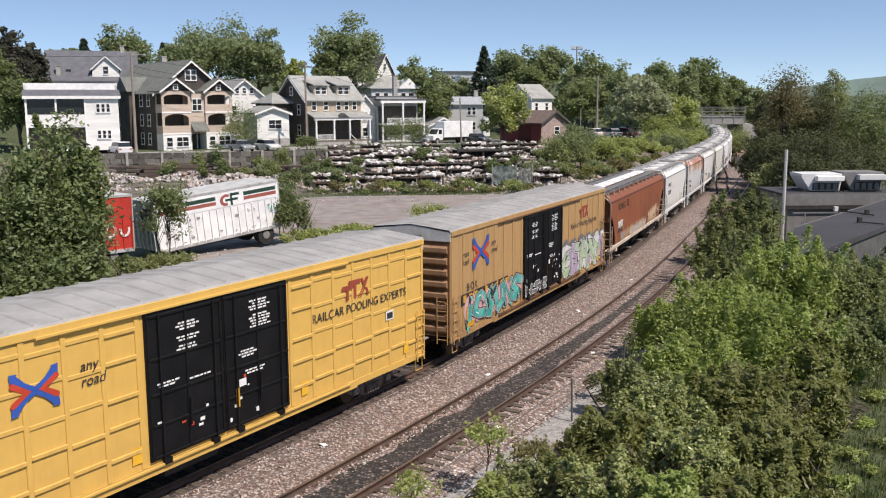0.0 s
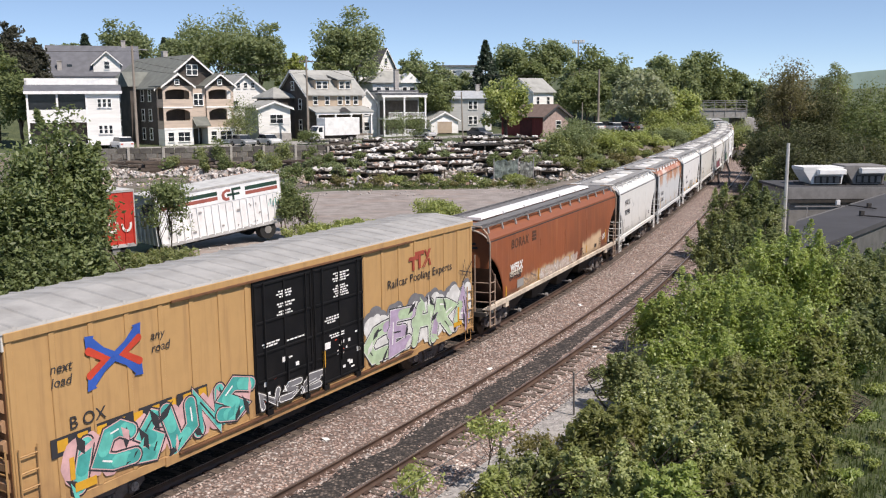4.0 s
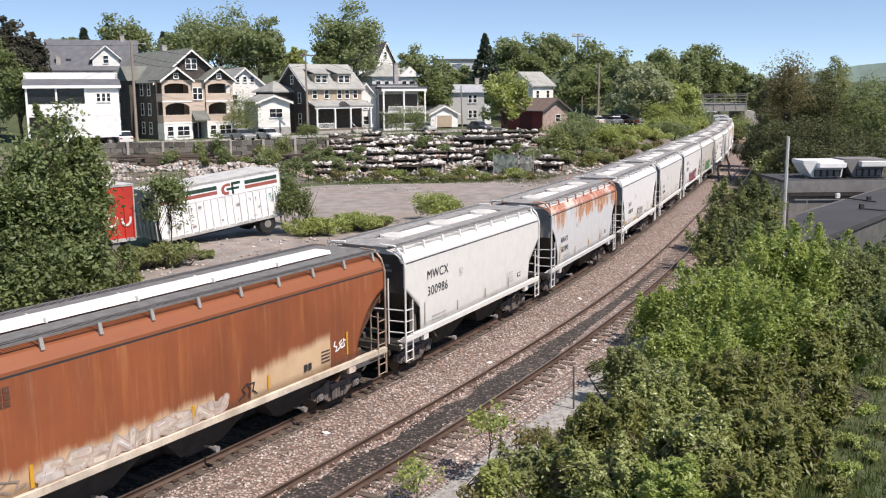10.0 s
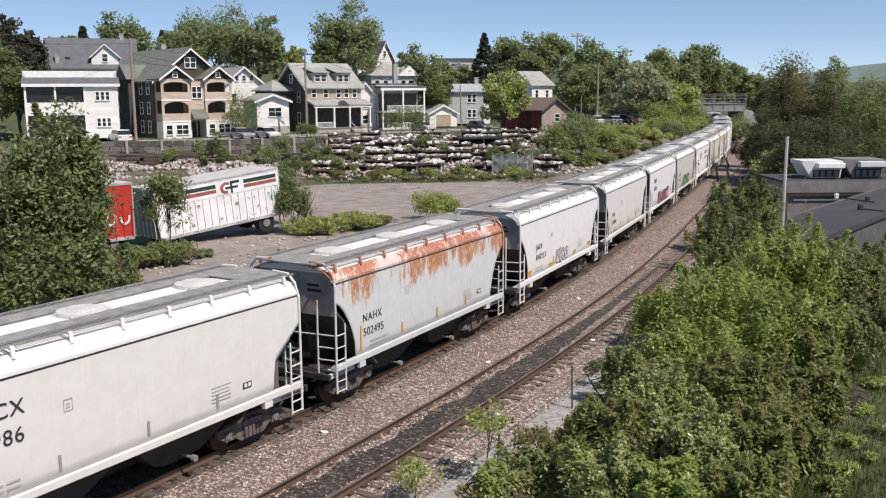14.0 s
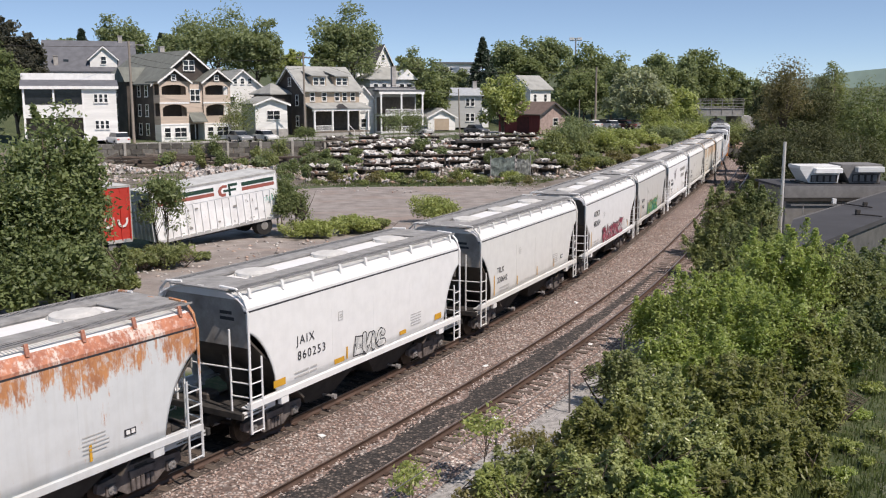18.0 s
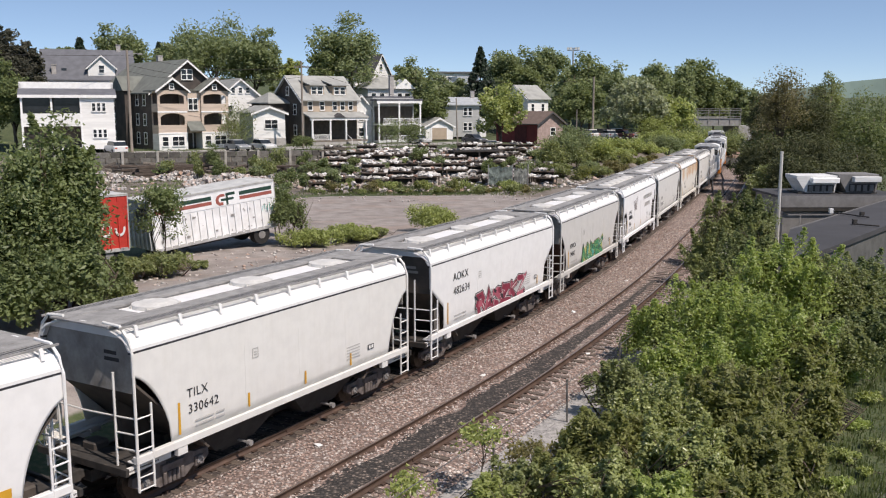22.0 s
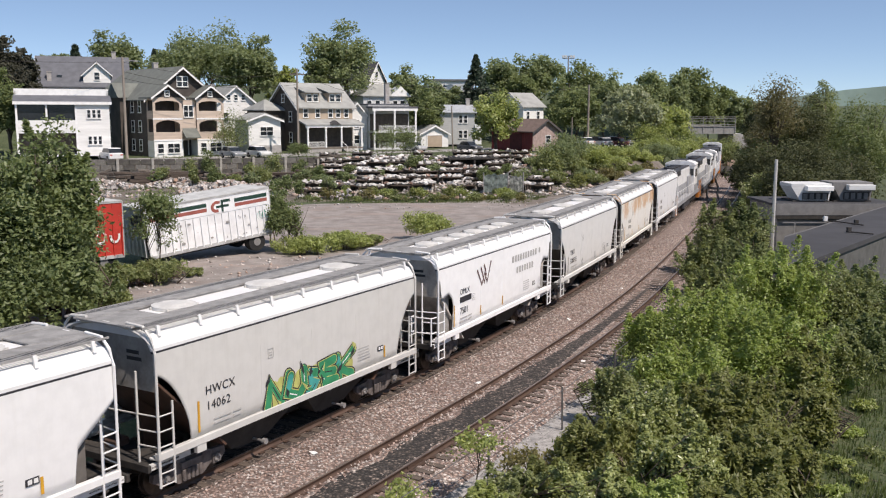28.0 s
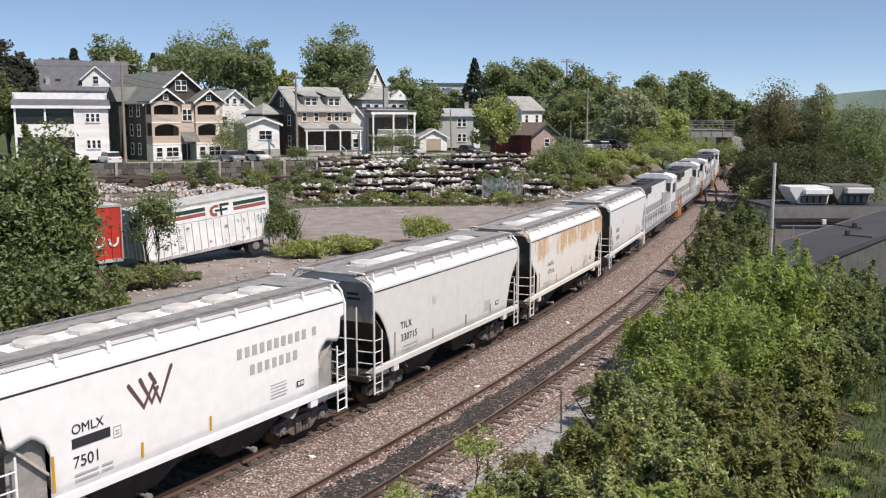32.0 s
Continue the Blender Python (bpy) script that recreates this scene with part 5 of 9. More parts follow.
def build_hoppers():
    c = hopper("long rust-brown covered hopper with a white roof trough", 44.97, 9.05, M_BRONZE, M_BRONZEROOF, M_SHEETBROWN, "round", M_DIRTYSILL, end_paint=M_BRONZEROOF, long_hatch=True, brackets=13, bays=4, tall=0.05)
    letters("WFRX", 0.47, c, on_side(-6.85, 2.5), M_CHALK, wide=1.05, bold=0.014)
    bars(c, "number_patch", [(-6.95, 2.3, 1.42, 0.22)], M_DIRTYSILL, (0, -1.613, 0), "whitewashed patch under the number")
    letters("849508", 0.44, c, on_side(-6.98, 2.16, -1.622), M_INK, wide=1.0)
    letters("BORAX", 0.54, c, on_side(-6.78, 3.46, -1.608), M_BRONZEDARK, "faded_name", "faded dark mineral name", 0.12, 1.16, 0.011)
    bm = bmesh.new()
    for k in range(3):
        for j in range(3):
            box(bm, -4.3 + 0.17 * k, -4.16 + 0.17 * k, -1.608, -1.596, 3.46 + 0.15 * j, 3.58 + 0.15 * j)
    part("grid_logo", bm, M_BRONZEDARK, c)["kind"] = "stuff"
    graffiti(c, -3.35, 2.0, 1.55, 2.02, (ASH, M_DIRTYSILL, DUST), FAWN, "escnhrzau", 21, DUST, -1.616)
    for x0, n in ((-5.35, 5), (2.45, 2)):
        for k in range(n):
            bm = bmesh.new()
            ribbon(bm, [(x0 + 0.34 * k + 0.32 * u, 1.68 + 0.42 * v) for u, v in STROKES[(k * 2 + n) % 6]], 0.045, -1.614 - 0.0012 * (k % 2))
            part("spray_outline", bm, TAUPE if n == 5 else M_INK, c, "thin sprayed scrawl")
    bars(c, "reflector", [(-7.4, 1.62, 0.1, 0.4), (3.55, 1.7, 0.08, 0.4), (-3.55, 1.62, 0.09, 0.5), (0.85, 1.64, 0.09, 0.42), (7.0, 1.8, 0.07, 0.7)], M_MUSTARD, (0, -1.622, 0), "yellow reflector strips")
    bm = bmesh.new()
    for k in range(3):
        ribbon(bm, [(6.42 + 0.15 * k + 0.2 * u, 2.02 + 0.3 * v) for u, v in STROKES[(k + 1) % 6]], 0.05, -1.616 - 0.0012 * (k % 2))
    part("spray_outline", bm, M_CHALK, c, "small white sprayed scrawl")["kind"] = "stuff"
    bars(c, "painted_out_mark", [(-6.1, 1.72, 0.75, 0.34)], M_FAINT, (0, -1.612, 0), "grey painted-out patch")
    bars(c, "notice_mark", [(5.05, 1.78, 0.14, 0.2), (5.23, 1.78, 0.14, 0.2)] + [(5.82, 1.84 + 0.1 * k, 0.4, 0.03) for k in range(4)], M_INK, (0, -1.616, 0))

    c = hopper("white covered hopper with black reporting marks, clean", 60.86, 5.75, M_CREAM, M_WHITE, M_SHEET, "bent")
    marks(c, "MWCX", "300986", -4.38, 3.23, 0.46)
    data_bars(c, 5.75, 1, mat=M_FAINT)
    nudge(c, 0.14)

    c = hopper("white covered hopper streaked with orange rust along its top", 73.85, 5.74, M_RUSTY, M_RUSTTOP, M_SHEET, "round", end_paint=M_ENDGREY)
    marks(c, "NAHX", "502495", -4.6, 2.56, 0.36)
    data_bars(c, 5.74, 2)
    nudge(c, 0.3)

    c = hopper("white covered hopper with a small sprayed tag near the sill", 86.93, 5.7, M_WHITE, M_WHITE, M_SHEET, "round", end_paint=M_ENDGREY)
    marks(c, "JAIX", "860253", -3.9, 2.67, 0.36, wide=1.25)
    data_bars(c, 5.7, 3, (0.35, 0.55), block=False)
    bars(c, "reflector", [(-4.75, 1.7, 0.5, 0.2), (-2.0, 1.66, 0.5, 0.15), (3.9, 1.75, 0.45, 0.2), (1.6, 1.72, 0.4, 0.14)], M_MUSTARD, (0, -1.612, 0), "yellow reflector patches")
    graffiti(c, -1.15, 0.5, 1.64, 2.24, (SILVER, PEARL), M_INK, "euic", 31, PEARL, fat=0.3)
    nudge(c, 0.17)

    c = hopper("cream covered hopper with thin orange strips on its sill", 100.04, 5.74, M_CREAM, M_WHITE, M_SHEET, "round", end_paint=M_ENDGREY)
    marks(c, "TILX", "330642", -4.4, 2.52, 0.32)
    data_bars(c, 5.74, 4)
    nudge(c, 0.26)

    c = hopper("white covered hopper with red and black graffiti", 113.24, 6.0, M_WHITE, M_WHITE, M_SHEET, "bent")
    marks(c, "AOKX", "482634", -4.6, 3.2, 0.42)
    data_bars(c, 6.0, 5, (0.0, 0.95))
    graffiti(c, -2.6, 2.1, 1.42, 2.36, (WINE, WINE, ROSE), M_INK, "rasekz", 41, SILVER, fat=0.34)
    nudge(c, 0.36)

    c = hopper("pale grey covered hopper with green graffiti", 126.05, 5.75, M_PALE, M_WHITE, M_SHEETBROWN, "round", end_paint=M_ENDGREY)
    marks(c, "HWCX", "14062", -4.42, 2.57, 0.32)
    data_bars(c, 5.75, 6, (0.0, 0.95))
    graffiti(c, -2.1, 1.75, 1.44, 2.38, (GREEN, GREEN, AQUA), M_INK, "nusek", 51, GOLD, fat=0.34)
    nudge(c, 0.25)

    c = hopper("clean white covered hopper with a maroon monogram", 139.06, 5.76, M_FRESH, M_FRESH, M_SHEETPALE, "corner", hatches=6, end_paint=M_SHEETPALE)
    for pts in ([(0, 0.8), (0.33, 0.03), (0.56, 0.62), (0.72, 0.05), (1.02, 1.05)], [(0.27, 0.88), (0.52, 0.1), (0.66, 0.5)], [(0.5, 0.98), (0.62, 0.66)]):
        bm = bmesh.new()
        ribbon(bm, [(-2.72 + u * 1.25, 2.85 + v * 0.78) for u, v in pts], 0.1, -1.607)
        part("monogram_stroke", bm, M_MAROON, c, "plain maroon monogram stroke")
    bars(c, "company_name", [(0.78 + 0.29 * k, 3.28, 0.17, 0.27) for k in range(10)] + [(3.85, 3.3, 0.17, 0.24)] + [(1.25 + 0.29 * k, 2.76, 0.17, 0.27) for k in range(7)], M_NAME, (0, -1.612, 0), "grey company name")
    letters("OMLX", 0.3, c, on_side(-4.28, 2.8), M_INK)
    bars(c, "painted_out_mark", [(-4.28, 2.48, 1.0, 0.22)], M_INK, (0, -1.612, 0), "painted-out black bar")
    letters("7501", 0.36, c, on_side(-4.28, 2.05), M_INK)
    data_bars(c, 5.76, 7, (0.0, 0.27, 0.52), stencil=(2.9, 2.4))
    nudge(c, 0.34)

    c = hopper("cream covered hopper with grey reporting marks", 152.05, 5.8, M_CREAM, M_WHITE, M_SHEET, "round", end_paint=M_ENDGREY)
    marks(c, "TILX", "330715", -4.55, 2.5, 0.34, M_INK)
    data_bars(c, 5.8, 8, (0.0, 0.3, 0.6, 0.85), M_FAINT)
    nudge(c, 0.45)

    c = hopper("white covered hopper with yellow-brown stains below its seam", 165.2, 6.0, M_AMBER, M_WHITE, M_SHEET, "bent")
    marks(c, "NAHX", "477316", -4.3, 2.6, 0.3, M_FAINT)
    data_bars(c, 6.0, 9)
    nudge(c, 0.8)

    c = hopper("plain white covered hopper behind the engines", 179.4, 6.0, M_WHITE, M_WHITE, M_SHEET, "round")
    bars(c, "faint_mark", [(-3.6, 2.6, 0.8, 0.25), (-3.6, 2.15, 0.9, 0.25)], M_FAINT, (0, -1.613, 0))
    data_bars(c, 6.0, 10)
    nudge(c, -0.4)


build_hoppers()
# ---------------------------------------------------------------- engines
M_ENGINE = streaked("grey_engine_paint", (0.36, 0.37, 0.39), (0.17, 0.155, 0.14), 0.4)
M_ENGINEWHITE = plain("white_cab_paint", (0.82, 0.82, 0.81), 0.45, vary=0.15)
M_ENGINEROOF = plain("sooty_roof", (0.05, 0.05, 0.055), 0.6, vary=0.35)
M_STEPORANGE = plain("orange_step_paint", (0.62, 0.22, 0.04), 0.5, vary=0.2)
M_CABGLASS = plain("dark_cab_glass", (0.02, 0.025, 0.03), 0.12, vary=0.1, bump=0)


def engine(centre, label, flip):
    car = car_thing("locomotive", label, centre, 6.6, "locomotive", "engines of the train")
    e = -1 if flip else 1
    def bx(x0, x1, *r):
        return (*sorted((e * x0, e * x1)), *r)
    part("frame", boxes(bx(-10.0, 10.0, -1.5, 1.5, 1.15, 1.55)), M_ENGINE, car, bevel=0.03)
    part("long_hood", boxes(bx(-9.0, 4.6, -0.95, 0.95, 1.55, 4.15)), M_ENGINE, car, "pale grey engine hood", bevel=0.06)
    part("hood_top", boxes(bx(-9.0, 4.6, -0.9, 0.9, 4.15, 4.28)), M_ENGINEROOF, car, "sooty black hood top", bevel=0.03)
    part("hood_band", boxes(bx(-8.9, 4.5, -0.97, 0.97, 2.75, 4.1)), M_ENGINEWHITE, car, "white upper hood band")
    part("radiator", boxes(bx(-8.8, -5.2, -1.25, 1.25, 3.8, 4.35)), M_ENGINEROOF, car, "black radiator wings", bevel=0.05)
    part("blower", boxes(bx(2.3, 4.4, -1.15, 1.15, 1.6, 3.3)), M_ENGINE, car, bevel=0.05)
    cab = part("cab", boxes(bx(4.6, 7.2, -1.5, 1.5, 1.55, 4.35)), M_ENGINEWHITE, car, "white cab", bevel=0.06)
    bm = bmesh.new()
    prism(bm, [(-1.55 * math.cos(math.pi * k / 10), 4.28 + 0.42 * math.sin(math.pi * k / 10)) for k in range(11)], "x", *sorted((e * 4.5, e * 7.35)))
    part("cab_roof", bm, M_ENGINEWHITE, cab, "rounded white cab roof")
    part("roof_hatch", boxes(bx(5.2, 6.7, -0.6, 0.6, 4.6, 4.76)), M_ENGINEROOF, cab, "black roof cooler", bevel=0.04)
    part("rear_window", boxes(bx(4.575, 4.6, -1.38, -1.02, 3.2, 3.9), bx(4.575, 4.6, 1.02, 1.38, 3.2, 3.9)), M_CABGLASS, cab)
    for s in (-1, 1):
        part("cab_window", boxes(bx(5.0, 5.75, *sorted((s * 1.5, s * 1.52)), 3.05, 3.85)), M_CABGLASS, cab)
        part("cab_window", boxes(bx(5.95, 6.8, *sorted((s * 1.5, s * 1.52)), 3.05, 3.85)), M_CABGLASS, cab)
        part("cab_stripe", boxes(bx(4.62, 7.18, *sorted((s * 1.5, s * 1.515)), 1.6, 2.3)), M_ENGINE, cab)
        bm = bmesh.new()
        for k in range(12):
            x = e * (-9.6 + k * 1.25)
            tube(bm, [(x, s * 1.47, 1.5), (x, s * 1.47, 2.5)], 0.022, 5)
        tube(bm, [(e * -9.6, s * 1.47, 2.5), (e * 4.15, s * 1.47, 2.5)], 0.022, 5)
        part("handrail", bm, M_ENGINEWHITE, car)
        for x in (-9.7, 9.6):
            part("step_well", boxes(bx(x - 0.32, x + 0.32, *sorted((s * 1.2, s * 1.52)), 0.55, 1.2)), M_STEPORANGE, car, "orange step well")
            bm = bmesh.new()
            tube(bm, [(e * (x - 0.3), s * 1.5, 0.6), (e * (x - 0.3), s * 1.5, 2.4)], 0.03, 5)
            tube(bm, [(e * (x + 0.3), s * 1.5, 0.6), (e * (x + 0.3), s * 1.5, 2.4)], 0.03, 5)
            part("grab_bar", bm, M_STEPORANGE, car)
        for k in range(9):
            part("hood_door", boxes(bx(-4.9 + k * 0.75, -4.25 + k * 0.75, *sorted((s * 0.95, s * 0.98)), 1.75, 2.72)), M_ENGINE, car, bevel=0.01)
    part("nose", boxes(bx(7.2, 8.9, -0.95, 0.95, 1.55, 3.2)), M_ENGINE, car, "low grey nose", bevel=0.08)
    part("nose_stripe", boxes(bx(7.3, 8.91, -0.96, 0.96, 2.55, 3.05)), M_ENGINEWHITE, car)
    for y in (-0.75, 0.75):
        part("windshield", boxes(bx(7.2, 7.23, y - 0.5, y + 0.5, 3.3, 4.05)), M_CABGLASS, cab)
    part("pilot", boxes(bx(9.95, 10.1, -1.45, 1.45, 0.45, 1.3), bx(-10.1, -9.95, -1.45, 1.45, 0.45, 1.3)), M_ENGINE, car, bevel=0.02)
    for x in (-3.6, -1.4, 0.8):
        bm = bmesh.new()
        bmesh.ops.create_cone(bm, cap_ends=True, segments=20, radius1=0.55, radius2=0.55, depth=0.2, matrix=Matrix.Translation((e * x, 0, 4.36)))
        part("roof_fan", bm, M_ENGINEROOF, car)
    part("fuel_tank", boxes(bx(-2.6, 2.6, -1.35, 1.35, 0.45, 1.12)), M_ENGINEROOF, car, bevel=0.12)
    for x in (-6.6, 6.6):
        tr = put("truck", TRUCK["bolster"], car, Matrix.Translation((x, 0, 0)), "grimy three-axle truck")
        for y in (-1.12, 1.12):
            part("side_frame", boxes((-2.2, 2.2, y - 0.08, y + 0.08, 0.6, 0.95), (-2.0, -1.7, y - 0.12, y + 0.12, 0.4, 0.7), (-0.15, 0.15, y - 0.12, y + 0.12, 0.4, 0.7), (1.7, 2.0, y - 0.12, y + 0.12, 0.4, 0.7)), M_UNDER, tr)
        for dx in (-1.7, 0, 1.7):
            AXLES.append(put("wheelset", TRUCK["wheelset"], tr, pose(dx, 0, 0.6)))
    for q in (-1, 1):
        put("coupler", COUPLER, car, pose(q * 9.7, 0, 0, 0, 0, 0 if q > 0 else 180))


for _i, (_c, _fl) in enumerate(((195.9, False), (216.9, False), (237.9, True), (258.9, False))):
    engine(_c, ("grey diesel locomotive with a white cab and orange steps", "grey diesel locomotive with a white upper hood and black roof")[_i % 2], _fl)
# ---------------------------------------------------------------- plants
G_SHRUB = leafy("bright_shrub_leaf", (0.135, 0.185, 0.05), (0.39, 0.465, 0.155), 0.48, 0.36)
G_OLIVE = leafy("olive_leaf", (0.10, 0.125, 0.05), (0.29, 0.325, 0.14), 0.44)
G_DEEP = leafy("deep_green_leaf", (0.095, 0.125, 0.055), (0.215, 0.255, 0.115), 0.4, 0.6)
G_MAPLE = leafy("maple_leaf", (0.135, 0.17, 0.09), (0.26, 0.305, 0.16), 0.42, 0.6)
G_BANK = leafy("dark_maple_leaf", (0.08, 0.112, 0.046), (0.215, 0.262, 0.112), 0.42, 0.5)
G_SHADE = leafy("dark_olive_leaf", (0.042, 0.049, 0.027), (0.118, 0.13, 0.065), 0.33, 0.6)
G_YOUNG = leafy("young_leaf", (0.17, 0.21, 0.065), (0.37, 0.415, 0.15), 0.42)
G_SPRUCE = leafy("spruce_needle", (0.022, 0.036, 0.024), (0.05, 0.075, 0.042), 0.1)
G_PURPLE = leafy("dark_purple_green_leaf", (0.04, 0.042, 0.034), (0.10, 0.10, 0.075), 0.3, 0.7)
G_BRONZE = leafy("bronze_leaf", (0.11, 0.105, 0.05), (0.28, 0.255, 0.115), 0.45)
G_SILVERY = leafy("silvery_leaf", (0.17, 0.2, 0.12), (0.36, 0.39, 0.25), 0.38)
G_PALE = leafy("pale_shiny_leaf", (0.10, 0.13, 0.045), (0.40, 0.44, 0.19), 0.38, 0.27)
G_STAND = leafy("stand_leaf", (0.066, 0.092, 0.036), (0.19, 0.23, 0.092), 0.4, 0.55)
G_DUSK = leafy("dusky_bronze_leaf", (0.08, 0.076, 0.04), (0.21, 0.19, 0.09), 0.4, 0.55)
G_SUMAC = leafy("brownish_olive_leaf", (0.112, 0.122, 0.042), (0.285, 0.308, 0.115), 0.48, 0.45)
G_GRASS = leafy("grass_blade", (0.05, 0.075, 0.026), (0.14, 0.175, 0.065), 0.3)


def leaf_cloud(rng, clumps, per, size, spread, up=0.5, long=1.5):
    """Leaves about clump centres (n, 4: place and radius). Each leaf a bent pair of triangles."""
    c = np.repeat(clumps, per, axis=0)
    n = len(c)
    d = rng.normal(0, 1, (n, 3))
    d /= np.linalg.norm(d, axis=1)[:, None]
    r = rng.random(n) ** 0.5
    p = c[:, :3] + d * (c[:, 3] * r * spread)[:, None] * np.array([1, 1, 0.8])
    nrm = d * 0.45 + rng.normal(0, 0.65, (n, 3)) + np.array([0, 0, up])
    nrm /= np.linalg.norm(nrm, axis=1)[:, None]
    a = np.cross(nrm, rng.normal(0, 1, (n, 3)))
    a /= np.linalg.norm(a, axis=1)[:, None]
    b = np.cross(nrm, a)
    s = size * rng.uniform(0.6, 1.3, n)[:, None]
    fold = nrm * s * 0.18
    v = np.stack([p - a * s * long * 0.5, p + b * s * 0.42 - fold, p + a * s * long * 0.5, p - b * s * 0.42 - fold], 1)
    i = np.arange(n)[:, None] * 4
    f = np.concatenate([i + np.array([0, 1, 2]), i + np.array([0, 2, 3])], 1).reshape(-1, 3)
    return v.reshape(-1, 3), f


def crown_clumps(rng, n, rx, ry, rz, cz, hollow=0.55, squash=1.0):
    """Clump centres filling an uneven egg: (x, y, z, radius)."""
    d = rng.normal(0, 1, (n, 3))
    d /= np.linalg.norm(d, axis=1)[:, None]
    d[:, 2] = np.where(d[:, 2] < -0.55, -d[:, 2] * 0.5, d[:, 2])
    lump = np.array([0.95 + 0.34 * noise.noise((q[0] * 1.7 + rx, q[1] * 1.7 + ry * 3, q[2] * 1.7)) for q in d])
    r = (hollow + (1 - hollow) * rng.random(n)) * lump
    p = d * r[:, None] * np.array([rx, ry, rz]) + np.array([0, 0, cz])
    rad = rng.uniform(0.24, 0.5, n) * (0.55 * min(rx, ry, rz * 1.2) + 0.45 * (rx * ry * rz) ** (1 / 3)) * squash
    return np.c_[p, rad]


def limbs(rng, height, clumps, girth, n_limb, stems=1, bare=0.25, apart=None):
    """Stems and limbs in one mesh; with apart, each limb and further stem goes into that list as a mesh of its own."""
    whole = bm = bmesh.new()
    picks = clumps[rng.permutation(len(clumps))[:n_limb * stems]]
    for k in range(stems):
        off = rng.normal(0, 0.25, 2) * (stems > 1)
        lean = rng.normal(0, 0.05, 2) * height + off * 1.5 * (stems > 1)
        top = height * rng.uniform(0.8, 0.92)
        trunk = [(off[0] + lean[0] * q + 0.03 * height * math.sin(q * 5 + k), off[1] + lean[1] * q, -0.15 + (top + 0.15) * q) for q in (0, 0.2, 0.4, 0.6, 0.8, 1)]
        if apart is not None and k:
            bm = bmesh.new()
            apart.append(bm)
        tube(bm, trunk, [girth * g for g in (1.25, 1.0, 0.85, 0.62, 0.4, 0.15)], 7)
        for c in picks[k * n_limb:(k + 1) * n_limb]:
            q = min(0.9, max(bare, (c[2] / height) * 0.75 - 0.08))
            base = Vector((off[0] + lean[0] * q, off[1] + lean[1] * q, top * q))
            end = Vector(c[:3])
            mid = base.lerp(end, 0.5) + Vector((0, 0, 0.06 * height))
            if apart is not None:
                bm = bmesh.new()
                apart.append(bm)
            tube(bm, [base, mid, end], [girth * 0.42, girth * 0.26, girth * 0.07], 5)
    return whole


def tree(name, label, x, y, height, rx, ry, leaf, n_clump, per, size, seed, cz=0.62, rz=0.4, stems=1, girth=None, category="tree", group="", z=None, hollow=0.55, up=0.5, bark=None, spread=1.3, squash=1.0, shoots=0, long=1.5):
    rng = np.random.default_rng(seed)
    clumps = crown_clumps(rng, n_clump, rx, ry, height * rz, height * cz, hollow, squash)
    if shoots:
        # upright sprays that stand out of the crown
        top = clumps[np.argsort(-clumps[:, 2])[:len(clumps) // 2]]
        pick = top[rng.permutation(len(top))[:shoots]]
        lean = rng.normal(0, 0.22, (len(pick), 2))
        rise = rng.uniform(0.35, 0.95, len(pick))
        for q in (0.3, 0.6, 0.85, 1.0):
            c = pick.copy()
            c[:, :2] += lean * q
            c[:, 2] += rise * q
            c[:, 3] = 0.2 * (1.25 - q)
            clumps = np.concatenate([clumps, c])
    z = float(ground_z(x, y)) if z is None else z
    t = thing(name, label, category, group, pose(x, y, z, 0, 0, seed * 47 % 360))
    apart = [] if name == "sapling" else None
    put("trunk", done(limbs(rng, height, clumps, girth or height * 0.018, min(16, n_clump // 3), stems, apart=apart), bark or M_BARK, smooth=True), t)
    for bm in apart or ():
        put("branch", done(bm, bark or M_BARK, smooth=True), t)
    v, f = leaf_cloud(rng, clumps, per, size, spread, up, long)
    low = v[:, 2] < 0.05
    v[low, 2] = 0.05 + rng.random(low.sum()) * 0.1
    put("crown", fast_mesh(v, f, leaf), t)
    return t


def conifer(name, label, x, y, height, r, leaf, seed, group="", z=None):
    rng = np.random.default_rng(seed)
    t = thing(name, label, "tree", group, pose(x, y, float(ground_z(x, y)) if z is None else z))
    bm = bmesh.new()
    tube(bm, [(0, 0, -0.1), (0, 0, height * 0.95)], [height * 0.02, 0.02], 6)
    part("trunk", bm, M_BARK, t)
    n = 220
    q = rng.random(n) ** 0.7
    a = rng.random(n) * 6.28
    rr = r * (1 - q) * rng.uniform(0.5, 1.05, n) + 0.1
    c = np.c_[rr * np.cos(a), rr * np.sin(a), height * (0.12 + 0.88 * q) - rr * 0.25, 0.25 + 0.16 * r * (1 - q)]
    v, f = leaf_cloud(rng, c, 45, 0.28, 1.2, 0.1, 2.4)
    put("crown", fast_mesh(v, f, leaf), t)


def at_px(px, py, d):
    """A place d metres ahead in the line of a point of the picture (of the middle of the clip)."""
    u, v = (px - 784) / 1626.0, -(py - 441) / 1626.0
    m = pose(0, 0, 0, 80.33, 0.38, -0.07).to_3x3()
    w = m @ Vector((u, v, -1))
    w = w * (d / w.y)
    return w.x, w.y, w.z + EYE_Z


def crown_at(name, label, px, py_top, half_px, d, base, leaf, n_clump, per, size, seed, **kw):
    """A tree whose top and half width show at the given points, d metres ahead, standing at base metres."""
    x, y, top = at_px(px, py_top, d)
    r = half_px * d / 1626.0 * 1.1
    base = float(ground_z(x, y)) if base is None else base
    if top - base < 0.35:
        return
    tree(name, label, x, y, (top - base) * 0.97, r, r * kw.pop("deep", 0.9), leaf, n_clump, per, size, seed, z=base, **kw)


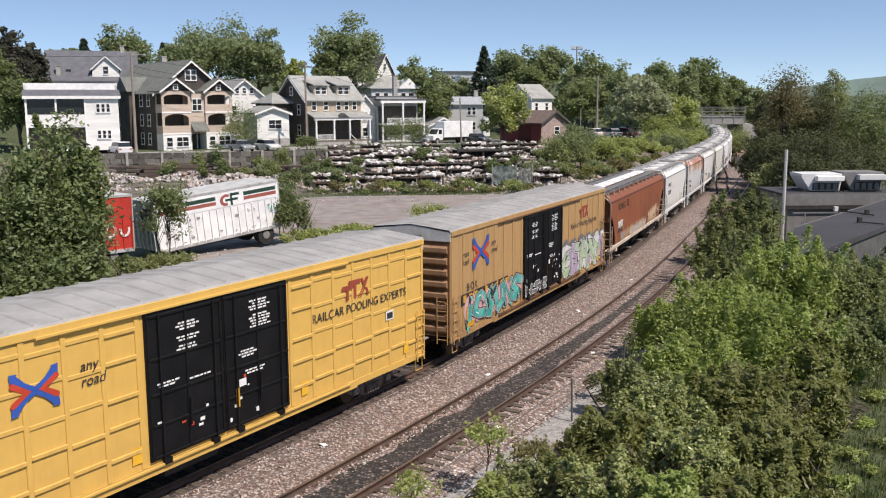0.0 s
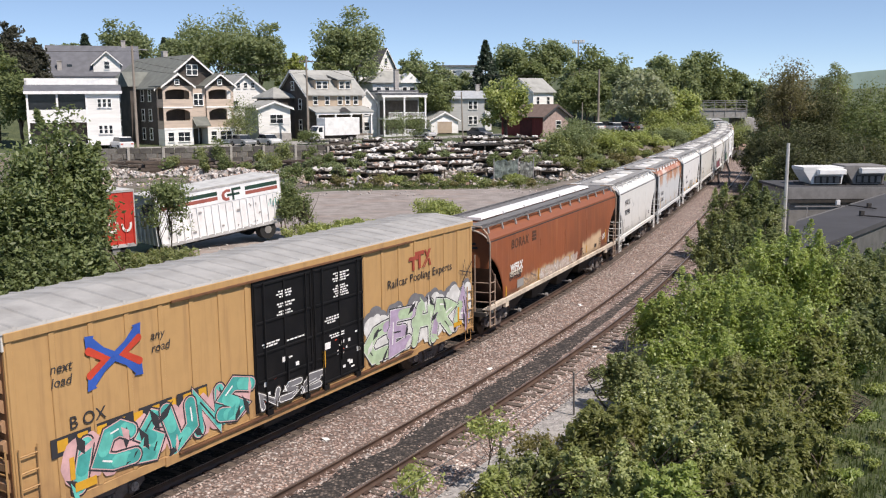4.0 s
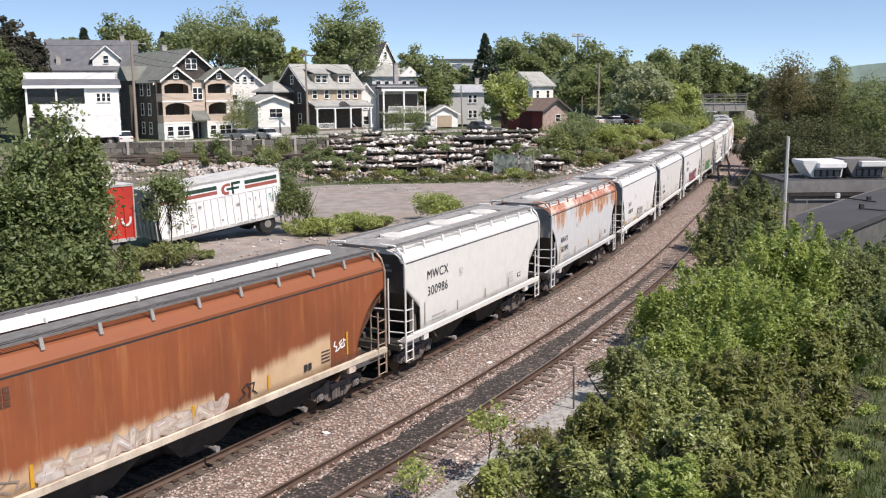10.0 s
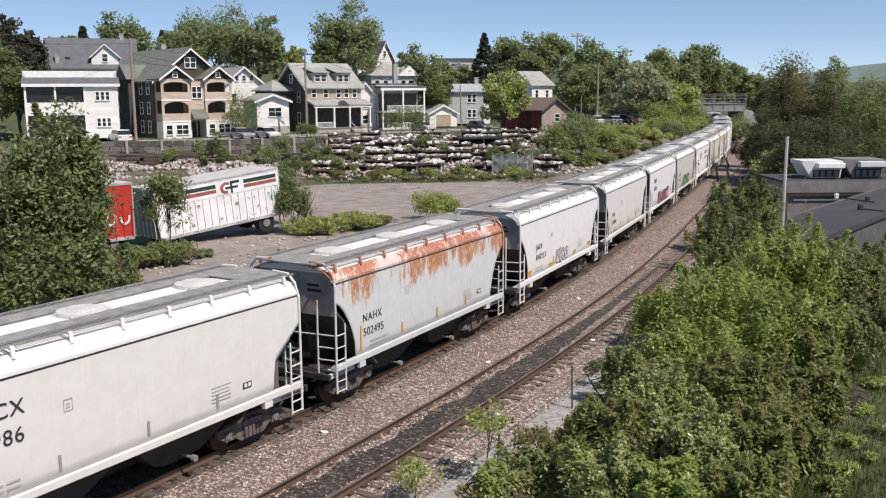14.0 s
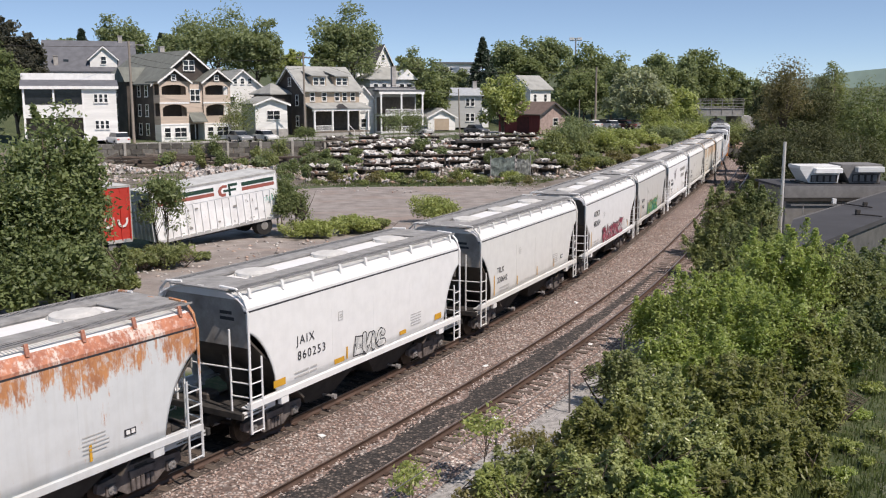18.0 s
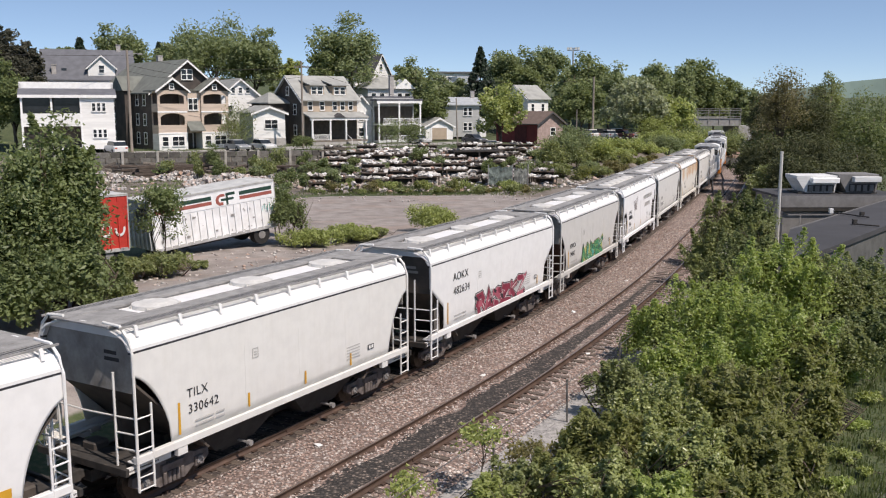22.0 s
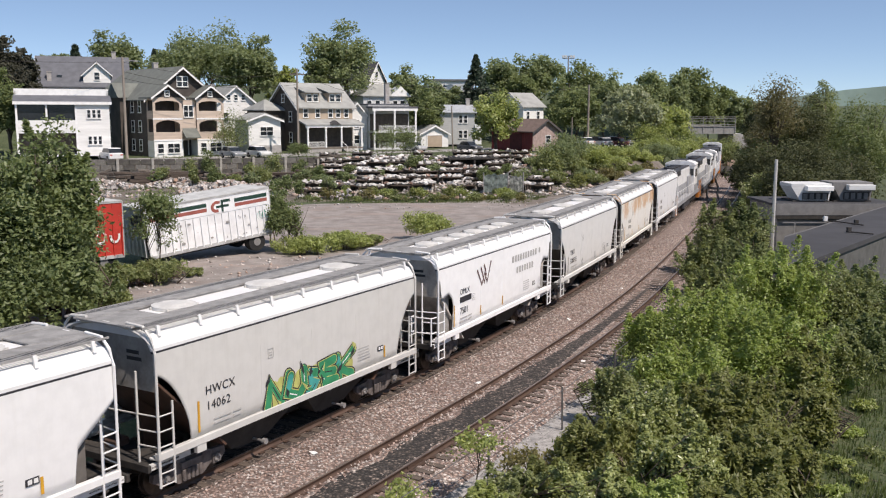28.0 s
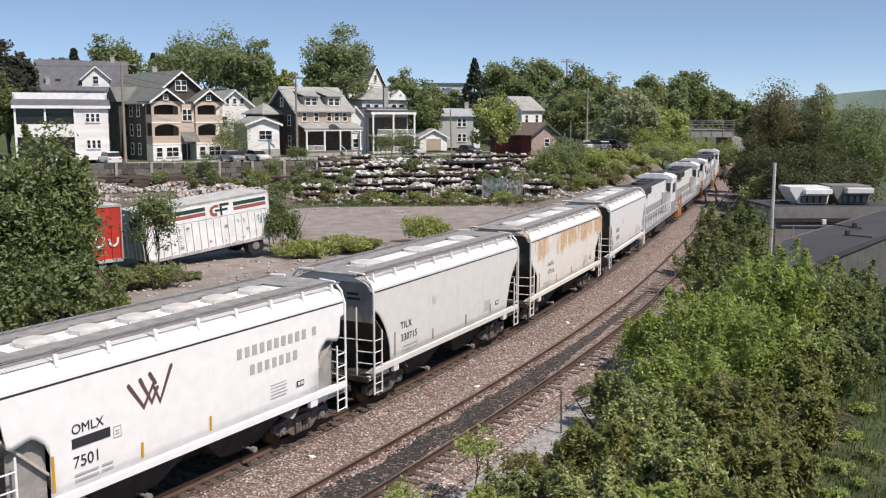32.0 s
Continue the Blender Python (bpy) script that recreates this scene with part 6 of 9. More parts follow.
def build_near_shrubs():
    # thicket between the side track and the flat roof
    rows = [(1175, 540, 62, 34.0, G_SHRUB, 70), (1280, 472, 105, 32.5, G_SHRUB, 110), (1235, 585, 105, 28.5, G_SHRUB, 95), (1375, 520, 105, 29.5, G_SHRUB, 95), (1480, 430, 100, 37.0, G_OLIVE, 90),
            (1565, 442, 90, 37.5, G_BANK, 85), (1425, 405, 66, 36.0, G_SHRUB, 66), (1540, 500, 70, 36.5, G_OLIVE, 70), (1165, 690, 95, 24.0, G_PALE, 95), (1320, 660, 100, 24.5, G_SUMAC, 85), (1070, 750, 75, 23.0, G_SUMAC, 64), (1380, 408, 80, 36.0, G_SHRUB, 80),
            (1445, 590, 52, 28.5, G_SUMAC, 54), (1230, 765, 86, 20.8, G_PALE, 70), (1095, 840, 85, 19.8, G_PALE, 62), (1345, 770, 76, 21.2, G_SUMAC, 56), (985, 830, 50, 20.9, G_SUMAC, 26), (1500, 560, 62, 31.5, G_OLIVE, 60), (1560, 545, 60, 34.0, G_BANK, 60), (1450, 680, 46, 26.0, G_SUMAC, 44), (1425, 780, 46, 22.5, G_SUMAC, 40), (1475, 720, 22, 27.0, G_BRONZE, 16), (925, 850, 44, 20.8, G_OLIVE, 18), (880, 872, 36, 20.2, G_YOUNG, 14),
            (1190, 860, 90, 18.8, G_SHRUB, 66), (1320, 852, 76, 18.9, G_SUMAC, 56), (1110, 650, 44, 27.5, G_OLIVE, 40)]
    for i, (px, py, hp, d, leaf, n) in enumerate(rows):
        narrow = leaf is G_SUMAC
        label = "straggling olive-brown shrub with narrow leaves in the thicket" if narrow else "dense leafy shrub of the thicket beside the side track"
        crown_at("shrub", label, px, py, hp, d, -0.12, leaf, int(n * (1.7 if narrow else 1.95)), 66, 0.078, 100 + i, squash=0.62 if narrow else 0.58, spread=1.9, shoots=60 if narrow else 48, long=2.3 if narrow else 1.6, cz=0.5, rz=0.5, stems=6 if narrow else 4, girth=0.035, category="shrub", group="thicket by the track", hollow=0.3, up=0.95)
    rows = [(1285, 325, 40, 54.0, G_OLIVE, 60), (1345, 312, 45, 54.0, G_DEEP, 60), (1255, 395, 34, 48.0, G_OLIVE, 50), (1330, 390, 60, 46.0, G_DEEP, 70), (1290, 440, 50, 43.0, G_OLIVE, 60), (1365, 360, 30, 50.0, G_OLIVE, 40)]
    for i, (px, py, hp, d, leaf, n) in enumerate(rows):
        crown_at("shrub", "upright grey-green shrub beside the rails", px, py, hp, d, -0.12, leaf, int(n * 1.8), 75, 0.1, 130 + i, squash=0.75, shoots=24, cz=0.5, rz=0.5, stems=5, girth=0.04, category="shrub", group="thicket by the track", hollow=0.3, up=0.9)
    # low weeds on the grass clearing
    for i, (px, py, h, r, leaf) in enumerate(((1520, 655, 0.5, 0.5, G_SHRUB), (1552, 690, 0.4, 0.45, G_YOUNG), (1528, 735, 0.35, 0.4, G_SHRUB), (1500, 790, 0.4, 0.4, G_YOUNG), (1560, 770, 0.3, 0.4, G_OLIVE), (1492, 845, 0.45, 0.35, G_SHRUB), (1470, 875, 0.5, 0.4, G_SUMAC), (1540, 815, 0.22, 0.3, G_YOUNG))):
        _, y1, z1 = at_px(px, py, 1.0)
        x, y, _ = at_px(px, py, (EYE_Z + 0.12) / (EYE_Z - z1))
        tree("weed_clump", "low green clump of weeds on the grass clearing", x, y, h, r, r, leaf, 16, 40, 0.07, 840 + i, cz=0.45, rz=0.45, stems=3, girth=0.01, category="weeds", group="weeds on the clearing", z=-0.12, hollow=0.2, spread=1.7, long=2.0)
    # thin saplings at the fence
    crown_at("sapling", "thin young sapling growing along the wire fence", 868, 705, 44, 22.0, -0.2, G_YOUNG, 22, 18, 0.095, 150, cz=0.7, rz=0.27, girth=0.022, category="sapling")
    crown_at("sapling", "thin young sapling growing along the wire fence", 740, 808, 46, 20.4, -0.2, G_YOUNG, 18, 20, 0.10, 151, cz=0.62, rz=0.35, girth=0.022, category="sapling")
    crown_at("sapling", "bronze-leaved sapling growing along the wire fence", 955, 750, 50, 23.0, -0.2, G_BRONZE, 24, 28, 0.085, 152, cz=0.56, rz=0.4, girth=0.022, category="sapling")
    crown_at("sapling", "dark little sapling growing along the wire fence", 1068, 632, 26, 29.5, -0.2, G_DEEP, 16, 24, 0.085, 153, cz=0.6, rz=0.36, girth=0.02, category="sapling")
    crown_at("sapling", "bronze-leaved sapling growing along the wire fence", 850, 845, 40, 20.2, -0.2, G_BRONZE, 18, 24, 0.085, 154, cz=0.55, rz=0.4, girth=0.02, category="sapling")


def build_left_trees():
    rows = [(88, 203, 92, 33.6, 150, G_BANK), (20, 270, 95, 32.5, 130, G_BANK), (138, 235, 40, 34.0, 60, G_BANK), (102, 315, 56, 33.2, 100, G_BANK), (85, 420, 105, 31.5, 110, G_BANK), (165, 440, 55, 34.0, 70, G_BANK), (5, 480, 75, 30.0, 80, G_BANK), (205, 478, 46, 35.0, 55, G_OLIVE), (270, 500, 40, 36.0, 50, G_OLIVE)]
    for i, (px, py, hp, d, n, leaf) in enumerate(rows):
        crown_at("tree", "leafy green tree on the bank behind the train", px, py, hp, d, None, leaf, int(n * 1.7), 60, 0.13, 160 + i, squash=0.72, shoots=20, cz=0.55, rz=0.47, stems=2, girth=0.09, group="trees on the bank", hollow=0.45, up=0.8)
    rows = [(285, 262, 40, 41.0, 50, G_BANK), (300, 430, 44, 40.5, 60, G_OLIVE), (515, 322, 30, 50.0, 80, G_DEEP), (245, 440, 36, 39.5, 46, G_OLIVE), (350, 445, 30, 42.0, 30, G_OLIVE), (500, 290, 22, 52.5, 40, G_BANK)]
    for i, (px, py, hp, d, n, leaf) in enumerate(rows):
        crown_at("sapling", "young tree standing against the white trailer", px, py, hp, d, None, leaf, n, 75, 0.1, 170 + i, cz=0.58, rz=0.44, stems=2, girth=0.035, category="sapling", hollow=0.3)
    rows = [(780, 340, 46, 55.0, 50, G_YOUNG), (552, 388, 46, 49.5, 50, G_YOUNG), (628, 380, 46, 51.0, 50, G_YOUNG), (668, 382, 26, 52.0, 26, G_OLIVE), (680, 384, 14, 53.0, 16, G_YOUNG), (590, 402, 40, 50.0, 40, G_OLIVE)]
    for i, (px, py, hp, d, n, leaf) in enumerate(rows):
        crown_at("bush", "bright green bush at the edge of the lot", px, py, hp, d, None, leaf, int(n * 1.4), 100, 0.09, 180 + i, cz=0.5, rz=0.5, stems=4, girth=0.02, category="bush", group="bushes by the lot", hollow=0.3)
    # low weeds on the lot before the trailers
    for i, (px, py, hp, d) in enumerate(((400, 455, 26, 41.5), (440, 450, 22, 43.0), (474, 442, 18, 44.5), (360, 472, 30, 40.0), (425, 476, 24, 40.2), (505, 434, 16, 46.5), (330, 486, 28, 38.5), (540, 446, 20, 45.0), (455, 468, 16, 41.5), (385, 442, 18, 43.6))):
        crown_at("weed_clump", "low green clump of weeds on the gravel lot", px, py - 6, hp, d, None, (G_OLIVE, G_YOUNG, G_BANK)[i % 3], 16, 44, 0.085, 760 + i, cz=0.45, rz=0.45, stems=3, girth=0.012, category="weeds", group="weeds on the lot", hollow=0.3, spread=1.6)
    # rank weeds along the foot of the stone yard
    for i in range(22):
        x, y, _ = at_px(575 + i * 17 + (i * 37) % 11, 345, 78.8 + (i % 4) * 0.9)
        tree("weed_clump", "straggling weeds at the foot of the stacked stones", x, y, 0.4 + 0.11 * ((i * 7) % 9), 0.8, 0.6, (G_OLIVE, G_BRONZE, G_SUMAC, G_YOUNG)[i % 4], 14, 44, 0.11, 900 + i, cz=0.45, rz=0.5, stems=3, girth=0.015, category="weeds", group="weeds below the yard", hollow=0.2, spread=1.6, long=2.0)
    # brush on the bare slope between the lot and the rails
    for i, (px, py, d) in enumerate(((1062, 292, 98), (1092, 284, 102), (1118, 278, 106), (1142, 272, 110), (1165, 262, 116), (1040, 300, 94), (1078, 300, 97), (1105, 292, 101))):
        x, y, _ = at_px(px, py, d)
        tree("bush", "low brown-green brush on the bare bank", x, y, 1.1 + 0.2 * (i % 3), 1.2, 1.0, (G_OLIVE, G_BRONZE, G_SUMAC)[i % 3], 26, 60, 0.13, 930 + i, cz=0.45, rz=0.5, stems=4, girth=0.02, category="bush", group="brush on the bare bank", hollow=0.2, spread=1.5, long=1.8)
    # weeds and brush through the stone yard
    rng = random.Random(31)
    spots = [(520, 278, 26, 85), (620, 305, 22, 84), (700, 185, 28, 128), (735, 180, 26, 130), (700, 300, 24, 84), (820, 300, 24, 84), (500, 235, 18, 104), (545, 215, 22, 126), (428, 152, 36, 131), (418, 175, 30, 130), (905, 300, 24, 86), (940, 262, 26, 96), (990, 255, 26, 100), (660, 325, 18, 80), (800, 330, 16, 80), (860, 322, 18, 80), (480, 262, 20, 96), (385, 232, 16, 108)]
    for k in range(36):
        px = rng.uniform(540, 970) if k < 26 else rng.uniform(300, 580)
        d = rng.uniform(79, 87) if k < 5 else rng.uniform(89, 108)
        spots.append((px, 163 + (9.55 - 2.35 - 0.045 * (d - 80) - rng.choice((0.5, 0.7, 0.9, 1.3))) * 1640 / d, rng.uniform(7, 17), d))
    for i, (px, py, hp, d) in enumerate(spots):
        crown_at("bush", "weedy green bush among the stacked stones", px, py, hp, d, None, rng.choice((G_MAPLE, G_OLIVE, G_BANK, G_DEEP)), 26, 66, 0.145, 700 + i, cz=0.5, rz=0.5, stems=3, girth=0.03, category="bush", group="weeds in the yard", hollow=0.3)


build_near_shrubs()
build_left_trees()


def build_far_trees():
    # along the yard and the houses: picture place of the top, half width, distance, leaf
    big = [(618, 5, 62, 172, G_MAPLE), (385, 22, 75, 178, G_MAPLE), (320, 45, 45, 172, G_MAPLE), (455, 35, 45, 176, G_MAPLE), (215, 38, 48, 185, G_MAPLE), (30, 120, 40, 122, G_DEEP), (-20, 60, 40, 125, G_DEEP),
           (105, 62, 28, 190, G_MAPLE), (745, 88, 34, 172, G_MAPLE), (770, 132, 34, 165, G_DEEP), (720, 95, 22, 185, G_MAPLE), (510, 90, 26, 185, G_YOUNG), (575, 78, 26, 166, G_DEEP),
           (900, 75, 38, 232, G_MAPLE), (965, 62, 48, 236, G_MAPLE), (935, 95, 36, 228, G_DEEP), (1055, 76, 46, 200, G_DEEP), (1090, 95, 40, 190, G_MAPLE), (1020, 105, 36, 195, G_MAPLE), (1040, 130, 44, 180, G_DEEP),
           (1155, 92, 42, 205, G_MAPLE), (1235, 78, 44, 235, G_DEEP), (1195, 100, 42, 215, G_MAPLE), (1275, 110, 40, 245, G_DEEP), (1300, 128, 38, 255, G_MAPLE), (1120, 118, 40, 165, G_SILVERY), (1150, 128, 44, 150, G_SILVERY), (1205, 150, 38, 160, G_YOUNG), (1180, 175, 30, 150, G_YOUNG),
           (893, 128, 40, 118, G_YOUNG), (800, 118, 32, 186, G_MAPLE), (1330, 140, 30, 240, G_MAPLE)]
    for i, (px, py, hp, d, leaf) in enumerate(big):
        n = 90 if hp > 40 else 60
        crown_at("tree", "broad leafy tree among the houses" if px < 1000 else "broad leafy tree along the embankment", px, py - 8, hp * 1.03, d, None, leaf, int(n * 1.2), 90, 0.0024 * d, 200 + i, cz=0.56, rz=0.48, girth=0.22, group="trees round the houses", hollow=0.35, spread=0.92, up=0.8, squash=0.9)
    for px, py, r, sd in ((858, 62, 5.4, 300), (147, 50, 3.6, 301), (288, 58, 3.4, 302), (-30, 30, 5.0, 303)):
        x, y, top = at_px(px, py, 180)
        conifer("spruce", "dark pointed spruce tree behind the houses", x, y, top - float(ground_z(x, y)), r, G_SPRUCE, sd)
    for i, (px, py, hp, d) in enumerate(((8, 22, 36, 148), (56, 52, 27, 150), (30, 66, 34, 146), (-40, 40, 40, 150))):
        crown_at("tree", "dark purple-green tree beside the white flats", px, py, hp, d, None, G_PURPLE, 78, 80, 0.36, 320 + i, cz=0.58, rz=0.44, girth=0.22, group="trees round the houses", hollow=0.3, spread=1.0, up=0.6, squash=0.75)
    # dark stand on the right of the cutting
    right = [(1432, 128, 34, 104, G_SHADE), (1408, 170, 40, 104, G_STAND), (1470, 112, 30, 105, G_SHADE), (1482, 74, 26, 108, G_OLIVE), (1476, 100, 34, 110, G_STAND), (1452, 120, 44, 98, G_SHADE), (1358, 128, 26, 114, G_SHADE), (1375, 150, 34, 108, G_DUSK), (1532, 130, 56, 100, G_STAND), (1575, 134, 54, 96, G_STAND), (1560, 160, 55, 90, G_STAND), (1385, 205, 50, 92, G_SHADE), (1460, 195, 56, 88, G_SHADE), (1535, 225, 56, 84, G_SHADE), (1420, 240, 50, 82, G_SHADE), (1345, 228, 32, 95, G_SHADE), (1500, 255, 56, 80, G_SHADE), (1360, 270, 30, 84, G_OLIVE), (1350, 200, 26, 98, G_STAND)]
    for i, (px, py, hp, d, leaf) in enumerate(right):
        crown_at("tree", "dark dense tree standing beside the rail cutting", px, py, hp, d, 0.0, leaf, 76, 96, 0.17, 240 + i, cz=0.56, rz=0.46, girth=0.2, group="trees beside the cutting", hollow=0.25, spread=1.1, up=0.8)
    crown_at("tree", "tall thin bronze-leaved tree with dark bare limbs showing", 1398, 80, 44, 97, 0.0, G_DUSK, 96, 80, 0.16, 239, cz=0.66, rz=0.35, girth=0.26, group="trees beside the cutting", hollow=0.2, spread=1.25, up=0.6)
    # brush on the bank left of the rails
    bank = [(1030, 235, 26, 102, G_OLIVE), (985, 225, 26, 99, G_OLIVE), (1008, 205, 28, 101, G_MAPLE), (1072, 222, 26, 108, G_YOUNG), (1105, 240, 30, 112, G_YOUNG), (1140, 250, 24, 116, G_OLIVE), (1050, 262, 22, 100, G_MAPLE), (1100, 262, 20, 106, G_OLIVE), (1175, 205, 34, 140, G_YOUNG), (1165, 170, 40, 148, G_YOUNG), (1230, 185, 30, 172, G_MAPLE), (1000, 265, 20, 96, G_OLIVE), (1020, 195, 38, 108, G_MAPLE), (1055, 215, 30, 112, G_MAPLE), (1090, 218, 36, 118, G_YOUNG), (1130, 222, 40, 120, G_YOUNG), (1160, 235, 30, 122, G_YOUNG), (1190, 215, 34, 135, G_MAPLE), (1215, 205, 26, 150, G_YOUNG), (1000, 230, 26, 104, G_OLIVE), (1240, 205, 20, 165, G_YOUNG), (1075, 250, 30, 108, G_OLIVE), (1310, 200, 26, 175, G_OLIVE), (1265, 203, 26, 215, G_YOUNG), (1312, 214, 20, 168, G_OLIVE)]
    for i, (px, py, hp, d, leaf) in enumerate(bank):
        crown_at("bush", "green brush on the railway bank", px, py, hp, d, None if px < 1250 else 0.0, leaf, 48, 85, 0.175, 260 + i, cz=0.5, rz=0.5, stems=3, girth=0.06, category="bush", group="brush on the bank", hollow=0.3)


build_far_trees()


def build_grass():
    """Tufts of long grass on the verges, joined."""
    rng = np.random.default_rng(91)
    pts = []
    for x0, x1, y0, y1, n in ((8.5, 19, 17, 40, 3600), (-12, 16, 77, 86, 1600), (-40, 14, 84, 118, 2600), (2, 10, 20, 44, 1500), (-45, 25, 118, 150, 1200)):
        pts.append(np.stack([rng.uniform(x0, x1, n), rng.uniform(y0, y1, n)], 1))
    p = np.concatenate(pts)
    lat, s = lateral(p[:, 0], p[:, 1])
    p = p[(lat < -10) | (lat > 7.6)]
    lat, s = lateral(p[:, 0], p[:, 1])
    p = p[~((lat > 7.6) & (lat < 9.2) & (rng.random(len(p)) < 0.6))]
    z = ground_z(p[:, 0], p[:, 1])
    n, k = len(p), 9
    b = np.repeat(np.c_[p, z], k, 0) + np.c_[rng.normal(0, 0.13, (n * k, 2)), np.zeros(n * k)]
    h = rng.uniform(0.06, 0.3, n * k)[:, None]
    a = rng.uniform(0, 6.28, n * k)
    side = np.c_[np.cos(a), np.sin(a), np.zeros(n * k)] * 0.022
    tip = b + np.c_[rng.normal(0, 0.1, (n * k, 2)), np.ones(n * k)] * h
    v = np.stack([b - side, b + side, tip], 1).reshape(-1, 3)
    f = np.arange(n * k * 3).reshape(-1, 3)
    tagged(put("grass", fast_mesh(v, f, G_GRASS)), "tufts of long green grass and weeds", "grass", kind="stuff")


build_grass()
# ---------------------------------------------------------------- houses
KEYED = []
W_WHITE = plain("white_siding", (0.84, 0.84, 0.81), 0.6, vary=0.12, scale=0.6, grain=9, stretch=(0.3, 0.3, 4), dirt=(0.45, 0.44, 0.41), dirt_amount=0.25)
W_TRIM = plain("white_trim", (0.87, 0.87, 0.85), 0.5, vary=0.08)
W_BEIGE = plain("beige_front", (0.56, 0.46, 0.375), 0.8, vary=0.15, scale=0.8, grain=8, stretch=(0.4, 0.4, 4))
W_BROWN = plain("brown_shingle", (0.085, 0.072, 0.063), 0.9, vary=0.3, scale=0.8, grain=8, bump=0.3)
W_TANWALL = plain("tan_stucco", (0.46, 0.37, 0.28), 0.85, vary=0.15, scale=0.7)
W_GREYWALL = plain("grey_siding", (0.46, 0.47, 0.46), 0.7, vary=0.12, stretch=(0.3, 0.3, 4))
W_LIGHTGREY = plain("light_grey_siding", (0.66, 0.67, 0.66), 0.7, vary=0.12, stretch=(0.3, 0.3, 4))
W_RED = plain("red_barn_paint", (0.20, 0.028, 0.028), 0.7, vary=0.3, stretch=(4, 4, 0.4))
W_BLOCK = plain("grey_block_wall", (0.42, 0.40, 0.38), 0.9, vary=0.2)
R_GREY = plain("grey_shingle_roof", (0.125, 0.13, 0.145), 0.85, vary=0.18, scale=1.0, grain=12, bump=0.3)
R_GREEN = plain("green_grey_shingle_roof", (0.165, 0.175, 0.155), 0.85, vary=0.2, scale=1.0, grain=12, bump=0.3)
R_PALE = plain("pale_shingle_roof", (0.33, 0.335, 0.315), 0.85, vary=0.18, scale=0.8, grain=12, bump=0.3)
R_DARK = plain("dark_shingle_roof", (0.07, 0.068, 0.07), 0.85, vary=0.2, bump=0.3)
R_BROWN = plain("brown_shingle_roof", (0.16, 0.115, 0.095), 0.85, vary=0.2, bump=0.3)
R_METAL = plain("pale_metal_roof", (0.52, 0.54, 0.55), 0.45, 0.3, vary=0.12)
M_GLASS = plain("window_glass", (0.025, 0.03, 0.035), 0.08, vary=0.2, bump=0)
# stands in for the shade inside porches; also colours dark wood
M_SHADE = plain("shade_and_dark_wood", (0.10, 0.085, 0.07), 0.9, vary=0.3)
M_WOOD = plain("weathered_wood", (0.21, 0.18, 0.15), 0.9, vary=0.3, stretch=(4, 4, 0.5), bump=0.3)
M_CONCRETE = plain("old_concrete", (0.40, 0.385, 0.36), 0.9, vary=0.25, bump=0.25, dirt=(0.20, 0.19, 0.17))


def site(px, d, base, turn):
    x, y, _ = at_px(px, 240, d)
    return pose(x, y, base, 0, 0, turn)


def win(parent, x, z, w, h, y=0.0, face="front", trim=None, bars_n=1):
    """A window with frame, sill and pane. On the front y is the wall's plane; on a side x is the plane and y the place along it."""
    trim = trim or W_TRIM
    bm = bmesh.new()
    t = 0.09
    def bx(u0, u1, z0, z1, o0, o1):
        if face == "front":
            box(bm, u0, u1, y - o1, y - o0, z0, z1)
        elif face == "left":
            box(bm, x - o1, x - o0, u0, u1, z0, z1)
        else:
            box(bm, x + o0, x + o1, u0, u1, z0, z1)
    c = x if face == "front" else y
    bx(c - w / 2 - t, c - w / 2, z - t, z + h + t, -0.05, 0.07)
    bx(c + w / 2, c + w / 2 + t, z - t, z + h + t, -0.05, 0.07)
    bx(c - w / 2, c + w / 2, z + h, z + h + t, -0.05, 0.07)
    bx(c - w / 2, c + w / 2, z + h * 0.48, z + h * 0.54, -0.02, 0.055)
    for k in range(1, bars_n):
        bx(c - w / 2 + w * k / bars_n - 0.035, c - w / 2 + w * k / bars_n + 0.035, z, z + h, -0.02, 0.055)
    fr = part("window", bm, trim, parent)
    bm = bmesh.new()
    bx(c - w / 2, c + w / 2, z, z + h, -0.02, 0.03)
    part("pane", bm, M_GLASS, fr)
    bm = bmesh.new()
    bx(c - w / 2 - t, c + w / 2 + t, z - t - 0.05, z - t * 0.2, -0.05, 0.14)
    part("sill", bm, trim, fr)
    return fr


def walls(parent, W, D, H, mat, name="wall", x0=0.0, y0=0.0, z0=0.0, gable=None, ridge=0.0):
    """A body of walls; gable 'y': the gable faces the front; 'x': gables on the sides."""
    bm = bmesh.new()
    if gable == "y":
        prism(bm, [(x0 - W / 2, z0), (x0 + W / 2, z0), (x0 + W / 2, z0 + H), (x0, z0 + H + ridge), (x0 - W / 2, z0 + H)], "y", y0, y0 + D)
    elif gable == "x":
        prism(bm, [(y0, z0), (y0 + D, z0), (y0 + D, z0 + H), (y0 + D / 2, z0 + H + ridge), (y0, z0 + H)], "x", x0 - W / 2, x0 + W / 2)
    else:
        box(bm, x0 - W / 2, x0 + W / 2, y0, y0 + D, z0, z0 + H)
    return part(name, bm, mat, parent)


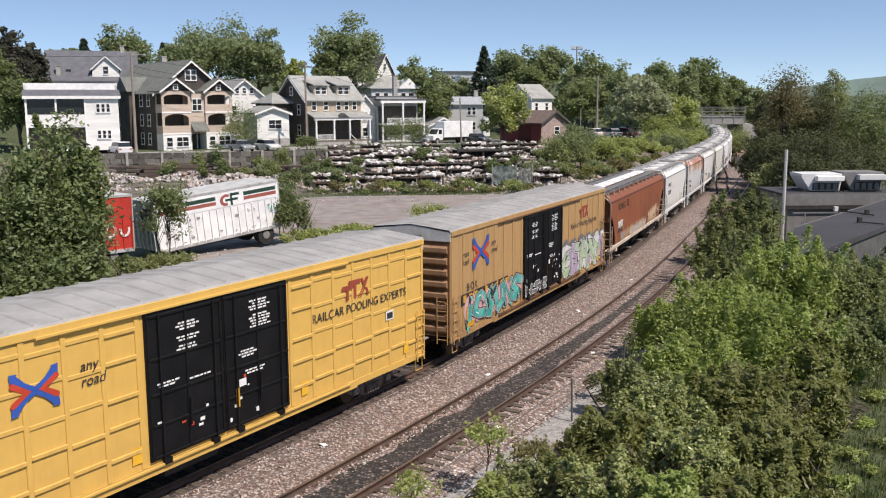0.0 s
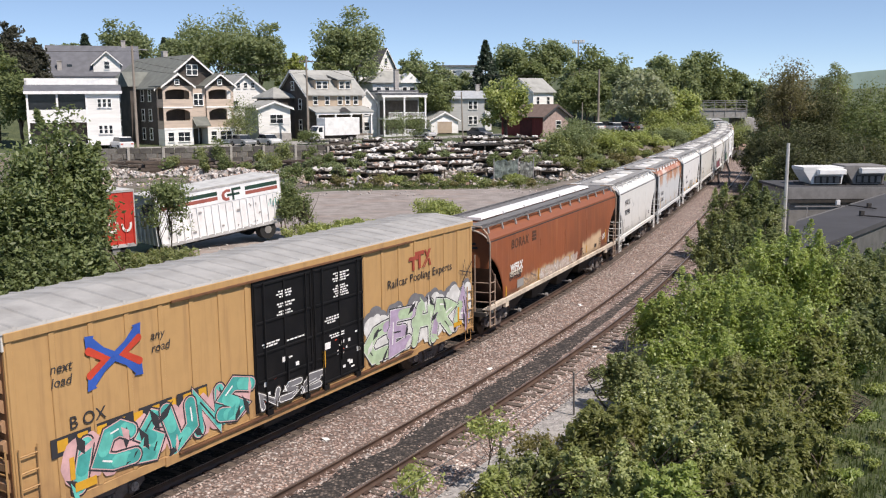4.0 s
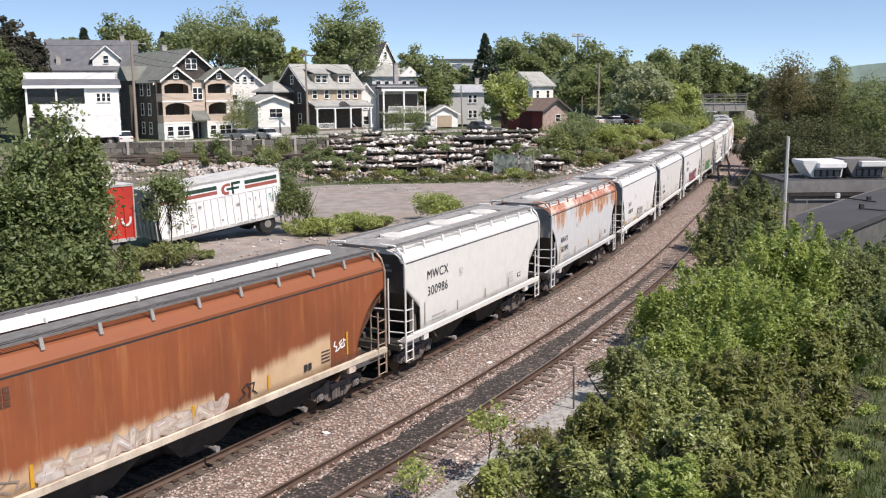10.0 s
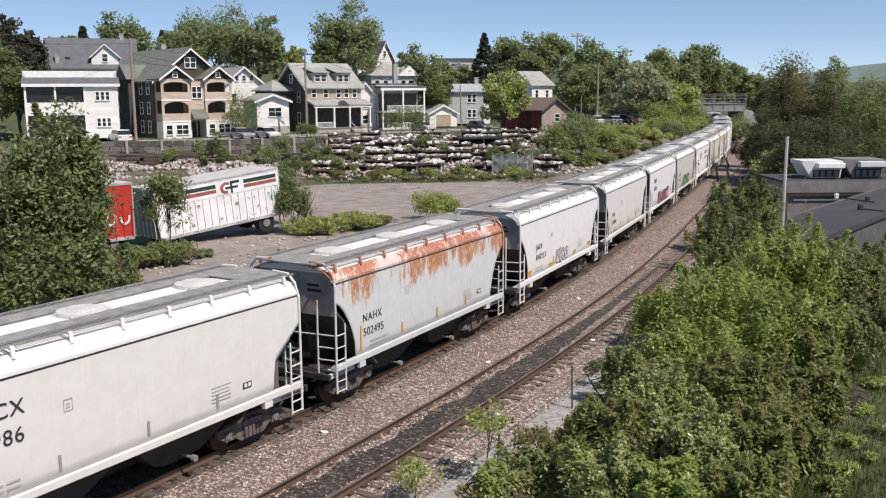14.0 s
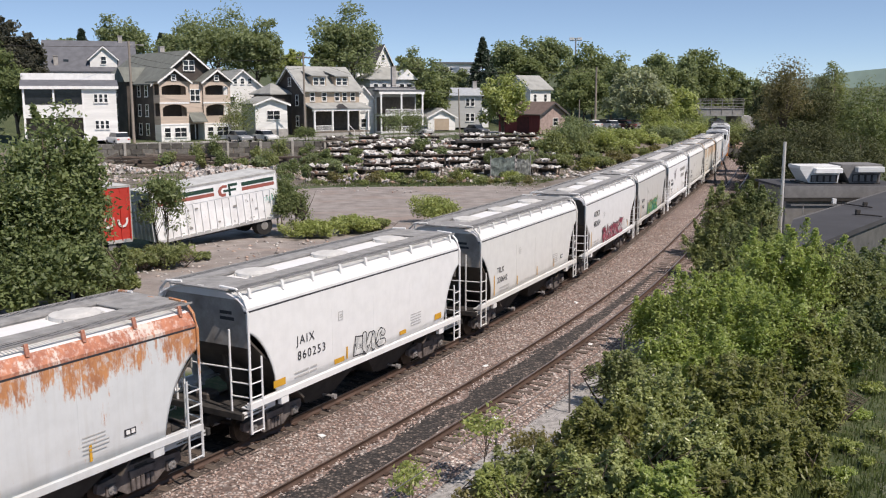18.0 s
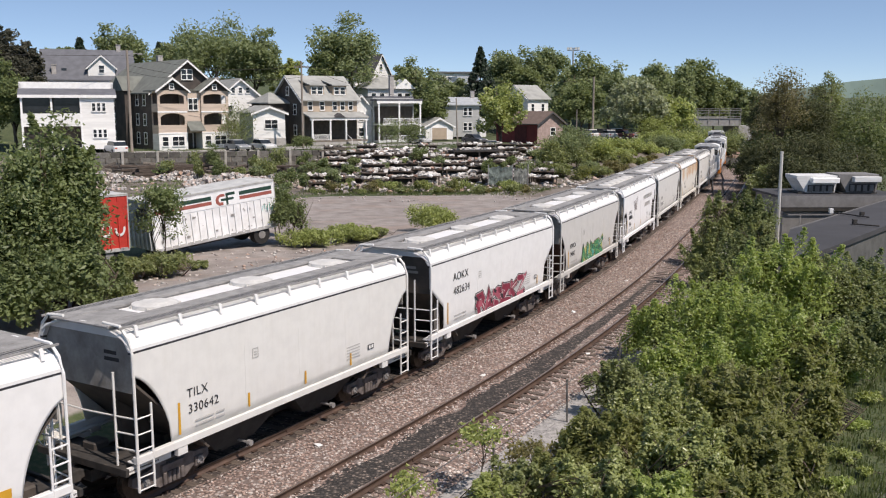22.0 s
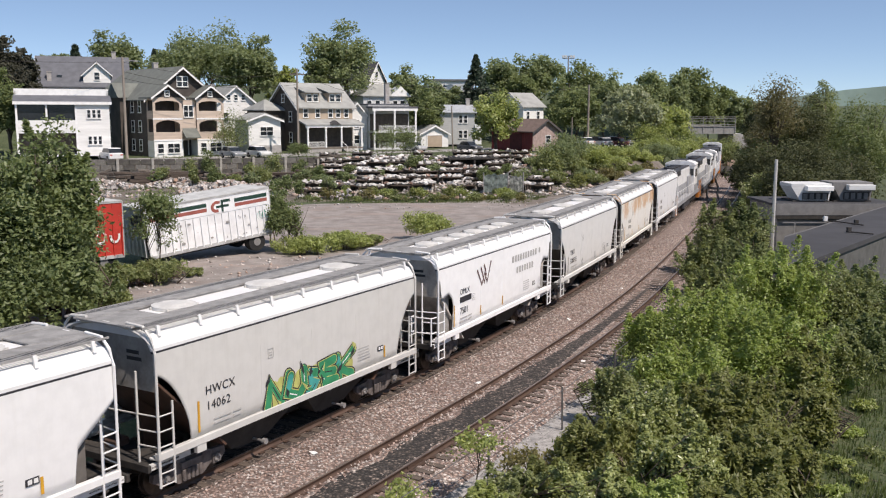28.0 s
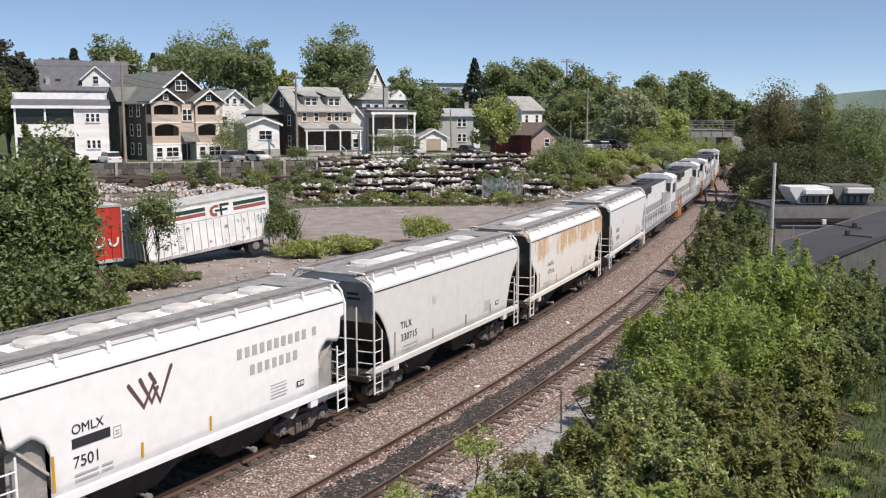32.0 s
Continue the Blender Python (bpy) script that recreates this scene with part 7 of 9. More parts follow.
def roof(parent, W, D, H, ridge, mat, gable, x0=0.0, y0=0.0, over=0.45, thick=0.16, name="roof", trim=None):
    """Two slabs that meet at the ridge, with white barge boards on the gable that shows."""
    half, run, mid, a, b = (W / 2, ridge, x0, y0 - over, y0 + D + over) if gable == "y" else (D / 2, ridge, y0 + D / 2, x0 - W / 2 - over, x0 + W / 2 + over)
    axis = "y" if gable == "y" else "x"
    drop = over * run / half
    rf = None
    for s in (-1, 1):
        bm = bmesh.new()
        prism(bm, [(mid, H + run), (mid + s * (half + over), H - drop), (mid + s * (half + over), H - drop + thick), (mid, H + run + thick)], axis, a, b)
        rf = part(name, bm, mat, parent)
    if trim:
        for s in (-1, 1):
            bm = bmesh.new()
            q = 0.24
            prism(bm, [(mid, H + run + 0.02), (mid + s * (half + over), H - drop + 0.02), (mid + s * (half + over), H - drop - q), (mid, H + run - q)], axis, a - 0.06, a + 0.02)
            part("barge_board", bm, trim, parent)
    return rf


def hip_roof(parent, W, D, H, ridge, mat, x0=0.0, y0=0.0, over=0.45, name="roof"):
    bm = bmesh.new()
    xa, xb, ya, yb = x0 - W / 2 - over, x0 + W / 2 + over, y0 - over, y0 + D + over
    r = max(0.2, (W - D) / 2 + 0.4)
    lo = [bm.verts.new(p) for p in ((xa, ya, H), (xb, ya, H), (xb, yb, H), (xa, yb, H))]
    dn = [bm.verts.new((v.co.x, v.co.y, H - 0.16)) for v in lo]
    t0, t1 = bm.verts.new((x0 - r, y0 + D / 2, H + ridge)), bm.verts.new((x0 + r, y0 + D / 2, H + ridge))
    for f in ((lo[0], lo[1], t1, t0), (lo[1], lo[2], t1), (lo[2], lo[3], t0, t1), (lo[3], lo[0], t0), dn[::-1]):
        bm.faces.new(f)
    for k in range(4):
        bm.faces.new((dn[k], dn[(k + 1) % 4], lo[(k + 1) % 4], lo[k]))
    part(name, bm, mat, parent)


def chimney(parent, x, y, z, h=1.4):
    part("chimney", boxes((x - 0.35, x + 0.35, y - 0.35, y + 0.35, z, z + h), (x - 0.42, x + 0.42, y - 0.42, y + 0.42, z + h, z + h + 0.12)), W_BLOCK, parent)


def railing(parent, x0, x1, y, z, mat, h=0.9, step_x=0.16, solid=False):
    bm = boxes((x0, x1, y - 0.04, y + 0.04, z + h - 0.08, z + h), (x0, x1, y - 0.03, y + 0.03, z + 0.06, z + 0.12))
    if solid:
        box(bm, x0, x1, y - 0.03, y + 0.03, z, z + h)
    else:
        k = x0
        while k < x1:
            box(bm, k, k + 0.05, y - 0.025, y + 0.025, z + 0.1, z + h - 0.06)
            k += step_x
    part("railing", bm, mat, parent)


def column(parent, x, y, z0, z1, mat, w=0.2):
    part("porch_post", boxes((x - w / 2, x + w / 2, y - w / 2, y + w / 2, z0, z1), (x - w * 0.7, x + w * 0.7, y - w * 0.7, y + w * 0.7, z1 - 0.18, z1)), mat, parent)


def house_flat():
    h = thing("house", "white two-storey house with a double front porch and flat roof", "house", "houses on the terrace", site(133, 118, 4.0, 22))
    W, D, H = 10.9, 9.0, 7.4
    walls(h, W, D, H, W_WHITE)
    part("parapet", boxes((-W / 2 - 0.1, W / 2 + 0.1, 0.6, 0.85, H, H + 1.0), (-W / 2 - 0.1, W / 2 + 0.1, D - 0.2, D + 0.1, H, H + 0.6), (-W / 2 - 0.1, -W / 2 + 0.15, 0.6, D, H, H + 0.8), (W / 2 - 0.15, W / 2 + 0.1, 0.6, D, H, H + 0.8)), W_TRIM, h, "white parapet")
    part("flat_roof", boxes((-W / 2, W / 2, 0.7, D, H, H + 0.1)), R_GREY, h)
    bm = bmesh.new()
    prism(bm, [(0.6, H + 0.05), (0.6, H + 0.2), (-2.3, H - 0.62), (-2.3, H - 0.8)], "x", -W / 2 - 0.2, W / 2 + 0.3)
    part("awning_roof", bm, R_GREY, h, "grey lean-to roof")
    part("awning_edge", boxes((-W / 2 - 0.2, W / 2 + 0.3, -2.36, -2.28, H - 0.98, H - 0.62)), W_TRIM, h)
    # porch on the left part, closed room on the right part
    split = 1.6
    part("side_room", boxes((split, W / 2, -2.0, 0, 0, H - 0.8)), W_WHITE, h)
    part("porch_floor", boxes((-W / 2, split, -2.0, 0, 2.9, 3.15), (-W / 2, split, -2.0, 0, 0.0, 0.2)), W_TRIM, h)
    part("porch_wall", boxes((-W / 2, split, -2.03, -1.93, 3.15, 4.5)), W_WHITE, h, "white clapboard balustrade")
    # dark sheet over the white wall, painted shade of the porch
    part("shade_sheet", boxes((-W / 2 + 0.1, split, -0.06, -0.01, 0.2, 6.4)), M_SHADE, h)
    for x in (-W / 2 + 0.15, -1.9, split - 0.1):
        column(h, x, -1.93, 0.2, 6.6, W_TRIM, 0.24)
    for x in (-3.6, -0.15):
        part("porch_screen", boxes((x - 1.5, x + 1.5, -1.7, -1.68, 4.4, 6.4)), M_GLASS, h)
    for z in (1.3, 4.6):
        for x in (3.0, 3.6, 4.2):
            win(h, x, z + 0.2, 0.36, 0.95, -2.0)
    return h


def house_grey_roof():
    h = thing("house", "large white house with a steep grey shingle roof and white dormer", "house", "houses up the slope", site(172, 160, 7.0, 20))
    W, D, H, R = 14.5, 12, 7.0, 5.0
    walls(h, W, D, H, W_LIGHTGREY, gable="x", ridge=R)
    roof(h, W, D, H, R, R_GREY, "x", trim=W_TRIM)
    # dormer with a white gable
    dm = walls(h, 4.4, 5.5, 2.2, W_WHITE, "dormer", 2.2, 0.4, H - 0.2, "y", 2.0)
    roof(h, 4.4, 5.5, H + 2.0, 2.0, R_GREY, "y", 2.2, 0.4, 0.35, name="dormer_roof", trim=W_TRIM)
    win(h, 2.2, H + 1.0, 0.8, 1.2, 0.4)
    part("bay_roof", boxes((-W / 2, W / 2 + 1, -1.6, 0.2, H - 1.4, H - 1.2)), R_GREY, h)
    part("skylight", boxes((-4.2, -3.4, 1.4, 2.2, H + 1.25, H + 1.75)), M_GLASS, h)
    chimney(h, 5.2, D / 2, H + R - 0.5, 1.5)
    chimney(h, -5.4, 1.0, H - 1, 3.2)
    for x in (-5, -2, 1.5, 4.6):
        win(h, x, 3.9, 0.9, 1.5)


def arch_opening(bm, x0, x1, y0, y1, z0, z1, n=20):
    """The head of an opening: a flat arch from the springing at z0 to the lintel top at z1."""
    for k in range(n):
        a, b = k / n, (k + 1) / n
        za, zb = z0 + (z1 - z0 - 0.15) * math.sin(math.pi * (0.5 * a + 0.5 * b)) ** 0.4, 0
        box(bm, x0 + (x1 - x0) * a, x0 + (x1 - x0) * b, y0, y1, za, z1)


def house_beige():
    h = thing("house", "three-storey house with beige balconies, brown shingle sides and gables", "house", "houses on the terrace", site(343, 131, 3.2, 41))
    W, D, H, R = 10.6, 18.0, 8.3, 4.2
    walls(h, W, D, H, W_BROWN, gable="y", ridge=R)
    roof(h, W, D, H, R, R_GREEN, "y", over=0.6, trim=W_TRIM)
    part("front_wall", boxes((-W / 2, W / 2, -0.04, -0.005, 2.6, H)), W_BEIGE, h, "beige front")
    win(h, -0.35, H + 1.6, 0.7, 1.3, -0.02)
    win(h, 0.5, H + 1.6, 0.7, 1.3, -0.02)
    bay_w = 4.2
    for s in (-1, 1):
        xc = s * (W / 2 - bay_w / 2)
        xa, xb = xc - bay_w / 2, xc + bay_w / 2
        bay = part("balcony_bay", boxes((xa, xb, -2.0, -0.05, 2.45, 2.65)), W_BEIGE, h, "beige balcony bay")
        part("balcony_floor", boxes((xa, xb, -2.0, -0.05, 5.35, 5.55)), W_BEIGE, bay)
        part("balcony_ceiling", boxes((xa, xb, -2.0, -0.05, 8.0, 8.3)), W_BEIGE, bay)
        bm = bmesh.new()
        for z, top in ((2.65, 5.35), (5.55, 8.0)):
            box(bm, xa, xb, -2.0, -1.85, z, z + 0.95)
            box(bm, xa, xa + 0.35, -2.0, -1.85, z + 0.95, top)
            box(bm, xb - 0.35, xb, -2.0, -1.85, z + 0.95, top)
            arch_opening(bm, xa + 0.35, xb - 0.35, -2.0, -1.85, z + 1.85, top)
            for xx in (xa, xb - 0.15):
                box(bm, xx, xx + 0.15, -1.85, -0.05, z, z + 0.95)
        part("balcony_front", bm, W_BEIGE, bay)
        part("balcony_back", boxes((xa + 0.2, xb - 0.2, -0.08, -0.045, 2.7, 7.9)), W_BROWN, bay)
        for zb in (2.4, 5.3):
            part("balcony_band", boxes((xa - 0.06, xb + 0.06, -2.06, -1.98, zb, zb + 0.2)), W_TRIM, bay)
        bm = bmesh.new()
        prism(bm, [(xa, 8.3), (xb, 8.3), (xc, 8.3 + 1.6)], "y", -2.0, 0.5)
        part("bay_gable", bm, W_BROWN, bay, "dark shingled gable")
        for q in (-1, 1):
            bm = bmesh.new()
            prism(bm, [(xc, 9.95), (xc + q * (bay_w / 2 + 0.4), 8.15), (xc + q * (bay_w / 2 + 0.4), 8.3), (xc, 10.12)], "y", -2.45, 1.6)
            part("bay_roof", bm, R_GREEN, bay)
            bm = bmesh.new()
            prism(bm, [(xc, 10.02), (xc + q * (bay_w / 2 + 0.42), 8.2), (xc + q * (bay_w / 2 + 0.42), 7.95), (xc, 9.75)], "y", -2.52, -2.44)
            part("bay_barge", bm, W_TRIM, bay)
        win(h, xc, 8.55, 0.55, 0.6, -2.0)
        # shop front below
        part("shop_wall", boxes((xa, xb, -2.0, 0, 0, 2.45)), W_WHITE, h, "white painted ground floor")
        win(h, xc - 1.2, 0.8, 0.8, 1.2, -2.0)
        win(h, xc + 0.7, 0.8, 1.7, 1.2, -2.0, bars_n=2)
    xm = W / 2 - bay_w
    part("centre_wall", boxes((-xm, xm, -1.7, -1.5, 2.5, 8.3)), W_BEIGE, h, "beige wall between the bays")
    part("centre_roof", boxes((-xm - 0.3, xm + 0.3, -1.95, 0.1, 8.3, 8.45)), R_GREEN, h)
    win(h, -0.37, 5.7, 0.6, 1.5, -1.7)
    win(h, 0.37, 5.7, 0.6, 1.5, -1.7)
    bm = bmesh.new()
    prism(bm, [(-3.0, 2.75), (-3.0, 2.9), (-1.72, 4.1), (-1.72, 3.9)], "x", -1.15, 1.15)
    part("door_hood", bm, R_GREEN, h, "shingled hood over the door")
    door = part("front_door", boxes((-0.55, 0.55, -0.09, -0.04, 0.3, 2.4)), M_SHADE, h)
    part("door_frame", boxes((-0.7, -0.55, -0.12, -0.03, 0.3, 2.5), (0.55, 0.7, -0.12, -0.03, 0.3, 2.5), (-0.7, 0.7, -0.12, -0.03, 2.4, 2.55)), W_TRIM, door)
    for z in (1.0, 3.6, 6.3):
        for y in (2.2, 4.6, 7.4, 10.2, 12.8):
            win(h, -W / 2, z, 0.8, 1.5, y, "left")
    # side wing with its own little gable, and the ridge of the rear roof
    part("side_bay", boxes((-W / 2 - 1.2, -W / 2, 6, 9.5, 0, 8.4)), W_BROWN, h)
    bm = bmesh.new()
    prism(bm, [(5.6, 8.3), (9.9, 8.3), (7.75, 10.4)], "x", -W / 2 - 1.6, -1.0)
    part("side_gable", bm, R_GREEN, h)
    chimney(h, 1.2, 11, H + R - 0.8, 1.8)
    return h


def house_white_gable():
    h = thing("house", "white gabled house with a pale roof", "house", "houses on the terrace", site(437, 152, 3.6, 28))
    W, D, H, R = 6.6, 11, 7.4, 2.7
    walls(h, W, D, H, W_WHITE, gable="y", ridge=R)
    roof(h, W, D, H, R, R_PALE, "y", trim=W_TRIM)
    for x in (-1.2, 0, 1.2):
        win(h, x, H + 0.5, 0.55, 0.8)
    for x in (-1.8, 1.8):
        win(h, x, 4.4, 0.8, 1.4)
    chimney(h, -2.0, 7, H + 1.4, 1.6)
    return h


def house_white_small():
    h = thing("house", "small white building with a low gable", "house", "houses on the terrace", site(486, 139, 3.4, 26))
    W, D, H, R = 4.9, 8, 5.0, 0.9
    walls(h, W, D, H, W_WHITE, gable="y", ridge=R)
    roof(h, W, D, H, R, R_PALE, "y", trim=W_TRIM)
    win(h, 0.3, 2.7, 1.9, 1.2, bars_n=2)
    part("base_course", boxes((-W / 2 - 0.05, W / 2 + 0.05, -0.06, -0.01, 0, 1.2)), W_BLOCK, h)


def house_brown():
    h = thing("house", "brown shingled house with tan front, dormers and a deep porch", "house", "houses on the terrace", site(594, 146, 3.3, 37))
    W, D, H, R = 9.8, 9.5, 7.2, 3.5
    walls(h, W, D, H, W_BROWN, gable="x", ridge=R)
    part("front_wall", boxes((-W / 2, W / 2, -0.05, -0.005, 0.4, H)), W_TANWALL, h, "tan stucco front")
    roof(h, W, D, H, R, R_PALE, "x", over=0.55, trim=W_TRIM)
    for x in (-2.0, 2.1):
        part("dormer", boxes((x - 1.25, x + 1.25, 0.6, 3.6, H + 0.2, H + 2.0)), W_TANWALL, h)
        bm = bmesh.new()
        prism(bm, [(0.2, H + 2.0), (0.2, H + 2.15), (4.4, H + 3.1), (4.4, H + 2.95)], "x", x - 1.5, x + 1.5)
        part("dormer_roof", bm, R_PALE, h)
        win(h, x - 0.55, H + 0.75, 0.8, 1.0, 0.6)
        win(h, x + 0.55, H + 0.75, 0.8, 1.0, 0.6)
    for x in (-3.6, -1.5, 0.8, 2.2, 3.7):
        win(h, x, 5.5, 0.7, 1.2, -0.04)
    # porch
    bm = bmesh.new()
    prism(bm, [(-2.9, 4.2), (-2.9, 4.38), (-0.05, 5.2), (-0.05, 4.95)], "x", -W / 2 - 0.3, W / 2 + 0.5)
    part("porch_roof", bm, R_PALE, h)
    part("porch_beam", boxes((-W / 2 - 0.2, W / 2 + 0.4, -2.8, -2.55, 3.92, 4.2)), W_TRIM, h)
    bm = bmesh.new()
    prism(bm, [(-1.0, 4.32), (1.0, 4.32), (0, 5.0)], "y", -3.0, -2.0)
    part("porch_pediment", bm, R_DARK, h)
    part("porch_floor", boxes((-W / 2, W / 2 + 0.2, -2.8, 0, 0.6, 0.85)), M_WOOD, h)
    # sheet coloured dark in place of the deep porch's shade
    part("porch_shade", boxes((-W / 2 + 0.3, W / 2 - 0.2, -0.09, -0.055, 0.9, 4.9)), M_SHADE, h)
    for x in (-W / 2 + 0.15, -1.6, 1.2, W / 2):
        column(h, x, -2.65, 0.85 if x > -1 else 0.0, 3.95, W_TRIM, 0.24)
    railing(h, -W / 2, -1.6, -2.65, 0.85, W_WHITE)
    part("porch_skirt", boxes((-W / 2, 1.2, -2.78, -2.7, 0, 0.6)), W_BLOCK, h)
    for k in range(4):
        part("step", boxes((1.3, 3.1, -2.85 - 0.32 * k - 0.32, -2.85 - 0.32 * k, 0, 0.62 - 0.16 * k)), M_CONCRETE, h)
    for x in (1.3, 3.1):
        bm = bmesh.new()
        tube(bm, [(x, -2.7, 1.75), (x, -4.3, 0.95), (x, -4.3, 0.0)], 0.04, 5)
        part("stair_rail", bm, W_TRIM, h)
    for z in (1.6, 4.8):
        for y in (2.4, 6.4):
            win(h, -W / 2, z, 0.8, 1.5, y, "left")
    win(h, -W / 2, H + 0.6, 0.8, 1.2, 4.7, "left")
    chimney(h, -3.5, 7.2, H + 1.2, 2.2)
    # rear wing that shows beside it
    part("rear_wing", boxes((-W / 2 - 3.2, -W / 2, 4.5, 11, 0, 6.6)), W_BROWN, h)
    hip_roof(h, 3.4, 6.6, 6.6, 1.6, R_PALE, -W / 2 - 1.6, 4.5)
    return h


def house_porches():
    h = thing("house", "pale grey house with two-storey porch and white railings", "house", "houses on the terrace", site(705, 153, 3.3, 24))
    W, D, H = 7.2, 9, 7.4
    walls(h, W, D, H, W_GREYWALL)
    part("porch_roof", boxes((-W / 2 - 0.3, W / 2 + 0.5, -2.8, 0.3, H - 0.5, H - 0.2), (-W / 2, W / 2, 0, D, H, H + 0.25)), R_GREY, h, bevel=0.02)
    part("porch_beam", boxes((-W / 2 - 0.25, W / 2 + 0.4, -2.75, -2.55, H - 0.9, H - 0.5)), W_TRIM, h)
    part("porch_floor", boxes((-W / 2, W / 2 + 0.2, -2.7, 0, 2.95, 3.2), (-W / 2, W / 2 + 0.2, -2.7, 0, 0.2, 0.45)), W_LIGHTGREY, h)
    # dark sheet that paints the shade behind both porch levels
    part("porch_shade", boxes((-W / 2 + 0.3, W / 2 - 0.2, -0.06, -0.01, 0.5, 6.0)), M_SHADE, h)
    for x in (-W / 2 + 0.1, 0.0, W / 2 + 0.1):
        column(h, x, -2.6, 0.4, H - 0.9, W_TRIM, 0.24)
    railing(h, -W / 2 + 0.9, W / 2 + 0.1, -2.6, 3.2, W_TRIM)
    railing(h, -W / 2 + 0.9, W / 2 + 0.1, -2.6, 0.45, W_TRIM)
    # white gabled part on its left
    walls(h, 4.2, 7, 5.4, W_WHITE, "gabled_part", -W / 2 - 1.8, 0.6, 0, "y", 2.4)
    roof(h, 4.2, 7, 5.4, 2.4, R_PALE, "y", -W / 2 - 1.8, 0.6, 0.4, trim=W_TRIM)
    for z in (1.2, 3.7):
        win(h, -W / 2 - 1.8, z, 0.8, 1.3, 0.6)
    chimney(h, 1.2, 4, H + 0.2, 3.4)


def house_hip():
    h = thing("house", "white house with a pale hipped roof", "house", "houses up the slope", site(700, 168, 5.5, 24))
    W, D, H = 8.6, 8, 7.0
    walls(h, W, D, H, W_LIGHTGREY)
    hip_roof(h, W, D, H, 2.2, R_PALE)
    bm = bmesh.new()
    prism(bm, [(0.8, H - 0.1), (4.8, H - 0.1), (2.8, H + 1.7)], "y", -0.5, 3)
    part("front_gable", bm, W_TRIM, h)
    for x in (-3.2, -1.6, 1.8, 3.2):
        win(h, x, 4.6, 0.8, 1.5)


def garage():
    h = thing("garage", "small white garage with a gabled front and wide door", "garage", "houses on the terrace", site(786, 160, 3.6, 20))
    W, D, H, R = 5.0, 6.5, 2.4, 1.3
    walls(h, W, D, H, W_WHITE, gable="y", ridge=R)
    roof(h, W, D, H, R, R_PALE, "y", trim=W_TRIM, over=0.35)
    door = part("garage_door", boxes((-1.35, 1.35, -0.07, -0.01, 0.05, 2.0)), W_TANWALL, h)
    part("door_frame", boxes((-1.55, -1.35, -0.1, 0, 0, 2.15), (1.35, 1.55, -0.1, 0, 0, 2.15), (-1.55, 1.55, -0.1, 0, 2.0, 2.2)), W_TRIM, door)


def house_grey():
    h = thing("house", "grey two-storey house with a pale metal roof", "house", "houses on the terrace", site(826, 168, 3.8, 10))
    W, D, H, R = 6.4, 7, 5.8, 1.2
    walls(h, W, D, H, W_GREYWALL, gable="x", ridge=R)
    roof(h, W, D, H, R, R_METAL, "x", trim=W_TRIM)
    for z in (1.2, 3.9):
        for x in (0.6, 1.5):
            win(h, x, z, 0.6, 1.3)
    part("porch", boxes((W / 2, W / 2 + 1.2, -0.4, 2.5, 0, 3.6)), W_WHITE, h)
    chimney(h, 2.6, 3.4, H + 0.8, 1.6)


def house_hill():
    h = thing("house", "white gabled house with a dark roof up the hill", "house", "houses up the slope", site(684, 188, 10.5, 52))
    W, D, H, R = 5.2, 8.5, 5.4, 3.6
    walls(h, W, D, H, W_WHITE, gable="y", ridge=R)
    roof(h, W, D, H, R, R_DARK, "y", trim=W_TRIM)
    win(h, 0, 3.0, 0.9, 1.4)
    win(h, 0, H + 0.7, 0.7, 1.0)
    part("lean_to", boxes((-W / 2 - 3, -W / 2, 2, 7, 0, 3.4)), W_WHITE, h)
    b = thing("house", "pale modern house with a flat roof and dark glazing", "house", "houses up the slope", site(833, 192, 11.2, 15))
    part("wall", boxes((-3, 3, 0, 7, -3, 2.6)), W_BROWN, b)
    part("roof", boxes((-3.3, 3.6, -0.5, 7.3, 2.6, 3.0), (-1.5, 4.6, 1.5, 7.3, 3.9, 4.2)), R_METAL, b)
    part("upper_wall", boxes((-1.2, 3.4, 2, 7, 3.0, 3.9)), W_WHITE, b)
    win(b, 0.4, 0.5, 4.0, 1.6, bars_n=4)
    c = thing("warehouse", "long low white building with a grey roof", "building", "houses up the slope", site(812, 235, 14.6, 10))
    part("wall", boxes((-5, 6, 0, 9, 0, 2.8)), W_WHITE, c)
    part("roof", boxes((-5.4, 6.4, -0.4, 9.4, 2.8, 3.2)), R_GREY, c)
    for x in (-3.4, -1.2, 1.0, 3.2):
        win(c, x, 1.2, 1.0, 0.7)
    d = thing("house", "white gabled house beyond the red shed", "house", "houses on the terrace", site(960, 178, 5.0, 40))
    W, D, H, R = 5.6, 7, 5.8, 2.4
    walls(d, W, D, H, W_WHITE, gable="x", ridge=R)
    roof(d, W, D, H, R, R_PALE, "x", trim=W_TRIM)
    for x in (-1.5, 1.3):
        win(d, x, 3.4, 0.7, 1.3)
    for y in (2.2, 4.8):
        win(d, -W / 2, 3.4, 0.7, 1.3, y, "left")


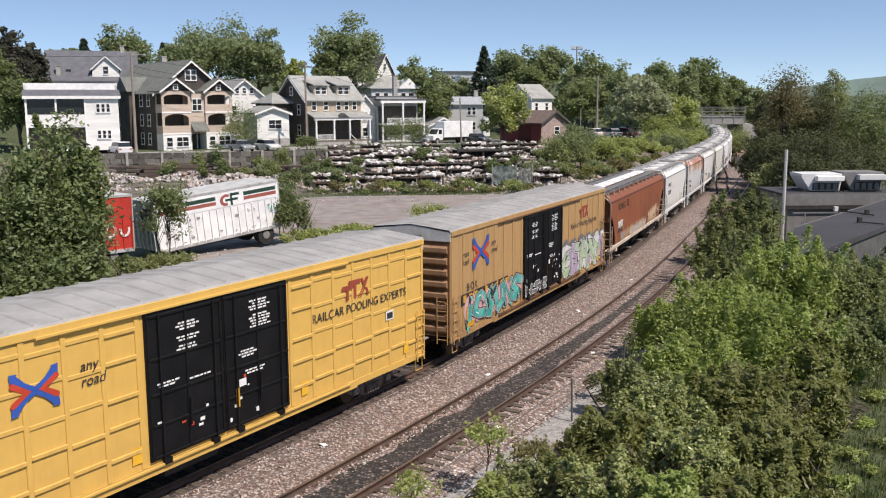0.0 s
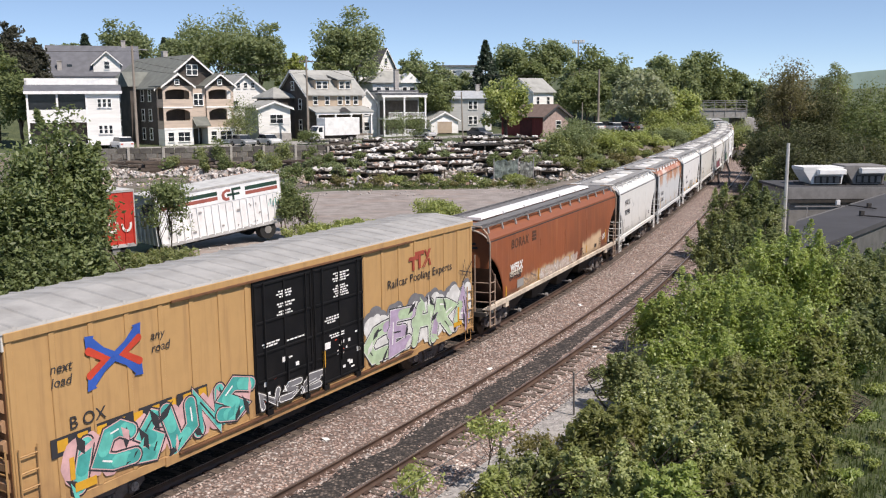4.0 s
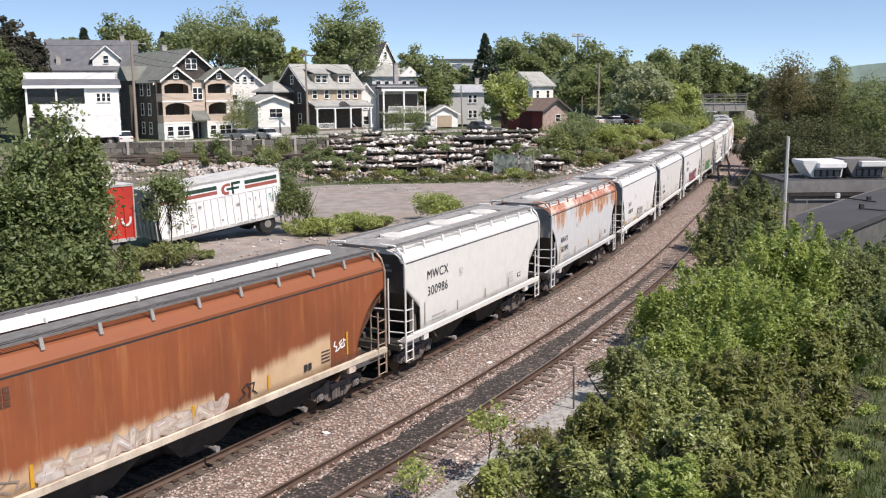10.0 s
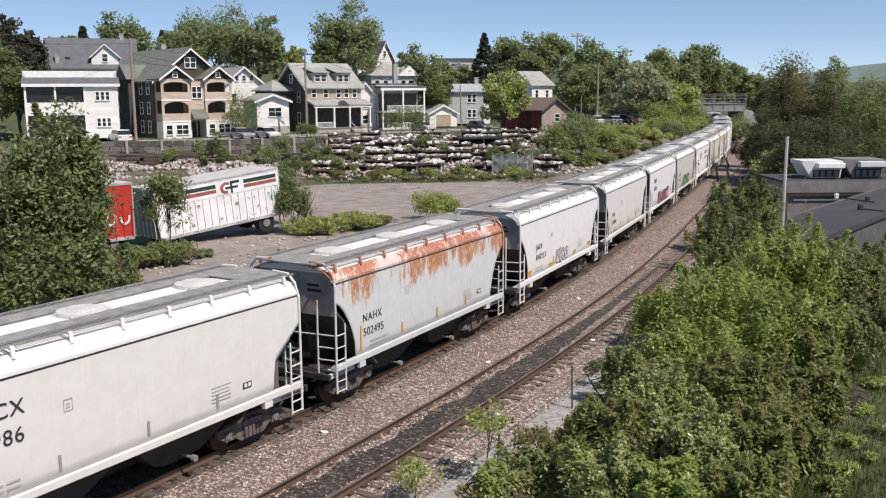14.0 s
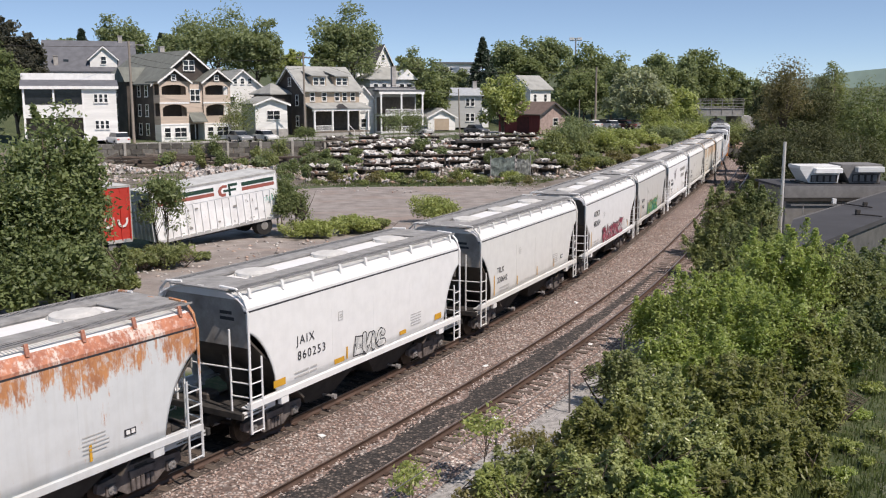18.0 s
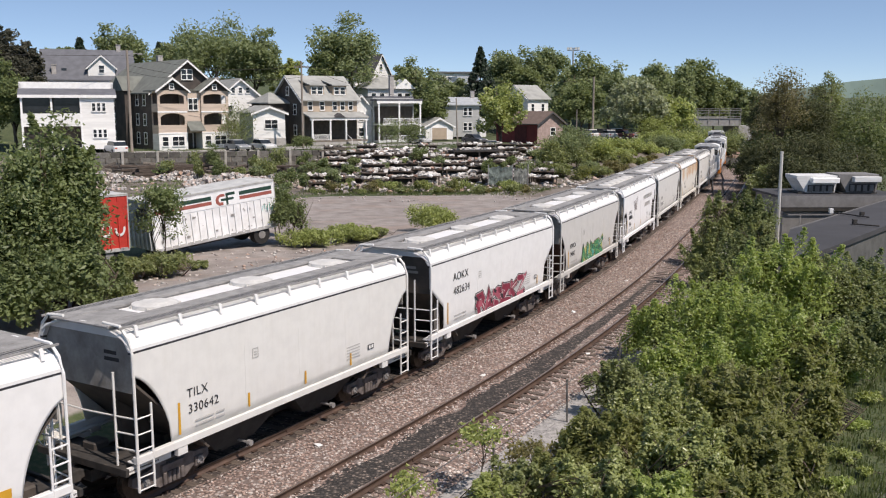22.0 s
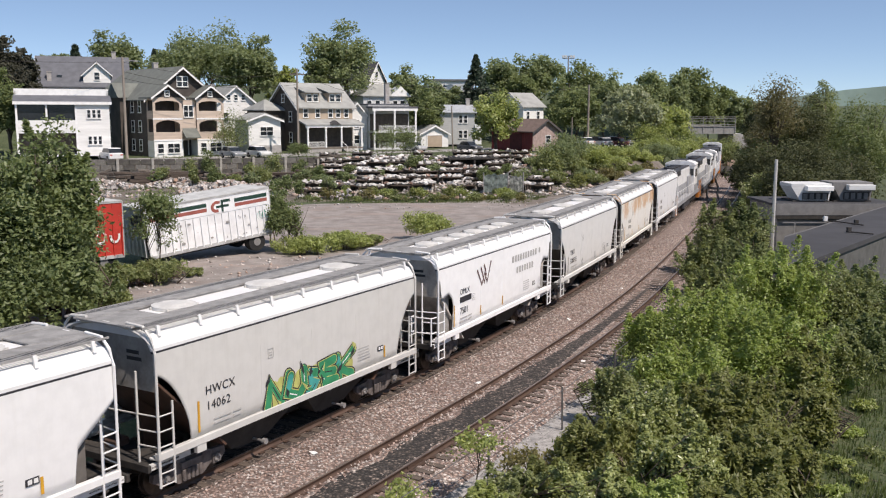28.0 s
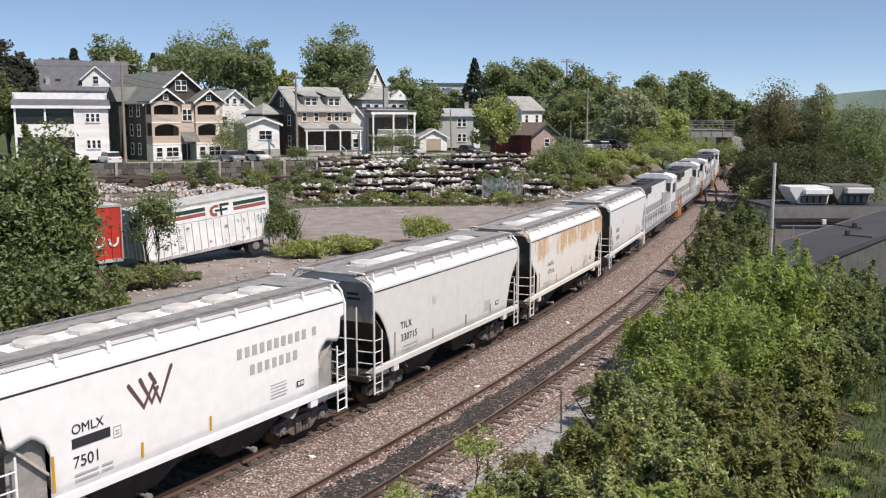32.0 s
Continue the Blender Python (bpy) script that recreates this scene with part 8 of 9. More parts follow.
def red_shed():
    h = thing("shed", "dark red wooden shed with a brown shingle roof", "shed", "", site(982, 148, 3.5, 42))
    W, D, H, R = 6.2, 9, 3.2, 1.7
    walls(h, W, D, H, W_RED, gable="y", ridge=R)
    bm = bmesh.new()
    prism(bm, [(-W / 2 + 0.04, 0), (W / 2 - 0.04, 0), (W / 2 - 0.04, H), (0, H + R - 0.04), (-W / 2 + 0.04, H)], "y", -0.05, -0.005)
    part("gable_end", bm, plain("faded_pink_wall", (0.40, 0.30, 0.27), 0.9, vary=0.25), h, "faded greyish pink gable end")
    roof(h, W, D, H, R, R_BROWN, "y", trim=R_DARK, over=0.5)
    part("side_door", boxes((-W / 2 - 0.06, -W / 2 - 0.005, 2.2, 4.8, 0.1, 2.7)), plain("dark_red_door", (0.10, 0.02, 0.02), 0.8), h)
    win(h, 0.6, 1.3, 1.1, 1.1, -0.05)


for _f in (house_flat, house_grey_roof, house_beige, house_white_gable, house_white_small, house_brown, house_porches, house_hip, garage, house_grey, house_hill, red_shed):
    _f()
# ---------------------------------------------------------------- trailers in the lot
M_TRAILER = plain("white_trailer_panel", (0.84, 0.845, 0.84), 0.45, vary=0.12, scale=1.2, dirt=(0.42, 0.40, 0.37), dirt_amount=0.35)
# shade of the trailer's front put into the colour; also grimy rails
M_TRAILERSHADE = plain("shaded_front_grimy_rail", (0.46, 0.46, 0.45), 0.6, vary=0.25, dirt=(0.25, 0.24, 0.22))
M_TRAILERRED = plain("red_trailer_panel", (0.52, 0.045, 0.03), 0.5, vary=0.15)
M_TRAILERROOF = plain("pale_trailer_roof", (0.56, 0.56, 0.53), 0.5, vary=0.2, dirt=(0.33, 0.31, 0.28))
M_TYRE = plain("tyre_rubber", (0.022, 0.022, 0.022), 0.85, vary=0.3)
M_DKGREEN = plain("dark_green_paint", (0.018, 0.055, 0.038), 0.5, vary=0.1, bump=0)
M_TRRED = plain("faded_red_stripe", (0.34, 0.10, 0.075), 0.5, vary=0.1, bump=0)


def wheel_pair(parent, x, y, z, r=0.5):
    bm = bmesh.new()
    bmesh.ops.create_cone(bm, cap_ends=True, segments=24, radius1=r, radius2=r, depth=0.5, matrix=Matrix.Translation((x, y, z)) @ Matrix.Rotation(radians(90), 4, "X"))
    w = part("tyre", bm, M_TYRE, parent, bevel=0.0)
    bm = bmesh.new()
    bmesh.ops.create_cone(bm, cap_ends=True, segments=16, radius1=r * 0.5, radius2=r * 0.42, depth=0.54, matrix=Matrix.Translation((x, y, z)) @ Matrix.Rotation(radians(90), 4, "X"))
    part("rim", bm, M_CAP, w)


def trailer(name, label, L, W, z0, z1, skin, front, m):
    """A box trailer: x runs from its front (0) to its rear doors, the near side is -y."""
    t = thing(name, label, "trailer", "trailers in the lot", m)
    part("body", boxes((0, L, -W / 2, W / 2, z0, z1)), skin, t)
    part("front_panel", boxes((-0.03, 0.0, -W / 2, W / 2, z0, z1)), front, t)
    part("roof", boxes((-0.05, L + 0.03, -W / 2 - 0.03, W / 2 + 0.03, z1, z1 + 0.05)), M_TRAILERROOF, t)
    post = done(boxes((-0.03, 0.03, -0.06, 0.0, z0 + 0.02, z1 - 0.9)), skin, 0.006)
    top = done(boxes((-0.025, 0.025, -0.02, 0.0, z1 - 0.3, z1 - 0.04)), skin)
    n = int(L / 0.42)
    for k in range(n + 1):
        put("side_post", post, t, pose(0.06 + (L - 0.12) * k / n, -W / 2, 0))
    for k in range(0, n + 1):
        put("vent_slot", top, t, pose(0.06 + (L - 0.12) * k / n, -W / 2, 0))
    for k in range(6):
        put("front_post", post, t, pose(-0.03, -W / 2 + 0.2 + k * (W - 0.4) / 5, 0, 0, 0, -90))
    part("side_rail", boxes((0, L, -W / 2 - 0.05, -W / 2, z0 - 0.08, z0 + 0.08)), M_TRAILERSHADE, t, "grimy lower rail")
    part("top_rail", boxes((0, L, -W / 2 - 0.03, -W / 2, z1 - 0.06, z1 + 0.02)), M_TRAILERSHADE, t)
    part("rear_frame", boxes((L, L + 0.06, -W / 2, W / 2, z0, z1)), M_TRAILERSHADE, t)
    part("chassis", boxes((0.4, L - 0.1, -0.55, 0.55, z0 - 0.32, z0 - 0.08)), M_UNDER, t)
    for y in (-W / 2 + 0.3, W / 2 - 0.3):
        wheel_pair(t, L - 1.0, y, 0.5)
    for y in (-0.7, 0.7):
        part("landing_leg", boxes((1.2, 1.35, y - 0.08, y + 0.08, -0.1, z0 - 0.1), (1.08, 1.47, y - 0.2, y + 0.2, -0.1, -0.04)), M_UNDER, t)
    return t


def build_trailers():
    # the white trailer leans down on its front legs
    right, left = Vector(at_px(491, 300, 49.6)), Vector(at_px(272, 341, 44.6))
    run = (right - left).to_2d()
    L, W, z0, z1 = (right - left).length, 2.5, 0.86, 3.3
    m = Matrix.Translation(left) @ Matrix.Rotation(math.atan2(run.y, run.x), 4, "Z") @ Matrix.Rotation(-math.atan2(right.z - left.z, run.length), 4, "Y") @ Matrix.Translation((0, W / 2, -z1))
    t = trailer("box_trailer", "white ribbed box trailer with green and red stripes", L, W, z0, z1, M_TRAILER, M_TRAILERSHADE, m)
    y = -W / 2 - 0.025
    part("logo_band", boxes((0.1, L - 0.1, y, y + 0.02, z1 - 0.86, z1 - 0.1)), M_TRAILER, t)
    for f0, f1 in ((0.03, 0.47), (0.70, 0.977)):
        part("green_stripe", boxes((L * f0, L * f1, y - 0.006, y, z1 - 0.44, z1 - 0.24)), M_DKGREEN, t)
        part("red_stripe", boxes((L * f0, L * f1, y - 0.006, y, z1 - 0.68, z1 - 0.5)), M_TRRED, t)
    # a red hook and a green forked shape, and the same device small near the front
    ring = [(0.34, 0.28), (0.1, 0.3), (-0.12, 0.2), (-0.22, 0.02), (-0.18, -0.2), (-0.02, -0.32), (0.22, -0.32), (0.22, -0.16), (0.04, -0.16), (-0.03, -0.08), (-0.04, 0.04), (0.06, 0.14), (0.34, 0.14)]
    for c, w, red, green in ((L * 0.5 + 0.24, 1.0, M_TRRED, M_DKGREEN),):
        bm = bmesh.new()
        prism(bm, [(c + u * w, z1 - 0.5 + v * 0.95) for u, v in ring], "y", y - 0.008, y)
        part("hook_logo_shape", bm, red, t)
        bm = boxes((c + 0.4 * w, c + 0.52 * w, y - 0.01, y, z1 - 0.82, z1 - 0.2), (c + 0.46 * w, c + 0.95 * w, y - 0.01, y, z1 - 0.34, z1 - 0.2), (c + 0.1 * w, c + 0.85 * w, y - 0.01, y, z1 - 0.59, z1 - 0.47))
        part("forked_logo_shape", bm, green, t)
    # the same device in black on the front panel
    flip = Matrix.Translation((-0.075, 0, 0)) @ Matrix.Rotation(radians(-90), 4, "Z")
    bm = bmesh.new()
    prism(bm, [(0.1 + u * 1.1, z1 - 0.62 + v * 0.95) for u, v in ring], "y", -0.008, 0)
    part("hook_logo_shape", bm, M_INK, t, m=flip)
    part("forked_logo_shape", boxes((0.5, 0.64, -0.01, 0, z1 - 0.94, z1 - 0.32), (0.57, 1.05, -0.01, 0, z1 - 0.46, z1 - 0.32), (0.2, 0.95, -0.01, 0, z1 - 0.71, z1 - 0.59)), M_INK, t, m=flip)
    rng = random.Random(5)
    bars(t, "scuff", [(rng.uniform(0.3, L - 0.3), rng.uniform(z0 + 0.05, z0 + 1.3), rng.uniform(0.04, 0.3), rng.uniform(0.02, 0.12)) for k in range(22)], M_FAINT, (0, y - 0.012, 0), "grey scuffs and scratches")
    bars(t, "faint_tag", [(L * 0.88 + 0.16 * k, 1.75 + 0.1 * (k % 2), 0.03, 0.3) for k in range(5)], TEAL, (0, y - 0.012, 0), "faint teal tag")
    xb, yb, _ = at_px(238, 400, 43.6)
    xa, ya, _ = at_px(70, 400, 40.2)
    a2 = math.degrees(math.atan2(yb - ya, xb - xa))
    Lr = math.hypot(xb - xa, yb - ya)
    r = trailer("box_trailer", "red box trailer with white painted shapes, half hidden by trees", Lr, 2.5, 0.75, 3.35, M_TRAILERRED, M_TRAILERRED, pose(xa, ya, 2.0, 0, 0, a2) @ Matrix.Translation((0, 1.25, 0)))
    for k, x in enumerate((Lr - 1.15, Lr - 0.45)):
        bm = bmesh.new()
        out = [(x + 0.28 * math.cos(q * math.tau / 14 + 3.0), 1.75 + 0.36 * math.sin(q * math.tau / 14 + 3.0)) for q in range(14)]
        inner = [(x + 0.17 * math.cos(q * math.tau / 14 + 3.0), 1.75 + 0.24 * math.sin(q * math.tau / 14 + 3.0)) for q in range(14)]
        vo, vi = [bm.verts.new((u, -1.3, v)) for u, v in out], [bm.verts.new((u, -1.3, v)) for u, v in inner]
        for q in range(14 if k == 0 else 8):
            bm.faces.new((vo[q], vo[(q + 1) % 14], vi[(q + 1) % 14], vi[q]))
        for v in [v for v in bm.verts if not v.link_faces]:
            bm.verts.remove(v)
        part("white_shape", bm, M_CHALK, r, "curved white painted shape")


build_trailers()

# ---------------------------------------------------------------- stone yard on the slope
STONE_COLS = [(0.15, 0.135, 0.12), (0.34, 0.315, 0.285), (0.55, 0.53, 0.50), (0.72, 0.70, 0.67)]
M_SLAB = [plain("yard_stone", c, 0.9, vary=0.25, bump=0.3) for c in STONE_COLS]
M_SLABRED = plain("yard_red_brick", (0.34, 0.22, 0.17), 0.9, vary=0.25)


def build_yard():
    rng = random.Random(77)
    blocks = []
    for k in range(12):
        q = rng.uniform(0.6, 1.15)
        bm = boxes((-0.26 * q, 0.26 * q, -0.2, 0.2, -0.09, 0.09))
        for v in bm.verts:
            v.co += Vector((rng.uniform(-0.1, 0.1), rng.uniform(-0.09, 0.09), rng.uniform(-0.05, 0.05)))
        blocks.append(done(bm, M_SLABRED if k == 11 else M_SLAB[(0, 1, 2, 3, 1, 3, 0, 2, 1, 3, 2)[k % 11]], 0.02))
    # long dark racks of timber run across the slope, broken stone heaped on and under their decks
    bl = 2.4
    frame_me = done(boxes((-bl / 2, bl / 2, -0.65, 0.65, 0.52, 0.62), *[(x - 0.06, x + 0.06, y - 0.06, y + 0.06, -0.2, 0.52) for x in (-1.1, 1.1) for y in (-0.55, 0.55)]), M_TIE)
    upper_me = done(boxes((-bl / 2, bl / 2, -0.2, 0.65, 1.12, 1.2), *[(x - 0.05, x + 0.05, y - 0.05, y + 0.05, 0.6, 1.12) for x in (-1.1, 1.1) for y in (0.55,)], (-bl / 2, bl / 2, 0.6, 0.64, 0.62, 1.1)), M_TIE)
    back_me = done(boxes((-bl / 2, bl / 2, 0.35, 0.4, -0.2, 0.5)), M_SHADE)
    for row in range(5):
        y0 = 88 + row * 6.0
        x = -0.15 * y0 if row < 3 else -0.13 * y0
        while x < 0.104 * (y0 + 3):
            x += bl + (rng.uniform(0.8, 3.0) if rng.random() < 0.2 else 0.03)
            y = y0 + 0.25 * x + rng.uniform(-0.7, 0.7)
            z = float(ground_z(x, y)) + rng.uniform(-0.12, 0.12)
            p = thing("stone_rack", "dark timber rack heaped with broken pale building stone", "rack", "stone racks in the yard", pose(x, y, z, rng.uniform(-2, 2), rng.uniform(-2, 2), 14 + rng.uniform(-3, 3)))
            put("deck", frame_me, p)
            put("backing", back_me, p)
            up = rng.random() < 0.55
            if up:
                put("shelf", upper_me, p)
            for k in range(9):
                put("stone", rng.choice(blocks), p, pose(-1.1 + k * 0.27, rng.uniform(-0.5, 0.0), 0.69 + rng.uniform(0, 0.1), rng.uniform(-25, 25), rng.uniform(-25, 25), rng.uniform(0, 180)))
            for k in range(7):
                put("stone", rng.choice(blocks), p, pose(rng.uniform(-1.1, 1.1), rng.uniform(-0.1, 0.5), (1.27 if up else 0.86) + rng.uniform(0, 0.1), rng.uniform(-25, 25), rng.uniform(-25, 25), rng.uniform(0, 180)))
            for k in range(4):
                put("stone", rng.choice(blocks), p, pose(rng.uniform(-1, 1), rng.uniform(-0.6, 0.2), 0.06, rng.uniform(-25, 25), 0, rng.uniform(0, 180)))
    # loose heaps
    heaps = [(-20, 90, 5, 150), (-15.5, 88.5, 4, 120), (-26, 95, 4, 90), (-33, 92, 4, 60), (-7, 80.5, 3, 26), (2, 82, 3, 20)]
    for i, (hx, hy, r, n) in enumerate(heaps):
        bm = bmesh.new()
        for k in range(n * 2):
            a, q = rng.uniform(0, 6.28), rng.random() ** 0.5 * r
            x, y = hx + q * math.cos(a), hy + q * math.sin(a) * 0.55
            kk = len(bm.verts)
            s = rng.uniform(0.5, 1.3)
            bmesh.ops.create_cube(bm, size=0.27 * s, matrix=pose(x, y, float(ground_z(x, y)) + (1 - q / r) * 0.9 + 0.02, rng.uniform(0, 90), rng.uniform(0, 90), rng.uniform(0, 90)))
            bm.verts.ensure_lookup_table()
            for v in bm.verts[kk:]:
                v.co += Vector((rng.uniform(-0.06, 0.06), rng.uniform(-0.06, 0.06), rng.uniform(-0.06, 0.06)))
        ob = part("rubble_heap", bm, HEAP, None)
        tagged(ob, "loose heap of pale rubble and broken stone", "rubble", kind="stuff")
    # retaining wall of old blocks along the road's edge
    wall = thing("retaining_wall", "old grey block retaining wall with weeds", "wall", kind="structure")
    blk = [done(boxes((-0.6, 0.6, -0.3, 0.3, 0, 0.62)), plain("stained_block", (0.21, 0.2, 0.18), 0.95, vary=0.4, dirt=(0.09, 0.09, 0.07), dirt_amount=0.8), 0.03), done(boxes((-0.6, 0.6, -0.3, 0.3, 0, 0.62)), plain("sooty_block", (0.11, 0.102, 0.092), 0.95, vary=0.35, dirt=(0.08, 0.085, 0.06)), 0.03)]
    pillar = done(boxes((-0.14, 0.14, -0.14, 0.14, 0, 2.35)), plain("pale_weathered_pillar", (0.42, 0.40, 0.36), 0.9, vary=0.3, dirt=(0.2, 0.19, 0.16)), 0.02)
    for k in range(30):
        for c in range(4):
            x = -40 + k * 1.24 + (0.6 if c % 2 else 0)
            y = 115.6 + 0.25 * x + 0.08 * math.sin(k)
            put("block", rng.choice(blk), wall, pose(x, y, 1.6 + c * 0.63, 0, 0, 14 + rng.uniform(-1.5, 1.5)))
        if k % 3 == 0:
            xp = -40 + k * 1.24 + rng.uniform(-0.3, 0.3)
            put("pillar", pillar, wall, pose(xp, 115.25 + 0.25 * xp, 1.9, 0, rng.uniform(-2, 2), 14))
    # dark open rack with a flat top
    x, y, z = at_px(852, 262, 104)
    z = float(ground_z(x, y))
    rk = thing("storage_rack", "dark open shed frame with a flat top", "rack", m=pose(x, y, z, 0, 0, 14))
    part("top", boxes((-3, 3, -1.2, 1.2, 1.35, 1.5)), M_UNDER, rk)
    part("shelf", boxes((-3, 3, -1.1, 1.1, 0.5, 0.58)), M_UNDER, rk)
    for u in (-2.9, 0, 2.9):
        for v in (-1.1, 1.1):
            part("post", boxes((u - 0.08, u + 0.08, v - 0.08, v + 0.08, 0, 1.36)), M_UNDER, rk)
    part("backing", boxes((-2.9, 2.9, 1.0, 1.05, 0, 1.35)), M_SHADE, rk)
    for k in range(11):
        s = put("stone", rng.choice(blocks), rk, pose(-2.6 + k * 0.52, rng.uniform(-0.6, 0.4), 1.66, 0, 0, rng.uniform(0, 90)))
    # green mesh screen
    x, y, _ = at_px(905, 300, 88)
    sc = thing("mesh_screen", "faded blue-green mesh screen on posts", "fence", m=pose(x, y, float(ground_z(x, y)), 0, 0, 18))
    for x0, x1, top, sheet in ((-1.8, 0.6, 1.8, plain("faded_green_mesh", (0.30, 0.36, 0.33), 0.8, vary=0.5, grain=6)), (0.8, 2.2, 1.55, plain("faded_grey_mesh", (0.38, 0.40, 0.37), 0.8, vary=0.5, grain=6))):
        bm = bmesh.new()
        grid = [[bm.verts.new((x0 + (x1 - x0) * i / 16, 0.16 * noise.noise((x0 + i * 0.3, k * 0.4, 3.0)), 0.1 + (top - 0.1 + 0.22 * noise.noise((i * 0.35 + x0, 7.0, 1.0))) * k / 8)) for i in range(17)] for k in range(9)]
        for k in range(8):
            for i in range(16):
                bm.faces.new((grid[k][i], grid[k][i + 1], grid[k + 1][i + 1], grid[k + 1][i]))
        bmesh.ops.solidify(bm, geom=bm.faces[:], thickness=0.012)
        part("mesh", bm, sheet, sc)
    for u in (-1.85, 0.65, 2.25):
        part("post", boxes((u - 0.04, u + 0.04, -0.04, 0.04, 0, 2.0)), M_CAP, sc)
    # dark old timbers thrown down before the wall
    for k in range(64):
        x = -37 + k * 0.42 + rng.uniform(-0.4, 0.4)
        y = 108.5 + 0.25 * x + rng.uniform(-5.0, 3.5)
        ln = rng.uniform(0.9, 2.6)
        ob = part("timber", boxes((-ln, ln, -0.14, 0.14, 0, 0.22)), (M_TIE, M_TIE, M_WOOD, M_SHADE)[k % 4], None, m=pose(x, y, float(ground_z(x, y)) + 0.26 * (k % 5), rng.uniform(-10, 10), rng.uniform(-16, 16), rng.uniform(-35, 60)), bevel=0.01)
        tagged(ob, "dark weathered timber thrown on a pile", "timber", "old timbers in the yard")
    x, y, _ = at_px(300, 262, 98)
    ts = thing("timber_stack", "stack of dark old timbers in the yard", "timber", m=pose(x, y, float(ground_z(x, y)), 0, 0, 20))
    for k in range(14):
        part("timber", boxes((-3 + rng.uniform(-0.4, 0.4), 3 + rng.uniform(-0.4, 0.4), -1.1 + (k % 4) * 0.5, -0.68 + (k % 4) * 0.5, (k // 4) * 0.36, (k // 4) * 0.36 + 0.32)), M_TIE, ts)


def lot_scatter():
    """Pale stones and scraps on the lot, joined."""
    rng = np.random.default_rng(79)
    n = 420
    x, y = np.r_[rng.uniform(-14, -5, 260), rng.uniform(-12, 14, n - 260)], np.r_[rng.uniform(38, 48, 260), rng.uniform(72, 79, n - 260)]
    r = rng.uniform(0.03, 0.13, n)
    base = np.array([(1, 0, 0), (-1, 0, 0), (0, 1, 0), (0, -1, 0), (0, 0, 1), (0, 0, -1)], float)
    v = (base[None] * rng.uniform(0.6, 1.3, (n, 6, 1)) + rng.normal(0, 0.18, (n, 6, 3))) * r[:, None, None] * np.array([1.0, 1.0, 0.65])
    v += np.stack([x, y, ground_z(x, y) + r * 0.3], -1)[:, None]
    tri = np.array([(0, 2, 4), (2, 1, 4), (1, 3, 4), (3, 0, 4), (2, 0, 5), (1, 2, 5), (3, 1, 5), (0, 3, 5)])
    f = (np.arange(n)[:, None, None] * 6 + tri).reshape(-1, 3)
    tagged(put("lot_stones", fast_mesh(v.reshape(-1, 3), f, HEAP)), "pale stones and scraps lying on the lot", "rubble", kind="stuff")


def yard_scatter():
    """Broken stone strewn over the yard and its slope, joined."""
    rng = np.random.default_rng(78)
    n = 5200
    x = np.r_[rng.uniform(-42, -8, n // 2), rng.uniform(-16, 17, n - n // 2)]
    edge = np.r_[rng.uniform(88, 114, n // 2), rng.uniform(81, 116, n - n // 2)]
    clump = np.array([noise.noise((a * 0.22, b * 0.22, 4.0)) for a, b in zip(x, edge)])
    keep = clump > -0.05
    x, y = x[keep], (edge + 0.25 * x)[keep]
    n = len(x)
    r = rng.uniform(0.1, 0.34, n)
    base = np.array([(1, 0, 0), (-1, 0, 0), (0, 1, 0), (0, -1, 0), (0, 0, 1), (0, 0, -1)], float)
    v = (base[None] * rng.uniform(0.6, 1.3, (n, 6, 1)) + rng.normal(0, 0.18, (n, 6, 3))) * r[:, None, None] * np.array([1.0, 1.0, 0.65])
    v += np.stack([x, y, ground_z(x, y) + r * 0.2], -1)[:, None]
    tri = np.array([(0, 2, 4), (2, 1, 4), (1, 3, 4), (3, 0, 4), (2, 0, 5), (1, 2, 5), (3, 1, 5), (0, 3, 5)])
    f = (np.arange(n)[:, None, None] * 6 + tri).reshape(-1, 3)
    tagged(put("yard_stones", fast_mesh(v.reshape(-1, 3), f, HEAP)), "broken stone strewn over the yard", "rubble", kind="stuff")


HEAP = stone_material("pale_rubble", [(0.24, 0.21, 0.19), (0.40, 0.38, 0.36), (0.58, 0.56, 0.53), (0.42, 0.28, 0.21), (0.68, 0.66, 0.63)], 4.0)
build_yard()
yard_scatter()
lot_scatter()


# ---------------------------------------------------------------- poles, wires, parked cars, the delivery truck
def pole(label, px, py_top, d, base, r, mat, arm=True, lean=0.0):
    x, y, top = at_px(px, py_top, d)
    base = float(ground_z(x, y)) if base is None else base
    p = thing("utility_pole", label, "pole", "", pose(x, y, base))
    h = top - base
    bm = bmesh.new()
    tube(bm, [(lean * h, 0, h), (0, 0, -0.2)], [r * 0.75, r], 8)
    part("shaft", bm, mat, p)
    if arm:
        part("crossarm", boxes((lean * h - 1.1, lean * h + 1.1, -0.06, 0.06, h - 0.9, h - 0.75)), M_WOOD, p)
        for u in (-0.95, -0.4, 0.4, 0.95):
            part("insulator", boxes((lean * h + u - 0.05, lean * h + u + 0.05, -0.05, 0.05, h - 0.75, h - 0.58)), M_CAP, p)
    return Vector((x + lean * h, y, top - 0.65))


